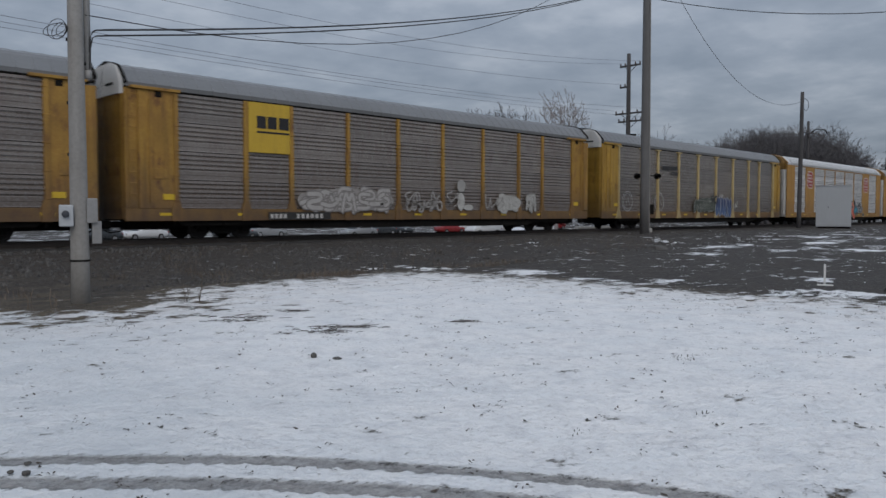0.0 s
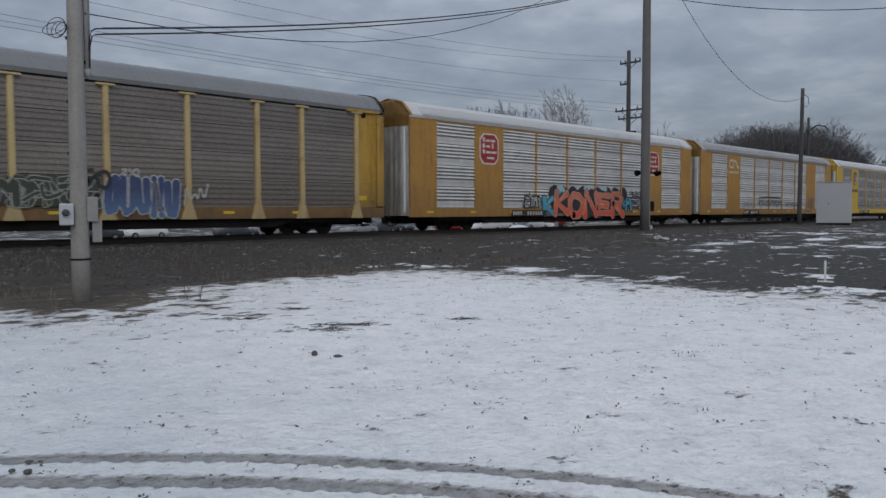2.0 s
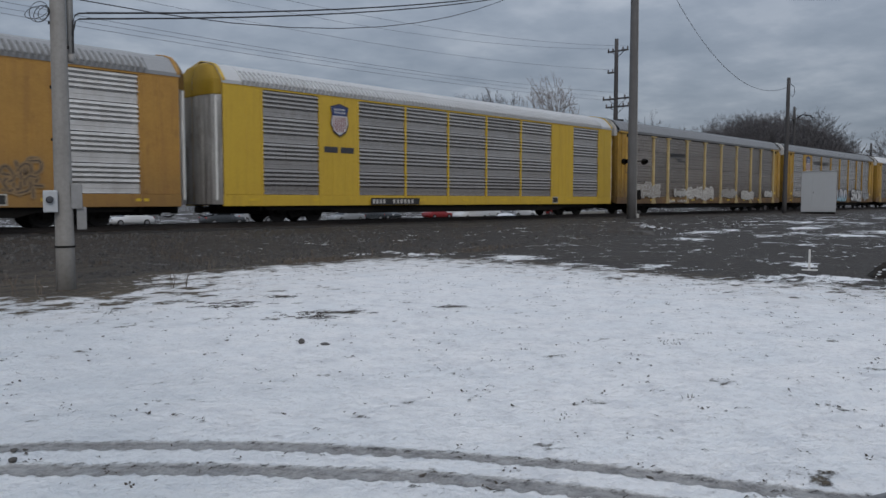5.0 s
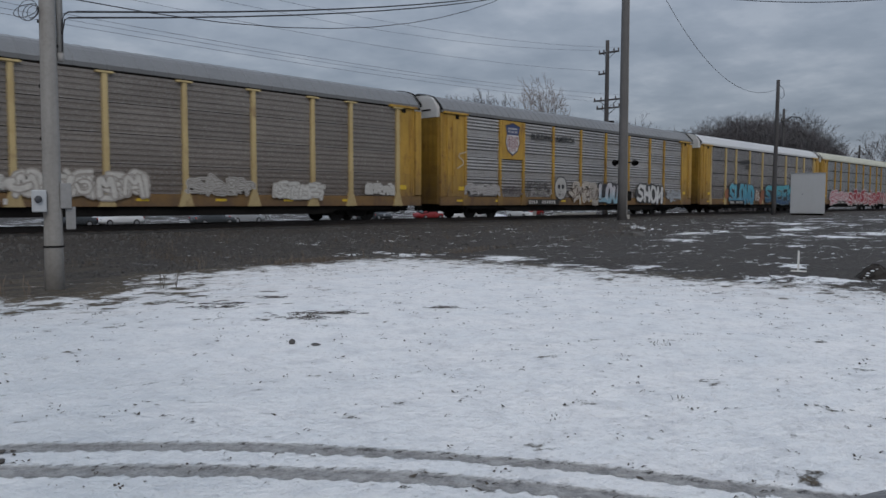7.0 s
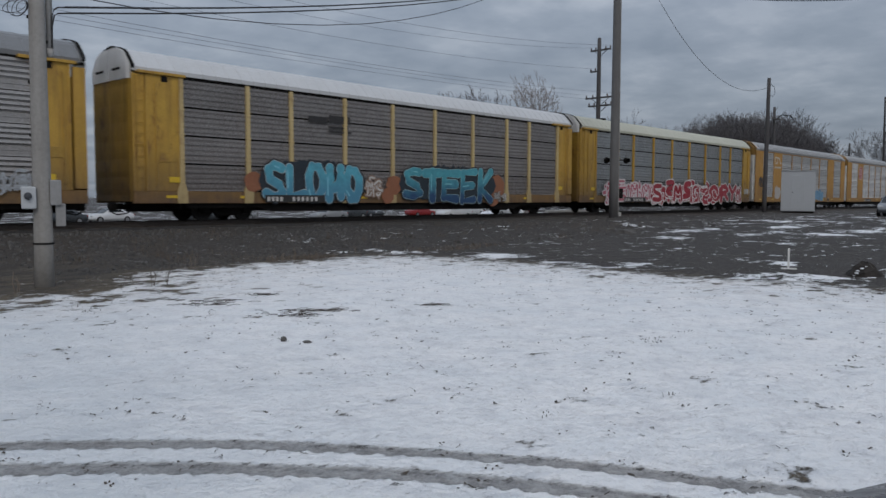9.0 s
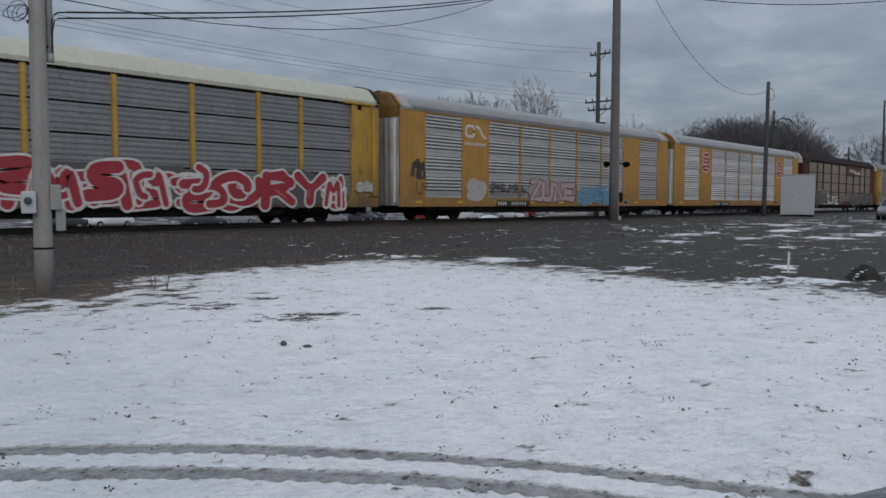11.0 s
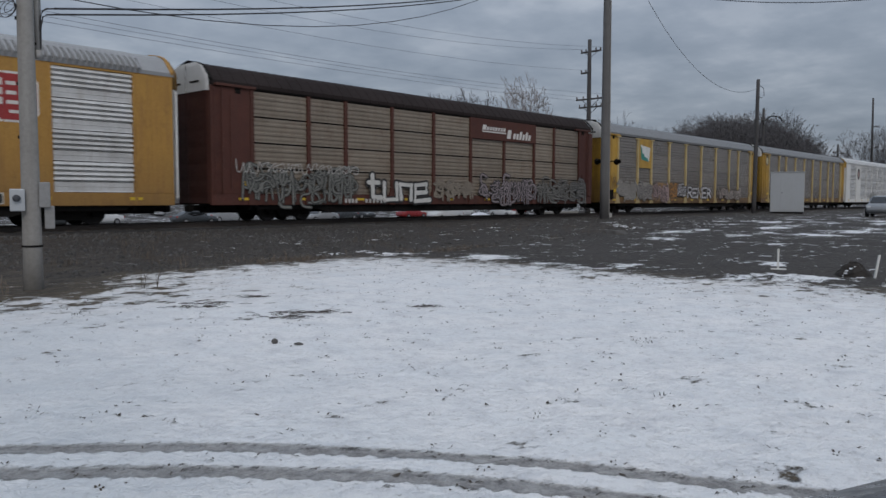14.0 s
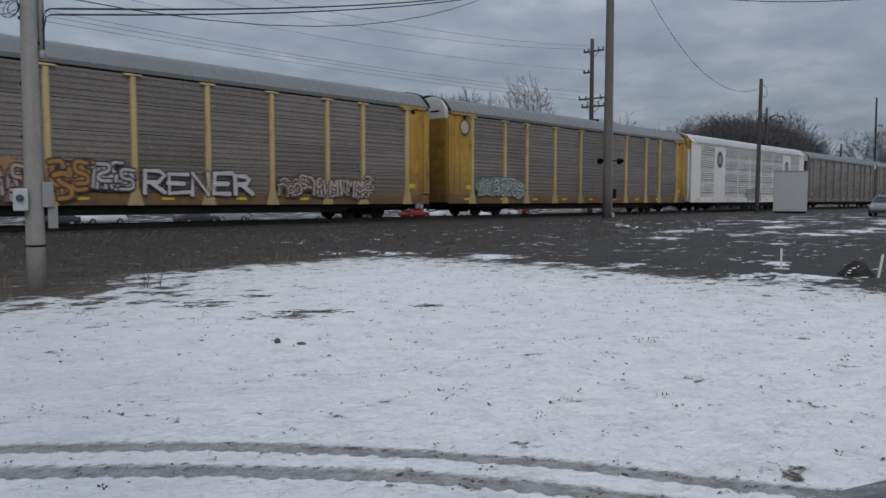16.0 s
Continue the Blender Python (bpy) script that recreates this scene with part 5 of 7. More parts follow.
    graffiti(c, 4.6, 5.4, 0.95, 1.7, (0.10, 0.42, 0.55), (0.03, 0.03, 0.04), 1, 36, 0.22)
    graffiti(c, -5.3, -4.1, 1.2, 1.85, WHITE, BLACK, 3, 34, 0.13)
    graffiti(c, 5.5, 7.0, 1.1, 1.95, (0.45, 0.45, 0.46), BLACK, 1, 35, 0.12)
    tag(c, 5.2, 6.4, 1.6, 2.4, BLACK, 37, 0.06)
    number_bars(c, -6.4)
    # orange car with the white rounded emblem
    c = add_car("louvres", "orange autorack car with bright louvres, white rounded emblem", org, M["bright_panel"], M["pale_roof"], end_low=M["end_metal"], end_top=M["orange_dark"])
    worm_emblem(c, -8.2, 4.55)
    tag(c, -3.4, 1.1, 1.25, 2.0, (0.06, 0.06, 0.065), 41, 0.06)
    bm = bmesh.new()
    ribbon(bm, [(-3.1, 0.75), (-3.3, 1.5), (-3.6, 1.55), (-3.45, 2.02), (-1.9, 2.08), (0.9, 2.05)], 0.07, -1.55)
    part("graffiti_line", bm, paint(*BLACK), c, "thin black sprayed line")
    tag(c, -6.4, -4.5, 1.2, 1.8, (0.42, 0.36, 0.36), 44, 0.05)
    tag(c, 2.2, 5.2, 1.25, 1.85, (0.07, 0.07, 0.075), 42, 0.05)
    graffiti(c, 7.6, 8.7, 1.0, 2.2, (0.1, 0.07, 0.05), (0.3, 0.2, 0.1), 2, 43, 0.07)
    number_bars(c, -6.4)
    # clean yellow car
    c = add_car("louvres", "clean bright yellow autorack car with white roof", M["yellow_new"], M["grey_panel"], M["white_roof"], end_low=M["end_metal"], end_top=M["yellow_new"])
    shield_emblem(c, -8.2, 4.3, 0.62)
    bars(c, -9.0, 2.9, 1.6, 0.25, [(0, 0.45, 0, 1), (0.55, 1.0, 0, 1)], (0.05, 0.05, 0.06), y=-1.53)
    number_bars(c, -6.4)
    # grey with flared yellow posts
    c = add_car("posts", "weathered grey autorack car with yellow flared posts", yel, M["ribbed_panel"], M["grey_roof"], "tee", end_top=M["hood_white"], posts=M["pale_yellow"])
    bars(c, -6.8, 3.6, 2.2, 0.6, [(0.0, 0.5, 0.55, 0.95), (0.5, 0.95, 0.6, 1.0), (0.42, 0.75, 0.25, 0.4), (0.45, 1.0, 0.05, 0.18)], (0.03, 0.028, 0.028), y=-1.54)
    graffiti(c, -11.7, -8.4, 1.15, 2.05, (0.32, 0.29, 0.26), (0.56, 0.54, 0.5), 3, 61, 0.24, edge=0.04, lines=False)
    graffiti(c, -6.3, -4.6, 1.2, 1.65, WHITE, (0.4, 0.38, 0.35), 6, 62, 0.06, edge=0.02)
    graffiti(c, -4.4, 0.1, 1.05, 1.8, (0.6, 0.58, 0.54), (0.36, 0.33, 0.3), 5, 63, 0.2)
    graffiti(c, 1.5, 4.2, 1.1, 1.75, (0.27, 0.25, 0.23), (0.5, 0.48, 0.45), 4, 64, 0.09, edge=0.03)
    graffiti(c, 5.2, 7.6, 1.05, 1.6, WHITE, (0.4, 0.38, 0.35), 4, 65, 0.16, edge=0.04)
    graffiti(c, 10.0, 11.7, 1.2, 1.7, WHITE, (0.45, 0.43, 0.4), 5, 66, 0.09, edge=0.02)
    tag(c, -13.0, -12.4, 2.4, 3.4, (0.13, 0.09, 0.05), 67, 0.05)
    number_bars(c, -7.0, False)
    # shield panel
    c = add_car("posts", "grey autorack car with shield emblem on yellow panel", yel, M["grey_panel"], M["grey_roof"], "flare", "louvre", end_top=M["hood_white"])
    logo_plate(c, -9.105, -7.245, 3.15, TOP, yel)
    shield_emblem(c, -8.2, 4.25, 0.8)
    words(c, "BUILDING", -6.5, 4.34, 0.46, (0.03, 0.03, 0.03))
    words(c, "AMERICA", -4.1, 4.34, 0.46, (0.03, 0.03, 0.03))
    graffiti(c, -12.0, -9.3, 1.2, 1.8, (0.5, 0.48, 0.47), (0.3, 0.28, 0.27), 4, 71, 0.09, edge=0.03)
    tag(c, -9.0, -7.3, 1.2, 1.8, (0.12, 0.1, 0.1), 78, 0.07)
    tag(c, -6.9, -4.6, 1.4, 2.1, (0.10, 0.09, 0.085), 72, 0.08)
    tag(c, -6.6, -4.5, 1.2, 1.7, (0.4, 0.38, 0.36), 79, 0.05)
    tag(c, -12.75, -12.2, 2.4, 3.6, (0.55, 0.48, 0.36), 70, 0.06)
    bm = bmesh.new()
    poly(bm, arc(-3.6, 1.65, 0.60, 0.66, 0, 345, 22), -1.582)
    part("graffiti_fill", bm, paint(0.46, 0.45, 0.43), c, "white sprayed round shape")
    bm = bmesh.new()
    for q in (-0.2, 0.2):
        poly(bm, arc(-3.6 + q, 1.74, 0.13, 0.14, 0, 330, 11), -1.590)
    for q in range(5):
        ribbon(bm, [(-3.84 + q * 0.12, 1.36), (-3.84 + q * 0.12, 1.16)], 0.04, -1.590)
    ribbon(bm, arc(-3.6, 1.65, 0.62, 0.68, 0, 360, 24), 0.06, -1.586)
    part("graffiti_line", bm, paint(*BLACK), c, "black sprayed marks")
    bm = bmesh.new()
    poly(bm, [(-3.66, 1.42), (-3.6, 1.54), (-3.54, 1.42)], -1.590)
    part("graffiti_line", bm, paint(*BLACK), c, "black sprayed mark")
    graffiti(c, -2.7, 0.5, 0.85, 2.0, (0.40, 0.36, 0.32), (0.62, 0.56, 0.48), 3, 73, 0.14, edge=0.035)
    tag(c, -2.6, 0.4, 0.95, 1.9, (0.14, 0.1, 0.08), 77, 0.06)
    graffiti(c, 0.55, 3.8, 0.78, 2.0, (0.62, 0.60, 0.62), (0.025, 0.025, 0.028), 4, 74, 0.34, (0.05, 0.05, 0.055), text="LOUD", low=(0.24, 0.40, 0.48), edge=0.07)
    graffiti(c, 5.35, 8.95, 0.78, 2.0, (0.64, 0.64, 0.63), (0.025, 0.025, 0.028), 4, 75, 0.3, (0.06, 0.06, 0.06), text="SHOM", edge=0.09)
    graffiti(c, 9.6, 11.7, 1.0, 1.7, (0.45, 0.5, 0.55), (0.3, 0.3, 0.3), 4, 76, 0.07, edge=0.02)
    number_bars(c, -6.7)
    # white roof, blue piece
    c = add_car("posts", "slate-grey tiered autorack car with white roof, blue graffiti", yel, M["slate_panel"], M["white_roof"], "flare", "tier", posts=M["pale_yellow"], end_top=M["hood_white"])
    bars(c, -6.3, 3.5, 2.4, 0.9, [(0.0, 0.42, 0.6, 0.9), (0.45, 0.95, 0.65, 1.0), (0.45, 0.9, 0.4, 0.5), (0.45, 0.98, 0.2, 0.3)], (0.03, 0.028, 0.028), y=-1.54)
    graffiti(c, -8.55, -3.4, 0.78, 2.35, (0.10, 0.40, 0.52), (0.02, 0.022, 0.026), 5, 81, 0.44, (0.02, 0.03, 0.04), text="SLOMO", low=(0.07, 0.23, 0.34), rim=(0.45, 0.55, 0.58), edge=0.085)
    graffiti(c, -0.85, 5.9, 0.72, 2.4, (0.08, 0.36, 0.43), (0.02, 0.022, 0.026), 5, 82, 0.42, (0.02, 0.03, 0.04), text="STEEK", low=(0.02, 0.06, 0.14), rim=(0.35, 0.5, 0.52), edge=0.085)
    graffiti(c, -3.1, -2.2, 0.95, 1.8, WHITE, (0.3, 0.2, 0.15), 2, 83, 0.1)
    rng = random.Random(84)
    for u, z, r in ((-9.0, 1.5, 0.45), (-1.4, 1.5, 0.5), (6.2, 1.5, 0.7), (5.9, 1.0, 0.6), (-1.8, 1.0, 0.4)):
        bm = bmesh.new()
        blob(bm, u, z, r, r * 0.9, -1.579 - 0.0005 * (r > 0.5), rng)
        part("graffiti_cloud", bm, paint(0.30, 0.12, 0.06), c, "rusty orange sprayed haze")
    graffiti(c, 6.0, 7.0, 0.8, 1.2, PALE, (0.1, 0.1, 0.1), 3, 85, 0.06, edge=0.02)
    number_bars(c, -8.4)
    # white roof, red and white piece
    c = add_car("posts", "blue-grey autorack car with cream roof, red white graffiti", yel, M["blue_grey_panel"], M["cream_roof"], "flare", "tier", end_top=M["hood_white"])
    graffiti(c, -11.0, -4.6, 0.85, 2.15, (0.45, 0.12, 0.16), (0.65, 0.6, 0.6), 4, 91, 0.3, edge=0.09)
    graffiti(c, -4.4, 7.1, 0.75, 2.1, (0.34, 0.03, 0.045), (0.66, 0.65, 0.63), 7, 92, 0.5, (0.10, 0.09, 0.09), edge=0.08)
    graffiti(c, 7.2, 10.4, 0.7, 2.1, (0.34, 0.03, 0.045), (0.66, 0.65, 0.63), 2, 93, 0.42, (0.10, 0.09, 0.09), text="RY", edge=0.09)
    graffiti(c, 10.4, 11.5, 0.8, 2.0, (0.34, 0.03, 0.045), (0.66, 0.65, 0.63), 1, 95, 0.4, edge=0.1)
    graffiti(c, 12.2, 13.0, 1.4, 1.8, WHITE, (0.4, 0.38, 0.35), 2, 94, 0.07)
    number_bars(c, -8.4)
    # second orange car with the white rounded emblem
    c = add_car("louvres", "orange autorack car with white rounded emblem, pink graffiti", org, M["dull_louvre"], M["pale_roof"], end_low=M["end_metal"], end_top=M["orange_dark"])
    worm_emblem(c, -8.2, 4.55)
    rng = random.Random(101)
    for u, z, rx, rz in ((-8.35, 1.75, 0.55, 0.4), (-7.7, 1.65, 0.45, 0.4), (-8.2, 1.25, 0.75, 0.3)):
        bm = bmesh.new()
        blob(bm, u, z, rx, rz, -1.526 - 0.004 * rx, rng)
        part("graffiti_cloud", bm, paint(0.46, 0.43, 0.40), c, "pale rolled-on paint")
    tag(c, -7.0, -3.9, 1.35, 2.05, (0.10, 0.09, 0.09), 102, 0.08)
    tag(c, -6.8, -4.0, 1.2, 1.7, (0.28, 0.26, 0.27), 106, 0.06)
    graffiti(c, -3.35, 1.1, 0.98, 2.1, (0.50, 0.37, 0.37), (0.07, 0.045, 0.05), 4, 103, 0.3, (0.34, 0.27, 0.27), text="ZUNE", edge=0.05, lines=False)
    graffiti(c, 1.6, 5.6, 0.9, 1.8, (0.10, 0.27, 0.44), (0.30, 0.44, 0.55), 5, 104, 0.2, edge=0.04)
    graffiti(c, -12.85, -12.1, 2.05, 2.95, (0.05, 0.04, 0.035), (0.09, 0.07, 0.05), 1, 105, 0.1, edge=0.015)
    tag(c, -12.6, -12.1, 1.2, 2.0, (0.12, 0.09, 0.05), 107, 0.06)
    number_bars(c, -6.4)
    # second car with red octagons
    c = add_car("louvres", "clean orange autorack car with red octagonal emblems", org, M["bright_panel"], M["pale_roof"], end_low=M["end_metal"], end_top=M["orange_dark"])
    octagon_emblem(c, -8.2, 4.1)
    octagon_emblem(c, 8.15, 4.05)
    number_bars(c, -6.4)
    # oxide red car
    c = add_car("posts", "oxide red autorack car with dusty panels and graffiti", M["oxide"], M["tan_panel"], M["dark_roof"], "flare", "tier", end_top=M["hood_white"])
    logo_plate(c, 1.35, 7.25, 4.12, TOP, M["oxide"], -1.588)
    white = (0.74, 0.72, 0.69)
    bars(c, 2.3, 4.62, 2.0, 0.24, [(0.0, 0.16, 0.0, 1.1)] + [(0.19 + q * 0.12, 0.275 + q * 0.12, 0.0, 0.75) for q in range(7)], white, y=-1.594, slant=0.25)
    bars(c, 2.3, 4.50, 2.2, 0.08, [(0.0, 0.95, 0.0, 0.9)], white, y=-1.594)
    bars(c, 4.45, 4.26, 2.3, 0.48, [(0.0, 0.14, 0.0, 1.0)] + [(0.24 + q * 0.125, 0.33 + q * 0.125, 0.0, 0.66 if q not in (2, 4) else 0.95) for q in range(6)], white, y=-1.594, slant=0.25)
    graffiti(c, -6.0, -1.9, 0.80, 2.05, (0.66, 0.65, 0.62), (0.03, 0.028, 0.028), 4, 121, 0.24, text="tune", edge=0.1, lines=False)
    graffiti(c, -12.5, -6.6, 0.75, 2.3, (0.21, 0.21, 0.19), (0.04, 0.04, 0.038), 7, 122, 0.13, edge=0.035)
    graffiti(c, 2.2, 7.3, 0.75, 2.25, (0.30, 0.25, 0.26), (0.03, 0.028, 0.03), 6, 123, 0.16, edge=0.045)
    graffiti(c, -1.5, 1.4, 0.9, 2.0, (0.32, 0.27, 0.21), (0.2, 0.17, 0.14), 4, 124, 0.08, edge=0.03)
    graffiti(c, 7.5, 12.8, 0.8, 2.2, (0.23, 0.22, 0.20), (0.03, 0.028, 0.028), 5, 125, 0.14, edge=0.04)
    tag(c, -12.8, -6.4, 1.9, 2.5, (0.5, 0.48, 0.45), 126, 0.04)
    number_bars(c, -7.3, False)
    # flag panel
    c = add_car("posts", "brown autorack car, green and white flag on yellow", yel, M["ribbed_panel"], M["grey_roof"], "tee", end_top=M["hood_white"], posts=M["pale_yellow"])
    logo_plate(c, -9.105, -7.245, 3.15, TOP, yel)
    plate("emblem", c, [(-8.95, 4.75), (-8.8, 3.75), (-7.65, 3.6), (-7.45, 4.6)], (0.74, 0.75, 0.73), -1.575, "white waving flag")
    plate("emblem_field", c, [(-8.95, 4.75), (-8.8, 3.75), (-7.65, 3.6), (-7.85, 3.85), (-8.3, 3.95), (-8.42, 4.2), (-8.62, 4.12), (-8.7, 4.45)], (0.05, 0.26, 0.22), -1.58, "green part of the flag")
    graffiti(c, -12.1, -9.4, 1.02, 2.15, (0.20, 0.185, 0.17), (0.46, 0.43, 0.39), 3, 131, 0.16, edge=0.025, lines=False)
    graffiti(c, -9.2, -7.2, 1.02, 2.1, (0.34, 0.31, 0.29), (0.06, 0.055, 0.05), 3, 137, 0.16, (0.30, 0.28, 0.25))
    graffiti(c, -6.95, -4.45, 0.85, 2.1, (0.50, 0.36, 0.35), (0.05, 0.04, 0.035), 4, 132, 0.13, (0.34, 0.2, 0.09))
    graffiti(c, -4.2, -2.9, 0.95, 2.1, (0.42, 0.20, 0.05), (0.05, 0.04, 0.035), 2, 138, 0.2)
    graffiti(c, -2.9, -1.6, 1.2, 2.05, (0.50, 0.48, 0.48), (0.035, 0.033, 0.033), 2, 136, 0.18)
    graffiti(c, -1.2, 3.3, 1.02, 1.9, (0.54, 0.52, 0.53), (0.035, 0.033, 0.033), 5, 133, 0.17, text="RENER", edge=0.05)
    graffiti(c, 4.4, 6.9, 1.02, 1.85, (0.48, 0.41, 0.37), (0.08, 0.06, 0.05), 4, 134, 0.13)
    graffiti(c, 7.2, 9.8, 1.02, 1.85, (0.50, 0.44, 0.40), (0.08, 0.06, 0.05), 4, 135, 0.14)
    tag(c, -12.8, -12.3, 1.9, 2.6, (0.16, 0.11, 0.06), 130, 0.05)
    # round emblem on the end sheet
    c = add_car("posts", "grey-brown autorack car with round emblem on end sheet", yel, M["ribbed_panel"], M["grey_roof"], "tee", end_top=M["hood_white"], posts=M["pale_yellow"])
    plate("emblem_border", c, arc(-12.65, 4.6, 0.42, 0.45, 0, 345, 22), (0.07, 0.07, 0.07), -1.56, "dark ring emblem")
    plate("emblem", c, arc(-12.65, 4.6, 0.3, 0.33, 0, 345, 22), (0.5, 0.45, 0.3), -1.565, "pale disc of the emblem")
    graffiti(c, -11.6, -7.6, 1.1, 2.0, (0.52, 0.53, 0.52), (0.10, 0.14, 0.13), 7, 141, 0.11, (0.2, 0.25, 0.23))
    # white car
    c = add_car("louvres", "white autorack car with pale panels and dark round emblems", M["white"], M["bright_panel"], M["white_roof"], end_low=M["end_metal"], end_top=M["yellow"])
    for u, z, r in ((-8.2, 4.2, 0.62), (8.15, 4.1, 0.5)):
        plate("emblem_border", c, arc(u, z, r, r * 1.1, 0, 345, 22), (0.06, 0.055, 0.055), -1.526, "dark round emblem")
        plate("emblem", c, arc(u, z, r * 0.55, r * 0.62, 0, 345, 22), (0.45, 0.3, 0.28), -1.53, "pale middle of the emblem")
    graffiti(c, -2.0, 1.2, 0.9, 1.9, WHITE, (0.2, 0.22, 0.22), 3, 151, 0.14)
    for k in range(3):
        c = add_car("posts", "distant plain brown-grey autorack car with pale roof", M["brown_panel"], M["ribbed_panel"], M["grey_roof"], "tee", end_top=M["hood_white"])


build_train()


# ---- poles, wires and signals ----
def wire(bm, a, b, sag, r=0.012, n=18, sides=4):
    a, b = Vector(a), Vector(b)
    tube(bm, [a.lerp(b, i / n) - Vector((0, 0, sag * 4 * (i / n) * (1 - i / n))) for i in range(n + 1)], r, sides)


def pole_shaft(name, base, top, r0, r1, material, root):
    bm = bmesh.new()
    n = 7
    base, top = Vector(base), Vector(top)
    tube(bm, [base.lerp(top, i / n) for i in range(n + 1)], [r0 + (r1 - r0) * i / n for i in range(n + 1)], 14)
    return smooth(part(name, bm, material, root))


def cable_thing(name, label, ends, r=0.012, material=None, n=18, sides=4):
    bm = bmesh.new()
    for a, b, sag in ends:
        wire(bm, a, b, sag, r, n, sides)
    return tagged(part(name, bm, material or M["cable"]), label, "cable")


WIRES = (((5.53, 13.95, 4.82), 14.85, 0.72, 0.018), ((5.53, 13.95, 4.72), 14.9, 0.78, 0.016), ((5.27, 14.08, 5.06), 18.6, 2.95, 0.010))
POLE_L, POLE_M, POLE_S, POLE_X = (5.125, 14.155), (39.5, 22.84), (63.3, 22.9), (59.3, 36.0)


def service_pole():
    x, y = POLE_L
    z = lie(x, y)
    root = tagged(new("utility_pole"), "weathered grey wooden service pole with meter box", "utility pole")
    root.matrix_basis = pose(x, y, z, 0, 0, -19.7)
    pole_shaft("shaft", (0, 0, -0.4), (0, 0, 9.0), 0.164, 0.105, M["pole_wood"], root)
    bm = bmesh.new()
    tube(bm, [(0.19, 0.05, 4.1), (0.172, 0.05, 8.6)], 0.058, 10)
    tube(bm, [(0.19, 0.05, 3.98), (0.19, 0.05, 4.12)], 0.064, 10)
    smooth(part("conduit", bm, surface("aged_grey_conduit", (0.30, 0.295, 0.285), (0.22, 0.21, 0.2), 0.6, streak=0.3, streak_col=(0.17, 0.16, 0.15)), root, "grey metal conduit"))
    bm = bmesh.new()
    soft_box(bm, -0.32, -0.09, -0.22, -0.05, 1.36, 1.74, 0.02, 2)
    meter = part("meter_box", bm, M["box_grey"], root, "pale grey electric meter box")
    bm = bmesh.new()
    lathe(bm, [(0.062, 0.0), (0.062, -0.04), (0.05, -0.07), (0.02, -0.08)], "y", 20)
    part("meter_dial", bm, paint(0.045, 0.05, 0.06), meter, "dark round meter", pose(-0.215, -0.22, 1.58))
    bm = bmesh.new()
    lathe(bm, [(0.075, 0.0), (0.075, -0.02)], "y", 20)
    part("meter_ring", bm, M["box_grey"], meter, "metal ring", pose(-0.215, -0.218, 1.58))
    bm = bmesh.new()
    soft_box(bm, 0.12, 0.30, -0.12, 0.06, 1.42, 1.86, 0.015, 2)
    soft_box(bm, 0.20, 0.36, -0.06, 0.05, 1.05, 1.45, 0.015, 2)
    part("switch_box", bm, surface("dull_grey_box", (0.25, 0.25, 0.25), (0.18, 0.175, 0.17), 0.6), root, "dull grey switch box")
    bm = bmesh.new()
    lathe(bm, [(0.163, 0.0), (0.169, 0.005), (0.169, 0.028), (0.163, 0.033)], "z", 20)
    part("band", bm, M["steel_dark"], root, "dark metal band", pose(0, 0, 0.74))
    for k, zz in ((-0.142, 3.5), (0.137, 4.2), (-0.147, 2.6), (-0.136, 4.6)):
        bm = bmesh.new()
        soft_box(bm, k - 0.02, k + 0.02, -0.03, 0.03, zz, zz + 0.05, 0.005)
        part("bolt", bm, M["steel_dark"], root)
    bm = bmesh.new()
    for k in range(4):
        w, drop = 0.09 + 0.028 * k, 0.10 + 0.035 * (k % 3)
        loop = [(-0.12 - w * (1 - math.cos(a)) - 0.01 * k, -0.1 - 0.025 * k, 4.80 + drop * math.sin(a) - 0.10 * (1 - math.cos(a)) * (0.4 + 0.2 * (k % 2))) for a in [math.tau * i / 22 for i in range(23)]]
        tube(bm, loop, 0.006, 5)
    part("cable_coil", bm, M["cable"], root, "spare loop of black cable")
    # drip loops where the cables leave
    bm = bmesh.new()
    for z0, z1 in ((4.5 - z, 4.815 - z), (4.2 - z, 4.715 - z)):
        tube(bm, [(0.22, 0.0, z0 - 0.08), (0.235, -0.02, z0 + (z1 - z0) * 0.55), (0.27, -0.03, z1 - 0.05), (0.33, -0.04, z1 - 0.008), (0.452, -0.056, z1 + 0.002)], 0.014, 6)
    part("drip_loop", bm, M["cable"], root, "black cable drip loops")
    return root


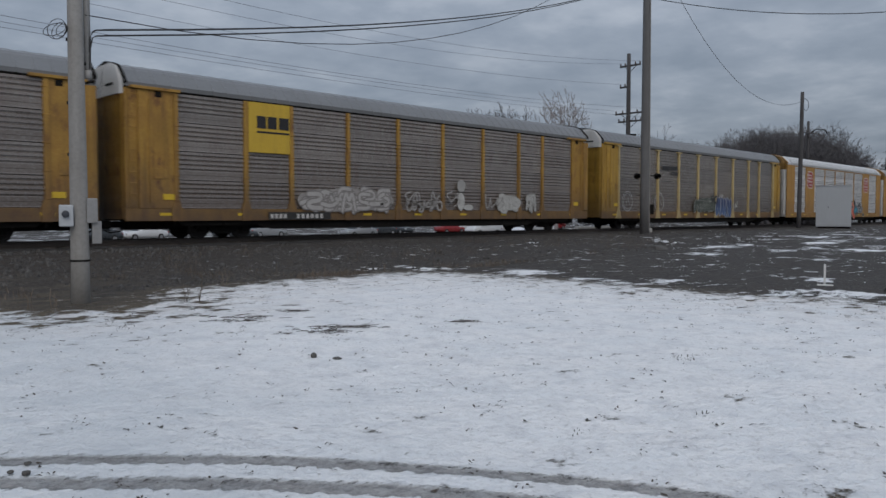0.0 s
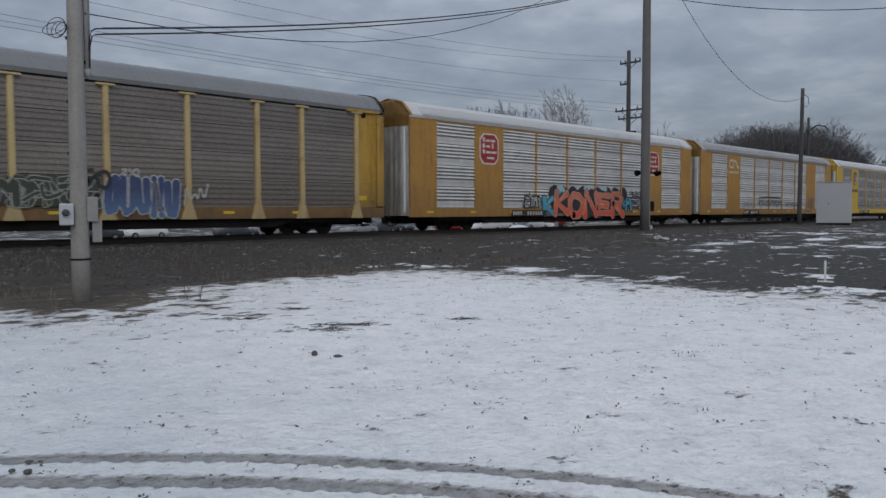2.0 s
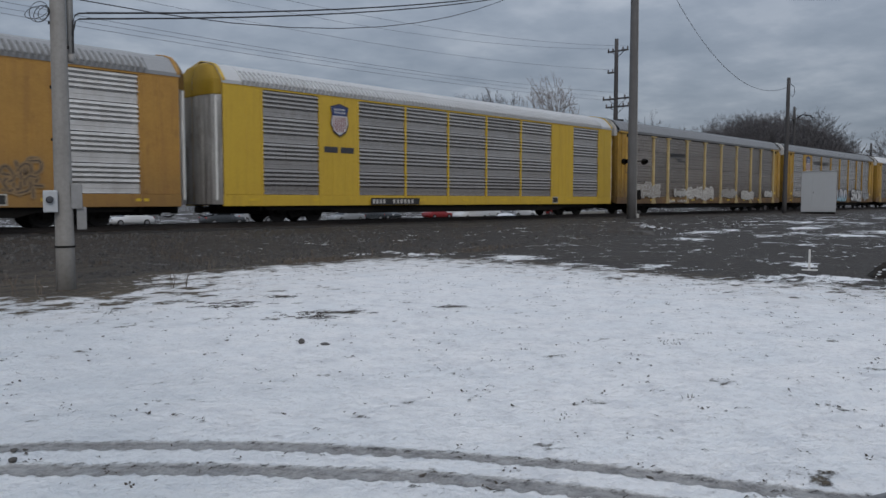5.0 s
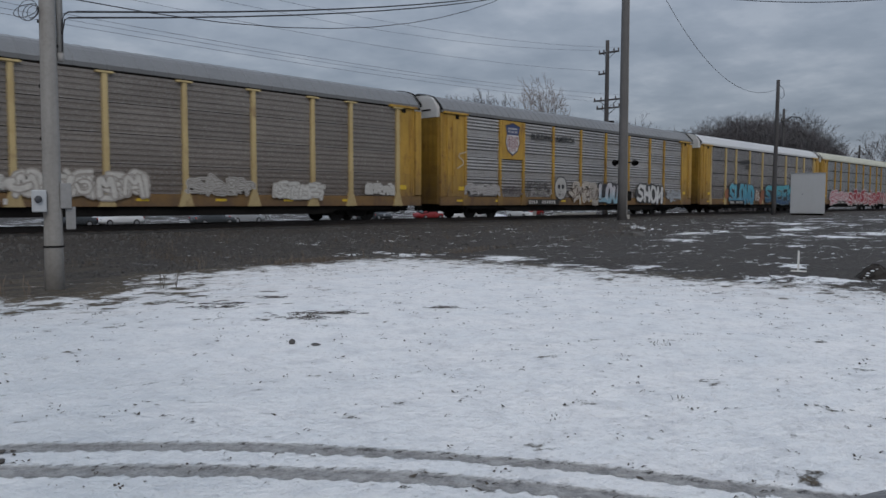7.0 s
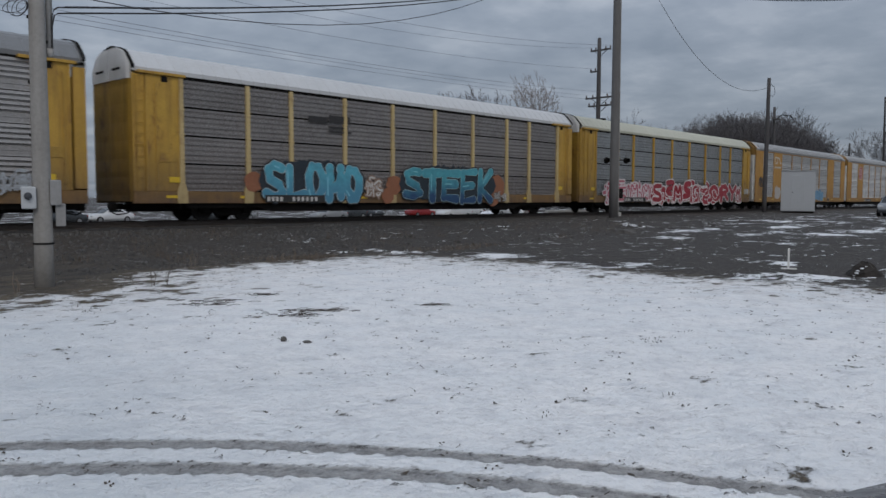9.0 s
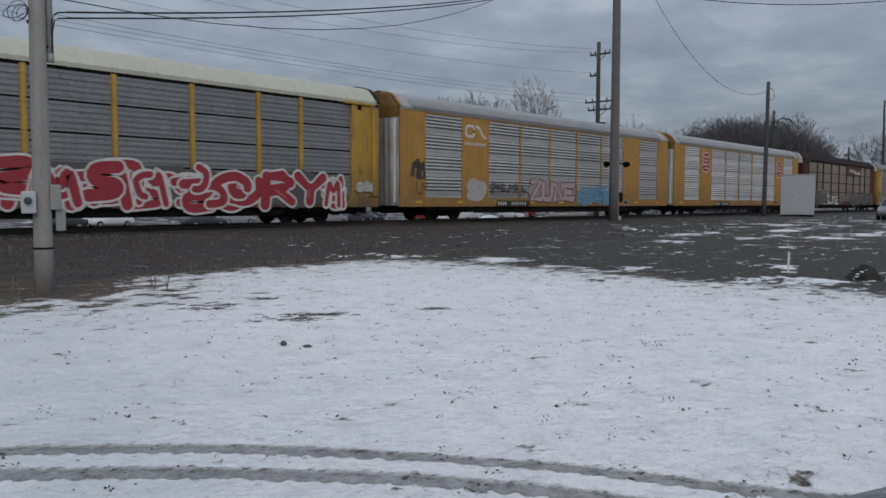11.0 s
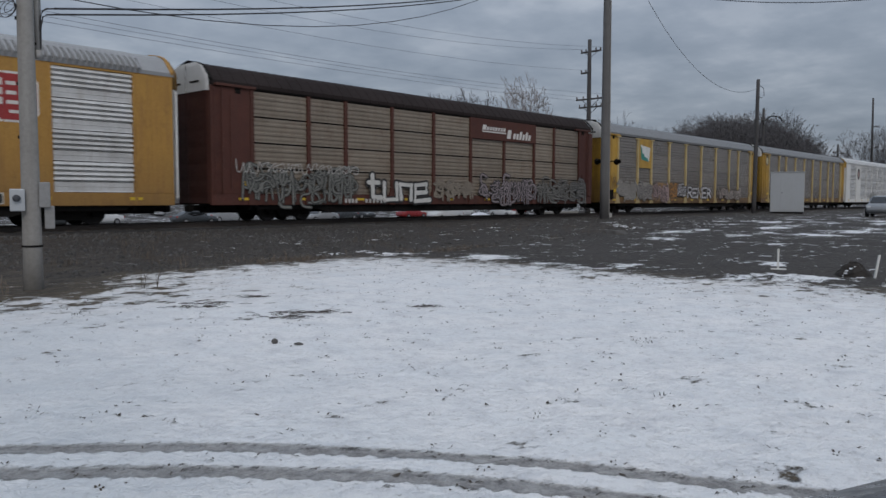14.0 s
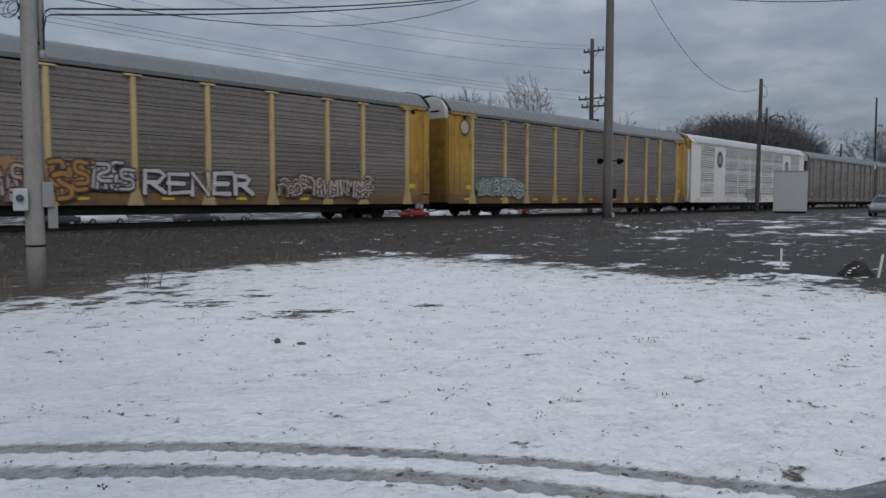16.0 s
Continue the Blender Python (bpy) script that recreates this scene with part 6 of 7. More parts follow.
def crossing_signal():
    x, y = 42.1, 24.2
    z = lie(x, y)
    root = tagged(new("crossing_signal"), "railway crossing signal mast with two dark flashers", "crossing signal")
    root.matrix_basis = pose(x, y, z, 0, 0, -33)
    bm = bmesh.new()
    tube(bm, [(0, 0, -0.2), (0, 0, 4.4)], 0.06, 10)
    part("mast", bm, M["box_grey"], root, "grey metal mast")
    bm = bmesh.new()
    tube(bm, [(-0.72, 0, 3.45), (0.72, 0, 3.45)], 0.035, 8)
    part("crossarm", bm, M["steel_dark"], root)
    for s in (-1, 1):
        bm = bmesh.new()
        lathe(bm, [(0.19, 0.0), (0.19, 0.02), (0.13, 0.03), (0.11, 0.12), (0.05, 0.15)], "y", 22)
        fl = part("flasher", bm, M["steel_dark"], root, "black round flasher", pose(s * 0.66, 0.05, 3.42))
        bm = bmesh.new()
        tube(bm, [(0, -0.02, 0.16), (0, -0.30, 0.13)], 0.135, 12, False)
        part("hood", bm, M["steel_dark"], fl, at=pose(0, 0, -0.13))
    bm = bmesh.new()
    soft_box(bm, 0.08, 0.42, -0.12, 0.12, 1.1, 1.7, 0.03)
    part("relay_box", bm, M["steel_dark"], root)
    bm = bmesh.new()
    soft_box(bm, -0.25, 0.25, -0.25, 0.25, -0.3, 0.25, 0.02)
    part("base", bm, M["concrete"], root, "concrete foot")


def plain_pole(xy, height, r0, r1, label, lean=0.0, timber="pole_black"):
    x, y = xy
    root = tagged(new("utility_pole"), label, "utility pole")
    root.matrix_basis = pose(x, y, lie(x, y), 0, lean, 0)
    pole_shaft("shaft", (0, 0, -0.4), (0, 0, height), r0, r1, M[timber], root)
    return root


def add_arm(root, z, half, both=True, turn=0.0, brace=True):
    bm = bmesh.new()
    soft_box(bm, -half if both else 0.0, half, -0.07, 0.07, z - 0.07, z + 0.07, 0.012)
    arm = part("crossarm", bm, M["pole_black"], root, at=pose(0, -0.15, 0, 0, 0, turn))
    spots = [half * 0.95, half * 0.5] + ([-half * 0.95, -half * 0.5] if both else [])
    for s in spots:
        bm = bmesh.new()
        lathe(bm, [(0.03, 0.07), (0.07, 0.10), (0.05, 0.15), (0.08, 0.19), (0.05, 0.25), (0.03, 0.3)], "z", 10)
        part("insulator", bm, surface("brown_porcelain", (0.06, 0.04, 0.035), rough=0.3, bump=0) if "brown_porcelain" not in bpy.data.materials else bpy.data.materials["brown_porcelain"], arm, at=pose(s, 0, z))
    if brace:
        bm = bmesh.new()
        for s in ((-1, 1) if both else (1,)):
            tube(bm, [(0, 0, z - half * 0.5), (s * half * 0.6, 0, z - 0.06)], 0.025, 5)
        part("brace", bm, M["steel_dark"], root, at=pose(0, -0.15, 0, 0, 0, turn))


def make_lines():
    service_pole()
    crossing_signal()
    root = plain_pole(POLE_M, 18.5, 0.285, 0.19, "tall dark weathered wooden pole beside the crossing", 0.0, "pole_dark")
    bm = bmesh.new()
    tube(bm, [(0.02, -0.29, 0.2), (0.02, -0.20, 16.0)], 0.03, 6)
    part("ground_wire_moulding", bm, M["pole_wood"], root)
    root = plain_pole(POLE_S, 10.75, 0.18, 0.135, "short dark wooden pole with a cable", 1.2)
    bm = bmesh.new()
    tube(bm, [(0.1, -0.1, 10.3), (0.7, -0.2, 10.1), (0.85, -0.2, 9.6), (0.5, -0.15, 9.3), (0.15, -0.1, 9.4)], 0.02, 6)
    part("cable_loop", bm, M["cable"], root)
    # transmission pole behind the train
    root = plain_pole(POLE_X, 15.55, 0.24, 0.16, "dark transmission pole with four crossarms")
    g = lie(*POLE_X)
    for z, half, both in ((14.5, 1.0, True), (12.7, 1.0, False), (10.4, 1.45, True), (9.7, 1.15, True)):
        add_arm(root, z - g, half, both, 90, both)
    bm = bmesh.new()
    tube(bm, [(0.3, -0.3, 7.6), (0.3, -0.3, 8.6)], 0.28, 14)
    part("transformer", bm, M["steel_dark"], root, "dark transformer can")
    for (x, y, h, half, lean) in ((136.0, 36.0, 10.6, 1.6, 0.0), (95.0, 33.5, 12.4, 1.3, 0.0)):
        root = plain_pole((x, y), h, 0.2, 0.14, "distant dark pole with one crossarm", lean)
        add_arm(root, h - 1.4, half, True, -15)
        if half < 1.5:
            bm = bmesh.new()
            tube(bm, [(0, 0, h - 1.6), (0.9, -0.6, h - 0.9), (1.9, -1.3, h - 1.0), (2.1, -1.45, h - 1.5)], 0.06, 6)
            part("lamp_arm", bm, M["steel_dark"], root)
    root = plain_pole((150.6, 34.3), 19.2, 0.22, 0.15, "distant leaning dark pole with short arms", -2.2)
    add_arm(root, 14.3, 2.0, False, -10, False)
    add_arm(root, 10.6, 2.2, False, -10, False)
    # wires of the transmission line, parallel to the track
    end_l = -16.0
    root = plain_pole((end_l, POLE_X[1]), 15.55, 0.24, 0.16, "dark transmission pole with four crossarms")
    g = lie(end_l, POLE_X[1])
    for z, half, both in ((14.5, 1.0, True), (12.7, 1.0, False), (10.4, 1.45, True), (9.7, 1.15, True)):
        add_arm(root, z - g, half, both, 90, both)
    for dz, dy, sag in ((14.8, -0.95, 2.6), (14.8, 0.95, 2.7), (13.0, 0.95, 1.8), (10.7, -1.38, 1.3), (10.7, 1.38, 0.88), (10.0, -1.09, 0.97)):
        x, y = POLE_X
        cable_thing("power_line", "thin power line strung parallel to the track", [((end_l, y - 0.15 + dy, dz), (x, y - 0.15 + dy, dz), sag)], 0.009, M["grey_cable"])
    # service cables from the near pole to the tall pole
    top = Vector((*POLE_M, 0))
    for a, zb, sag, r in WIRES:
        cable_thing("service_cable", "black service cable strung between wooden poles", [(a, (top.x - 0.2, top.y, zb), sag)], r)
    cable_thing("service_cable", "black cable drooping down to the short pole", [((top.x + 0.2, top.y, 17.3), (POLE_S[0] + 0.2, POLE_S[1], 10.55), 3.3)], 0.015, M["grey_cable"], 48, 8)
    pole_r = plain_pole((50.0, 4.0), 14.0, 0.2, 0.14, "dark wooden pole carrying cables away")
    cable_thing("service_cable", "black cable carried on from the tall pole", [((top.x + 0.2, top.y, 13.9), (50.0, 4.0, 13.2), 1.3)], 0.022)
    cable_thing("service_cable", "thin wire carried on from the tall pole", [((top.x + 0.2, top.y, 16.5), (50.0, 4.0, 12.6), 1.4)], 0.012)


make_lines()


# ---- trackside things ----
def signal_bungalow():
    x, y = 66.0, 21.2
    g = lie(x, y)
    root = tagged(new("signal_bungalow"), "pale grey metal signal cabinet hut on legs", "signal hut")
    root.matrix_basis = pose(x, y, g, 0, 0, 17.8)
    h0, h1 = 0.12, 3.35
    bm = bmesh.new()
    soft_box(bm, -1.0, 1.0, -1.26, 1.26, h0, h1, 0.03, 2)
    part("body", bm, M["box_grey"], root)
    bm = bmesh.new()
    slab(bm, [(-1.04, h1), (1.04, h1), (1.04, h1 + 0.03), (0, h1 + 0.07), (-1.04, h1 + 0.03)], -1.30, 1.30)
    part("roof", bm, M["box_grey"], root)
    for sx in (-0.85, 0.85):
        for sy in (-1.1, 1.1):
            bm = bmesh.new()
            soft_box(bm, sx - 0.09, sx + 0.09, sy - 0.09, sy + 0.09, -0.3, h0 + 0.02, 0.01)
            part("leg", bm, M["steel_dark"], root)
    bm = bmesh.new()
    soft_box(bm, -0.9, 0.9, -1.15, 1.15, -0.25, h0 - 0.01, 0.02)
    part("plinth", bm, M["steel_dark"], root, "dark plinth")
    bm = bmesh.new()
    soft_box(bm, -1.012, -0.99, -0.5, 0.5, h0 + 0.1, h1 - 0.35, 0.006)
    d = part("door", bm, M["box_grey"], root)
    bm = bmesh.new()
    soft_box(bm, -1.03, -1.005, 0.36, 0.40, 1.6, 1.72, 0.006)
    part("handle", bm, M["steel_dark"], d)
    bm = bmesh.new()
    soft_box(bm, -0.6, -0.2, -1.275, -1.25, h1 - 0.8, h1 - 0.5, 0.008)
    part("vent", bm, M["box_grey"], root)


def white_stake():
    x, y = 17.75, 5.85
    bm = bmesh.new()
    soft_box(bm, -0.022, 0.022, -0.022, 0.022, -0.1, 0.47, 0.004)
    soft_box(bm, -0.15, 0.17, -0.03, 0.03, -0.02, 0.03, 0.004)
    ob = part("marker_stake", bm, M["white"], None, at=pose(x, y, lie(x, y), 1.5, 0, -72))
    tagged(ob, "white marker stake standing in the cinder lot", "stake")


def dirt_heap():
    x, y = BLOCK
    z = lie(x, y)
    root = tagged(new("dirt_heap"), "dark lumpy dirt heap with a leaning white stake", "dirt heap")
    root.matrix_basis = pose(x, y, z, 0, 0, -50)
    rng = random.Random(71)
    bm = bmesh.new()
    rings, n, m = [], 20, 7
    for q in range(m + 1):
        t = q / m
        rings.append([bm.verts.new((0.42 * (1 - t) * math.cos(a) * rng.uniform(0.8, 1.15), 0.30 + 0.36 * (1 - t) * math.sin(a) * rng.uniform(0.8, 1.15), 0.34 * math.sin(t * 1.57) * rng.uniform(0.85, 1.1) - 0.05)) for a in [math.tau * k / n for k in range(n)]])
    for a, b in zip(rings, rings[1:]):
        for k in range(n):
            bm.faces.new((a[k], a[(k + 1) % n], b[(k + 1) % n], b[k]))
    part("body", bm, surface("wet_black_soil", (0.032, 0.027, 0.023), (0.016, 0.014, 0.012), 0.9, scale=6, bump=0.6, bump_dist=0.03), root)
    snow = surface("crusted_snow", (0.82, 0.83, 0.85), (0.6, 0.6, 0.62), 0.7, amount=0.5)
    for q in range(9):
        bm = bmesh.new()
        rough_stone(bm, (-0.40 + 0.05 * q + rng.uniform(-0.03, 0.03), -0.02 + rng.uniform(-0.05, 0.05), 0.0 + 0.045 * q * (q < 6)), rng.uniform(0.02, 0.05), rng, 0.35)
        part("snow_crust", bm, snow, root, "scrap of old snow")
    bm = bmesh.new()
    slab(bm, [(0.20, -0.04), (0.235, -0.04), (0.32, 0.47), (0.285, 0.47)], -0.14, -0.10)
    part("stake", bm, M["white"], root, "leaning white stake")


BLOCK = (17.2, 4.05)
signal_bungalow()
white_stake()
dirt_heap()


# ---- vehicles ----
def car_body(bm, L, W, H, kind):
    """A car's shell lofted from cross-sections along its length."""
    if kind == "van":
        prof = [(0.0, 0.45, 0.75), (0.06, 0.30, 1.0), (0.2, 0.27, 1.12), (0.30, 0.26, H * 0.97), (0.45, 0.26, H), (0.9, 0.26, H), (0.98, 0.28, H * 0.95), (1.0, 0.4, 1.2)]
    elif kind == "suv":
        prof = [(0.0, 0.5, 0.9), (0.02, 0.34, 1.0), (0.08, 0.3, 1.05), (0.27, 0.28, 1.12), (0.40, 0.28, H * 0.96), (0.5, 0.28, H), (0.85, 0.28, H * 0.98), (0.96, 0.3, 1.15), (1.0, 0.45, 0.9)]
    else:
        prof = [(0.0, 0.42, 0.62), (0.03, 0.28, 0.78), (0.12, 0.24, 0.86), (0.28, 0.23, 0.95), (0.42, 0.23, H * 0.95), (0.52, 0.23, H), (0.70, 0.23, H * 0.97), (0.86, 0.24, 1.0), (0.96, 0.28, 0.95), (1.0, 0.42, 0.78)]
    rows = []
    for u, z0, z1 in prof:
        x = (u - 0.5) * L
        taper = 1 - 0.16 * abs(2 * u - 1) ** 4
        belt = min(z1, 0.88)
        cab = max(0.0, z1 - 0.95)
        hw = W / 2 * taper
        tw = hw - cab * 0.32
        ring = [(-hw * 0.92, z0), (-hw, z0 + (belt - z0) * 0.4), (-hw * 0.97, belt), (-tw * 0.93, z1 - 0.05), (-tw * 0.75, z1), (tw * 0.75, z1), (tw * 0.93, z1 - 0.05), (hw * 0.97, belt), (hw, z0 + (belt - z0) * 0.4), (hw * 0.92, z0)]
        rows.append([bm.verts.new((x, y, z)) for y, z in ring])
    for a, b in zip(rows, rows[1:]):
        for i in range(len(a)):
            j = (i + 1) % len(a)
            bm.faces.new((a[i], a[j], b[j], b[i]))
    bm.faces.new(rows[0])
    bm.faces.new(rows[-1][::-1])
    bmesh.ops.recalc_face_normals(bm, faces=bm.faces[:])


GLASS = surface("dark_car_glass", (0.02, 0.023, 0.026), rough=0.12, bump=0)
RUBBER = surface("black_tyre_rubber", (0.02, 0.02, 0.02), rough=0.85)
RIM = surface("grey_wheel_rim", (0.4, 0.4, 0.41), rough=0.35, metal=0.7)


def vehicle(name, label, x, y, turn, colour, kind="car", L=4.5, W=1.78, H=1.45, ground=None):
    root = tagged(new(name), label, "car" if kind != "van" else "van")
    root.matrix_basis = pose(x, y, lie(x, y) if ground is None else ground, 0, 0, turn)
    bm = bmesh.new()
    car_body(bm, L, W, H, kind)
    smooth(part("body", bm, surface("car_paint", colour, tuple(c * 0.85 for c in colour), 0.3, amount=0.3, bump=0), root))
    bm = bmesh.new()
    for s in (-1, 1):
        if kind == "van":
            slab(bm, [(-0.26 * L, 1.2), (-0.16 * L, H - 0.3), (-0.02 * L, H - 0.3), (-0.02 * L, 1.2)], s * W * 0.485 - 0.02, s * W * 0.485 + 0.01)
        else:
            slab(bm, [(-0.16 * L, 0.93), (-0.07 * L, H - 0.14), (0.17 * L, H - 0.16), (0.27 * L, 0.96)], s * W * 0.43 - 0.03, s * W * 0.43 + 0.03)
    part("side_window", bm, GLASS, root, "dark side glass")
    bm = bmesh.new()
    if kind == "van":
        box(bm, -0.31 * L, -0.22 * L, -W * 0.42, W * 0.42, 1.22, H - 0.25)
    else:
        for a, b, c, d in ((-0.24, 0.96, -0.09, H - 0.06), (0.38, 1.0, 0.21, H - 0.08)):
            f = [bm.verts.new((a * L - (0.02 if a < 0 else -0.02), s * W * 0.40, b)) for s in (-1, 1)] + [bm.verts.new((c * L - (0.02 if a < 0 else -0.02), s * W * 0.34, d)) for s in (1, -1)]
            bm.faces.new(f)
    part("windscreen", bm, GLASS, root, "dark windscreen")
    for px in (-0.31, 0.30):
        for s in (-1, 1):
            bm = bmesh.new()
            lathe(bm, [(0.2, -0.1), (0.30, -0.11), (0.33, -0.08), (0.33, 0.08), (0.30, 0.11), (0.2, 0.1)], "y", 20)
            wh = part("wheel", bm, RUBBER, root, "black tyre", pose(px * L, s * (W / 2 - 0.1), 0.33))
            bm = bmesh.new()
            lathe(bm, [(0.2, -0.115), (0.06, -0.09), (0.06, 0.09), (0.2, 0.115)], "y", 16)
            part("rim", bm, RIM, wh, "grey rim")
    for s in (-1, 1):
        bm = bmesh.new()
        soft_box(bm, -0.495 * L, -0.465 * L, s * W * 0.36 - 0.16, s * W * 0.36 + 0.16, 0.62, 0.76, 0.03)
        part("headlight", bm, surface("clear_lamp", (0.6, 0.62, 0.64), rough=0.2, bump=0) if "clear_lamp" not in bpy.data.materials else bpy.data.materials["clear_lamp"], root, "clear headlight")
        bm = bmesh.new()
        soft_box(bm, 0.47 * L, 0.497 * L, s * W * 0.36 - 0.14, s * W * 0.36 + 0.14, 0.72, 0.88, 0.03)
        part("tail_light", bm, paint(0.35, 0.02, 0.02), root, "red tail light")
    return root


def parked_row():
    """Cars and vans in the yard beyond the track, seen under the train."""
    white, red, grey, dark = (0.62, 0.63, 0.64), (0.25, 0.022, 0.024), (0.25, 0.26, 0.27), (0.04, 0.045, 0.05)
    rng = random.Random(17)
    rows, x = [], 28.0
    while x < 100:
        rows.append((x, 72.0 + rng.uniform(-4, 6), rng.choice((88, 2, 3, 178)), rng.choice((white, grey, dark, white, red))))
        x += rng.uniform(4.9, 7.5)
    names = {white: "white", red: "red", grey: "grey", dark: "dark"}
    for x, y, turn, col in rows:
        vehicle("parked_car", names[col] + " car parked in the yard behind the track", x, y, turn, col)
    vehicle("parked_van", "white van parked in the yard behind the track", 74.0, 66.0, 0, white, "van", 5.4, 1.95, 2.2)
    vehicle("parked_car", "silver sedan parked at the edge of the lot", 60.6, 13.0, 6, (0.22, 0.235, 0.25))


parked_row()


def yard_things():
    """Snow heap and pale kerb block seen under the train."""
    rng = random.Random(6)
    bm = bmesh.new()
    n, m = 18, 6
    rings = []
    for j in range(m + 1):
        t = j / m
        rings.append([bm.verts.new(((1.7 * (1 - t)) * math.cos(k * math.tau / n) * rng.uniform(0.9, 1.1), 0.9 * (1 - t) * math.sin(k * math.tau / n) * rng.uniform(0.9, 1.1), 0.75 * math.sin(t * math.pi / 2) - 0.05)) for k in range(n)])
    for a, b in zip(rings, rings[1:]):
        for k in range(n):
            bm.faces.new((a[k], a[(k + 1) % n], b[(k + 1) % n], b[k]))
    snow = surface("heaped_snow", (0.84, 0.85, 0.87), (0.7, 0.71, 0.73), 0.7, amount=0.4)
    heap = mesh_of("snow_mound", bm, snow)
    small = [(rng.uniform(10, 34), rng.uniform(33, 37), rng.uniform(0.12, 0.3)) for i in range(16)]
    for x, y, k in small:
        ob = smooth(new("snow_clump", heap))
        ob.matrix_basis = pose(x, y, lie(x, y), 0, 0, rng.uniform(0, 180)) @ Matrix.Diagonal((k * 1.6, k, k * 0.9, 1))
        tagged(ob, "small clump of old snow behind the track", "snow clump", "snow clumps in the yard")
    for x, y, k in ((42.5, 34.6, 1.5), (32.0, 36.0, 0.7), (52.0, 38.0, 0.6), (13.5, 34.5, 0.55)):
        ob = smooth(new("snow_mound", heap))
        ob.matrix_basis = pose(x, y, lie(x, y), 0, 0, 20 * k) @ Matrix.Diagonal((k, k, k * 0.6, 1))
        tagged(ob, "heap of white snow behind the track", "snow heap", "snow heaps in the yard")
    for x, y, L in ((54.0, 35.6, 6.5), (39.0, 44.5, 3.6), (28.0, 43.0, 4.0)):
        bm = bmesh.new()
        soft_box(bm, -L / 2, L / 2, -0.2, 0.2, -0.05, 0.62, 0.03)
        tagged(part("concrete_barrier", bm, M["stone"] if x < 50 else M["concrete"], None, at=pose(x, y, lie(x, y), 0, 0, 4)), "long dark concrete barrier behind the track" if x < 50 else "long pale concrete barrier behind the track", "barrier")


yard_things()


# ---- trees ----
def bare_tree(bm, seed, height, tilt, levels, stems, fork, twig):
    """A leafless crown: stems fan up from a short trunk and fork again and again into twigs."""
    rng = random.Random(seed)

    def limb(p, d, length, r, level):
        pts, rad = [p], [r]
        n = 2 if level > 2 else 3
        for i in range(n):
            d = (d + Vector((rng.uniform(-1, 1), rng.uniform(-1, 1), rng.uniform(-0.5, 0.6))) * 0.22).normalized()
            p = p + d * length / n
            pts.append(p)
            rad.append(r * (1 - 0.35 * (i + 1) / n))
        tube(bm, pts, rad, 7 if level == 0 else (4 if level < 3 else 3), level == 0)
        if level >= levels:
            return
        kids = stems if level == 0 else (3 if rng.random() < fork else 2)
        a0 = rng.uniform(0, math.tau)
        for k in range(kids):
            a = a0 + k * math.tau / kids + rng.uniform(-0.5, 0.5)
            side = Vector((math.cos(a), math.sin(a), 0))
            side = (side - d * side.dot(d)).normalized()
            lean = radians(tilt) * rng.uniform(0.45, 1.25) * (1.25 if level == 0 else 1.0)
            nd = (d * math.cos(lean) + side * math.sin(lean) + Vector((0, 0, 0.03))).normalized()
            i = n if k == 0 or level == 0 else rng.randint(1, n)
            limb(pts[i], nd, length * (rng.uniform(0.66, 0.92) if level < 4 else rng.uniform(0.5, 0.75)) if level else height * rng.uniform(0.15, 0.2), max(rad[i] * 0.6, twig), level + 1)

    limb(Vector((0, 0, -0.2)), Vector((0, 0, 1)), height * 0.2, height * 0.017, 0)


TREES = {}


def tree_at(variant, x, y, h, turn, material, label, group=""):
    key = (variant, material.name)
    if key not in TREES:
        bm = bmesh.new()
        if variant < 10:
            bare_tree(bm, variant, 10.0, 33, 7, 8, 0.95, 0.0125)
        else:
            bare_tree(bm, variant, 10.0, (28, 31, 26, 33, 29)[variant % 5], 7, 7, 0.75, 0.0095)
        top = max(v.co.z for v in bm.verts)
        # keep the crown over its foot
        high = [v.co for v in bm.verts if v.co.z > top * 0.5]
        mx, my = sum(c.x for c in high) / len(high), sum(c.y for c in high) / len(high)
        for v in bm.verts:
            k = max(0.0, v.co.z) / (top * 0.72)
            v.co.x -= mx * k
            v.co.y -= my * k
        slim = 0.72 if variant < 10 else 0.8
        bmesh.ops.scale(bm, vec=(slim * 10.0 / top, slim * 10.0 / top, 10.0 / top), verts=bm.verts[:])
        trunk = mesh_of("branches", bm, material)
        TREES[key] = trunk
    root = tagged(new("bare_tree"), label, "tree", group)
    root.matrix_basis = pose(x, y, lie(x, y), 0, 0, turn) @ Matrix.Scale(h / 10.0, 4)
    root.scale = (h / 10.0,) * 3
    part("crown", TREES[key], None, root)
    return root


def around(az, dist):
    a = radians(az)
    return dist * math.sin(a), dist * math.cos(a)


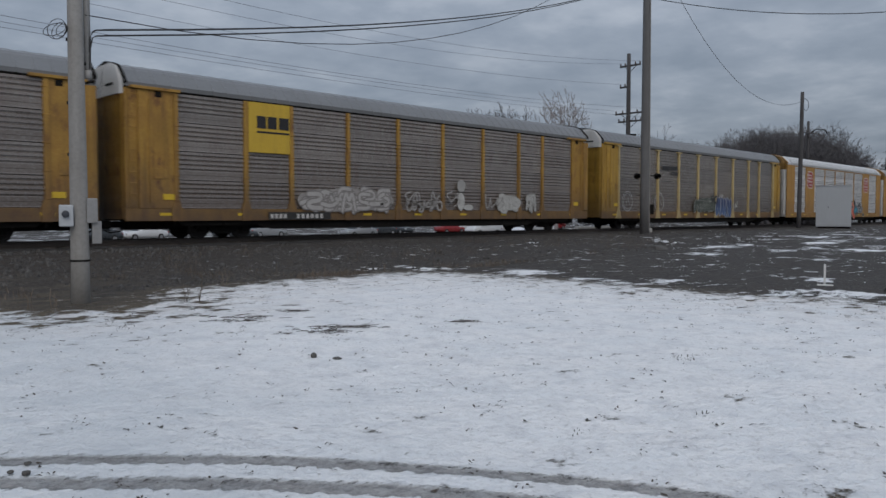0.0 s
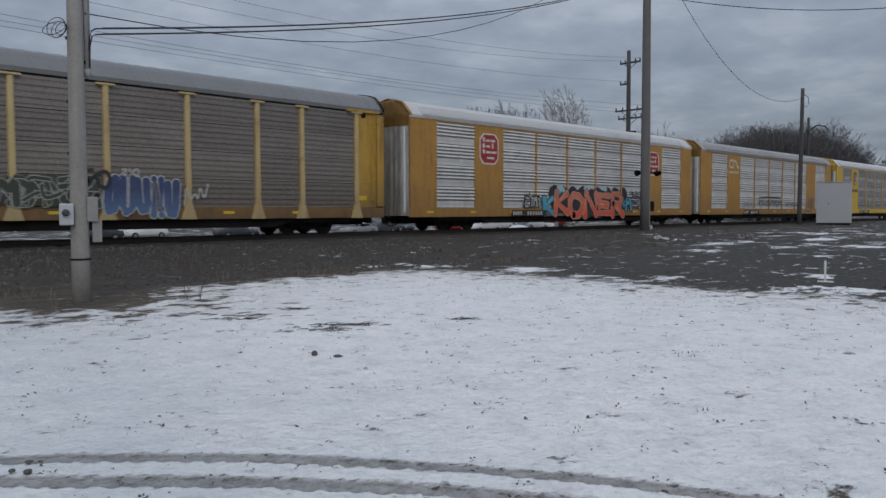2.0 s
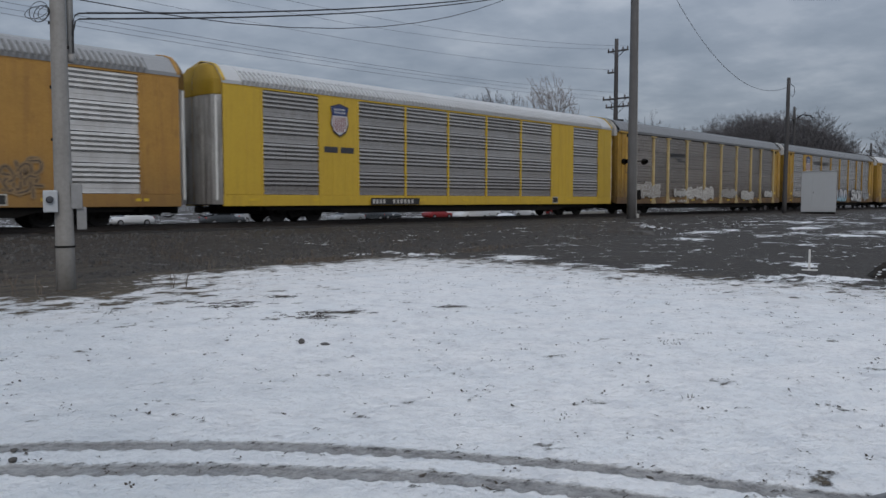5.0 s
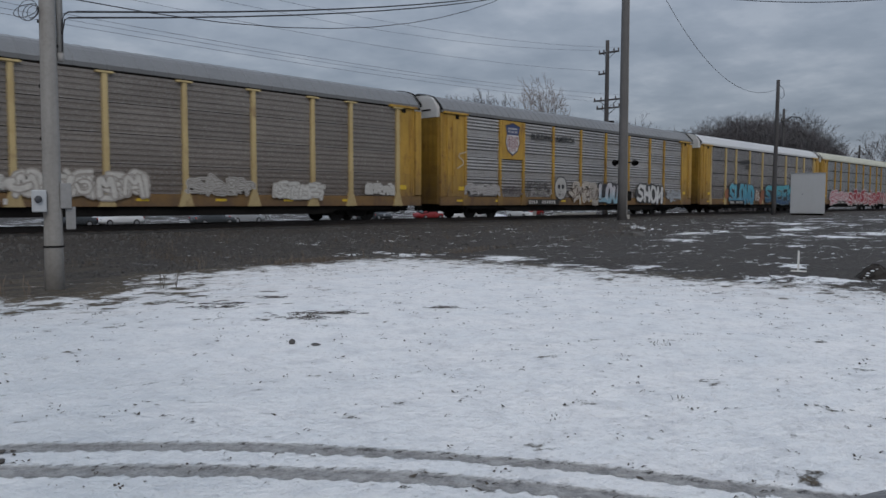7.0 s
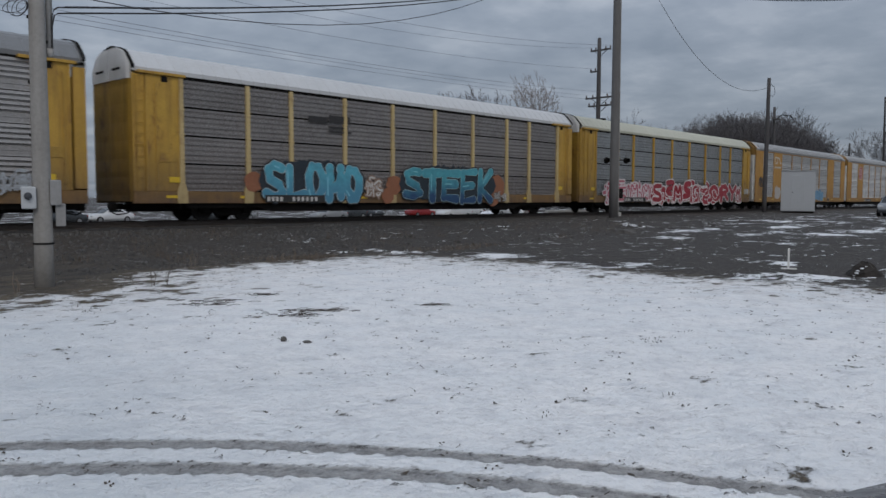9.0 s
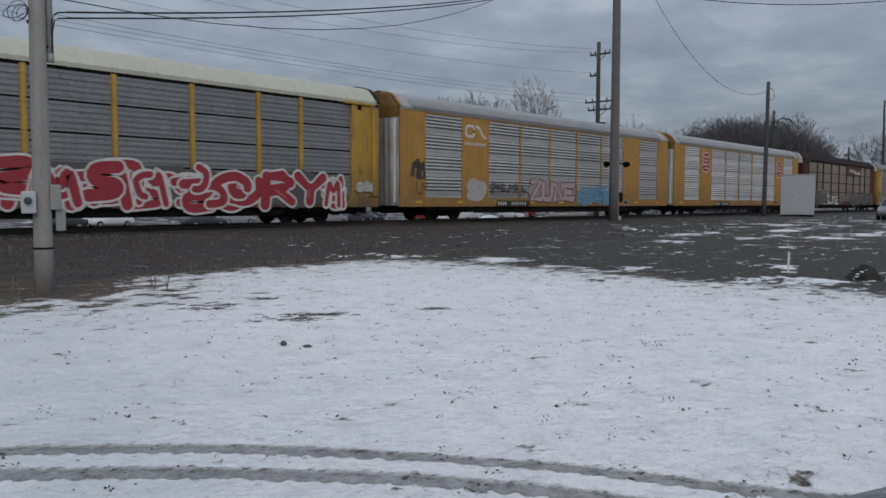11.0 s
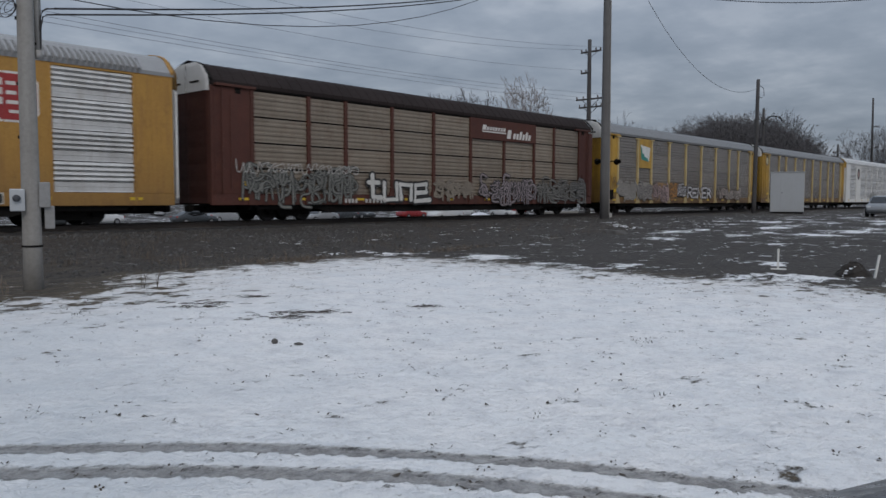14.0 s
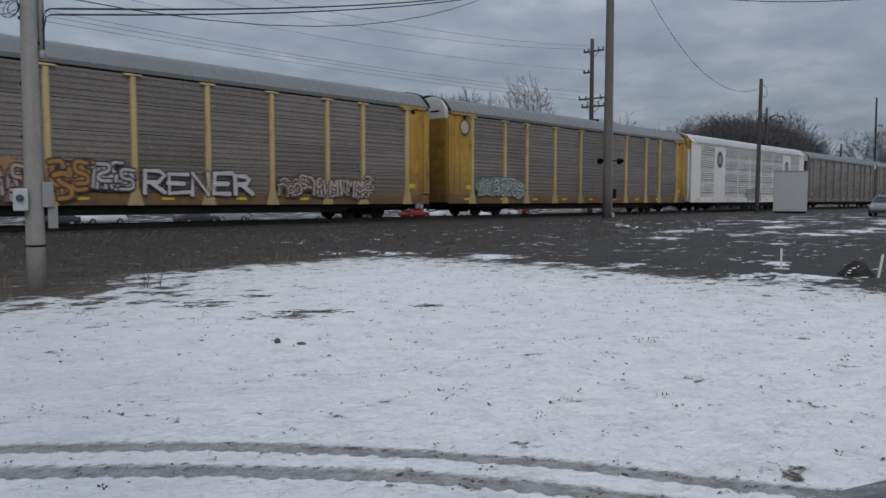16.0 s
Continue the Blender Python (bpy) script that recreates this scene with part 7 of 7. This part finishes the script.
def make_trees():
    rng = random.Random(9)
    x, y = around(53.6, 95)
    tree_at(2, x, y, 18.2, 200, M["bark_pale"], "pale bare winter tree with spreading branches")
    x, y = around(50.0, 118)
    tree_at(4, x, y, 20.0, 80, M["bark"], "dark bare winter tree behind the train")
    x, y = around(49.4, 118)
    tree_at(3, x, y, 19.0, 200, M["bark"], "dark bare winter tree behind the train")
    x, y = around(58.3, 130)
    tree_at(4, x, y, 14.5, 10, M["bark"], "dark bare winter tree behind the train")
    x, y = around(59.6, 130)
    tree_at(2, x, y, 15.0, 170, M["bark"], "dark bare winter tree behind the train")
    x, y = around(61.0, 130)
    tree_at(3, x, y, 16.0, 120, M["bark"], "dark bare winter tree behind the train")
    # the wood to the right: a rounded clump, then thinner trees
    az_k = (65.2, 65.9, 66.7, 67.5, 69.5, 71.0, 72.2, 73.3, 74.2)
    up_k = (0.06, 0.088, 0.099, 0.106, 0.105, 0.102, 0.087, 0.066, 0.045)
    for i in range(120):
        az = 66.0 + 7.1 * (i + rng.random()) / 120
        d = rng.uniform(140, 190)
        h = (float(np.interp(az, az_k, up_k)) * d + 1.4) * (rng.uniform(0.93, 1.06) if i % 2 else rng.uniform(0.6, 0.8))
        x, y = around(az, d)
        tree_at(10 + i % 5, x, y, h, rng.uniform(0, 360), M["bark"], "bare tree of the leafless wood", "trees of the leafless wood")
    for i in range(9):
        az = 76.8 + 6.0 * (i + rng.random()) / 9
        d = rng.uniform(150, 200)
        x, y = around(az, d)
        tree_at(10 + i % 5, x, y, 0.088 * d * rng.uniform(0.75, 1.1), rng.uniform(0, 360), M["bark"], "bare tree of the leafless wood", "trees of the leafless wood")


make_trees()


# ---- litter on the ground ----
def blade(bm, p, rng, h, lean, w=0.006):
    a = rng.uniform(0, math.tau)
    d = Vector((math.cos(a), math.sin(a), 0))
    q = Vector((-d.y, d.x, 0)) * w
    p = Vector(p)
    m = p + d * lean * h * 0.4 + Vector((0, 0, h * 0.6))
    t = p + d * lean * h + Vector((0, 0, h * (1 - 0.3 * lean)))
    v = [bm.verts.new(x) for x in (p - q, p + q, m + q * 0.7, m - q * 0.7, t)]
    bm.faces.new(v[:4])
    bm.faces.new((v[3], v[2], v[4]))


def tuft(x, y, n, h, seed, material, label, spread=0.06, lean=0.9):
    rng = random.Random(seed)
    bm = bmesh.new()
    for i in range(n):
        blade(bm, (rng.gauss(0, spread), rng.gauss(0, spread), -0.01), rng, h * rng.uniform(0.4, 1.1), rng.uniform(0.2, lean) * 1.2, 0.005)
    ob = part("grass_tuft", bm, material, None, at=pose(x, y, lie(x, y)))
    return tagged(ob, label, "grass tuft", "tufts poking through the snow")


def make_litter():
    rng = random.Random(21)
    bm = bmesh.new()
    rough_stone(bm, (0, 0, 0.02), 0.04, rng, 0.9)
    tagged(part("stone", bm, M["stone"], None, at=pose(4.92, 6.87, lie(4.92, 6.87))), "small dark stone lying on the snow", "stone")
    bm = bmesh.new()
    rough_stone(bm, (0, 0, 0.008), 0.055, rng, 0.3)
    tagged(part("stone", bm, M["stone"], None, at=pose(5.05, 6.62, lie(5.05, 6.62), 0, 0, 40)), "flat grey stone lying on the snow", "stone")
    for k, (x, y, r) in enumerate(((1.48, 5.0, 0.024), (1.36, 4.9, 0.022), (1.42, 4.82, 0.03))):
        bm = bmesh.new()
        rough_stone(bm, (0, 0, 0.015), r, rng, 0.5)
        tagged(part("stone", bm, M["stone"], None, at=pose(x, y, lie(x, y))), "dark clod beside the wheel track", "stone")
    for i, (x, y, n, h) in enumerate(LITTER):
        tuft(x, y, n, h, 40 + i, M["weed"], "dark dead weed tuft poking through snow", 0.05 + h * 0.25)
    # matted dead twigs where the snow has sunk
    for i, (x, y, L) in enumerate(((5.93, 8.08, 0.55), (6.43, 8.16, 0.45), (6.2, 8.35, 0.6), (5.65, 9.9, 0.5), (6.0, 10.1, 0.5), (8.1, 7.65, 0.25), (6.9, 10.3, 0.3))):
        bm = bmesh.new()
        for k in range(26):
            q = Vector((rng.gauss(0, L * 0.4), rng.gauss(0, L * 0.16), 0.008))
            a = rng.uniform(-0.6, 0.6)
            e = Vector((math.cos(a), math.sin(a), rng.uniform(0.0, 0.12))) * rng.uniform(0.05, 0.2)
            tube(bm, [q, q + e * 0.5 + Vector((0, 0, 0.008)), q + e], 0.004, 3)
        ob = part("twig_mat", bm, M["weed"], None, at=pose(x, y, lie(x, y), 0, 0, -45))
        tagged(ob, "matted dark twigs lying in hollow snow", "twigs", "twig mats in the snow", "stuff")
    # stalks at the lawn's edge
    for i, (x, y) in enumerate(((6.49, 13.01), (6.75, 12.9), (4.1, 13.6), (4.45, 13.4), (10.7, 14.9), (11.2, 15.1), (13.5, 15.6), (8.4, 15.0))):
        bm = bmesh.new()
        for k in range(3):
            q = Vector((rng.uniform(-0.05, 0.05), rng.uniform(-0.05, 0.05), 0))
            tube(bm, [q, q + Vector((rng.uniform(-0.04, 0.04), 0, 0.16)), q + Vector((rng.uniform(-0.08, 0.08), 0.02, rng.uniform(0.22, 0.36)))], 0.006, 4)
        tagged(part("dead_stalk", bm, M["straw"], None, at=pose(x, y, lie(x, y))), "dry brown weed stalks at the lawn edge", "weed", "dry stalks at the lawn edge")
    # countless small scraps of leaf and grass in the snow
    bm = bmesh.new()
    for i in range(2200):
        x, y = rng.uniform(0.5, 15.3), rng.uniform(0.5, 15.2)
        if max(x - 15.2, y - 15.0) > -2.5 or rng.random() < 0.45:
            z = lie(x, y) + 0.004
            for k in range(rng.randint(1, 4)):
                blade(bm, (x + rng.gauss(0, 0.03), y + rng.gauss(0, 0.03), z - 0.004), rng, rng.uniform(0.006, 0.02), rng.uniform(1.5, 4.5), rng.uniform(0.003, 0.010))
    # larger curled leaves lying flat
    for i in range(420):
        x, y = rng.uniform(0.8, 15.0), rng.uniform(0.8, 14.8)
        a, r, z = rng.uniform(0, math.tau), rng.uniform(0.012, 0.034), lie(x, y) + 0.004
        ca, sa = math.cos(a) * r, math.sin(a) * r
        lift = r * rng.uniform(0.15, 0.6)
        v = [bm.verts.new(p) for p in ((x - ca, y - sa, z + lift * 0.6), (x + sa * 0.5, y - ca * 0.5, z), (x + ca, y + sa, z + lift), (x - sa * 0.5, y + ca * 0.5, z + 0.003))]
        bm.faces.new((v[0], v[1], v[2]))
        bm.faces.new((v[0], v[2], v[3]))
    ob = part("leaf_scraps", bm, M["weed"])
    tagged(ob, "scraps of dead grass and leaf on snow", "plant litter", kind="stuff")
    # dead grass along the foot of the bank
    bm = bmesh.new()
    for i in range(3600):
        x = rng.uniform(0.0, 22.0) if rng.random() < 0.8 else rng.uniform(9.5, 13.0)
        y = 15.6 + abs(rng.gauss(0, 0.55)) - 0.35 + 0.5 * noise.noise((x * 0.5, 0, 7))
        if x < 6.5:
            y += rng.uniform(-0.6, 1.8)
        if noise.noise((x * 0.6, y * 0.4, 2)) < 0.12 and x > 5:
            continue
        blade(bm, (x, y, lie(x, y) - 0.01), rng, rng.uniform(0.05, 0.2), rng.uniform(0.2, 1.4), 0.006)
    tagged(part("dead_grass", bm, M["straw"]), "dry tan grass at the foot of bank", "grass", kind="stuff")
    # dry weeds standing on the bank
    bm = bmesh.new()
    for i in range(150):
        x, y = rng.uniform(6, 34), rng.uniform(16.0, 22.5)
        if noise.noise((x * 0.25, y * 0.3, 5)) < 0.05:
            continue
        for k in range(16):
            blade(bm, (x + rng.gauss(0, 0.16), y + rng.gauss(0, 0.16), lie(x, y) - 0.01), rng, rng.uniform(0.08, 0.34), rng.uniform(0.1, 0.8), 0.005)
    tagged(part("dry_weeds", bm, M["straw"]), "dry brown weeds standing on the bank", "weeds", kind="stuff")
    # loose stones on the bank and the lot
    verts, faces = [], []
    for i in range(8000):
        x, y = rng.uniform(0, 20) if i % 3 else rng.uniform(20, 48), rng.uniform(15.6, 24.7)
        if noise.noise((x * 0.3, y * 0.5, 11)) < rng.uniform(-0.5, 0.5):
            continue
        r, a0 = rng.uniform(0.018, 0.06) * (1.8 if rng.random() < 0.05 else 1.0), rng.uniform(0, 6)
        z, n0 = lie(x, y), len(verts)
        for q in range(5):
            a = a0 + q * math.tau / 5
            verts.append((x + r * math.cos(a) * rng.uniform(0.8, 1.25), y + r * math.sin(a) * rng.uniform(0.8, 1.25), z - 0.01))
            verts.append((x + r * 0.7 * math.cos(a + 0.4) * rng.uniform(0.6, 1.2), y + r * 0.7 * math.sin(a + 0.4) * rng.uniform(0.6, 1.2), z + r * rng.uniform(0.5, 1.0)))
        verts.append((x, y, z + r * rng.uniform(0.7, 1.05)))
        for q in range(5):
            b0, t0, b1, t1 = n0 + 2 * q, n0 + 2 * q + 1, n0 + (2 * q + 2) % 10, n0 + (2 * q + 3) % 10
            faces += [(b0, b1, t0), (b1, t1, t0), (t0, t1, n0 + 10)]
    bm = bpy.data.meshes.new("loose_stones")
    bm.from_pydata(verts, [], faces)
    tagged(part("loose_stones", bm, surface("mixed_grey_stones", (0.115, 0.109, 0.102), (0.022, 0.020, 0.019), 0.9, scale=7.0, fine=16, amount=1.0, bump=0)), "loose grey stones scattered on the bank", "stones", kind="stuff")
    # pile of ballast and litter on the lot
    bm = bmesh.new()
    rough_stone(bm, (0, 0, 0.0), 0.55, rng, 0.45)
    tagged(part("mound", bm, M["stone"], None, at=pose(29.0, 16.2, lie(29, 16.2) - 0.05)), "low grey heap of dirt on the lot", "dirt heap")


LITTER = ((4.53, 3.14, 14, 0.035), (7.68, 3.93, 20, 0.05), (2.92, 5.93, 6, 0.02), (3.17, 5.62, 7, 0.02), (5.71, 2.74, 7, 0.05), (4.38, 1.54, 12, 0.03), (4.83, 3.51, 6, 0.02), (9.0, 2.84, 10, 0.03), (7.94, 3.44, 8, 0.025), (10.74, 6.2, 10, 0.03), (6.89, 10.29, 10, 0.03), (8.12, 7.63, 14, 0.03), (8.3, 7.4, 10, 0.03), (4.32, 10.42, 20, 0.05), (4.2, 10.2, 16, 0.03), (5.68, 10.09, 16, 0.03), (6.1, 10.5, 14, 0.03), (5.2, 11.3, 12, 0.03), (7.1, 12.0, 14, 0.03))
make_litter()
vehicle("parked_car", "dark grey car parked beside the snowy drive", 2.515, -1.155, -33, (0.09, 0.092, 0.097), "suv", H=1.7, ground=0.0)


# ---- movement ----
# small shifts of single cars, as their couplings stretch, and of the whole train as its speed wavers
SLACK = (0.0, -0.32, 0.0, 0.21, 0.19, 0.43, -0.15, -0.02, 0.31, 0.0, -0.02, -0.39, -0.22, 0.06, 0.3, 0.0, 0.0, 0.0, 0.0)
SURGE = ((0, 0.7), (0.5, -0.04), (1, 0.02), (1.5, -0.02), (2, 0.06), (2.5, 0.06), (3, 0.26), (3.5, -0.2), (4, -0.19), (5, 0.0), (6, 0.3), (6.5, 0.5), (7, -0.15), (7.5, -0.06), (8, 0.01), (8.5, -0.1), (9, -0.02), (10, -0.02), (11, -0.03), (11.5, -0.03), (12, 0.0), (12.5, 0.52), (13, 0.46), (13.5, -0.17), (14, -0.13), (14.5, -0.12), (15, -0.29), (15.5, -0.31), (16, -0.36))


def motions():
    for i, car in enumerate(TRAIN):
        x0 = FIRST_X + PITCH * (i - 1) + SLACK[i]
        walk(car, [(t, pose(x0 - SPEED * t + d, TRACK_Y, RAIL_Z)) for t, d in SURGE])
    rate = min(math.degrees(SPEED / 0.42) / FPS, 85.0)
    for ws, k in WHEELS:
        walk(ws, [(i / FPS, pose(k, 0, 0.42, 0, -rate * i, 0)) for i in range(0, 481)])


motions()
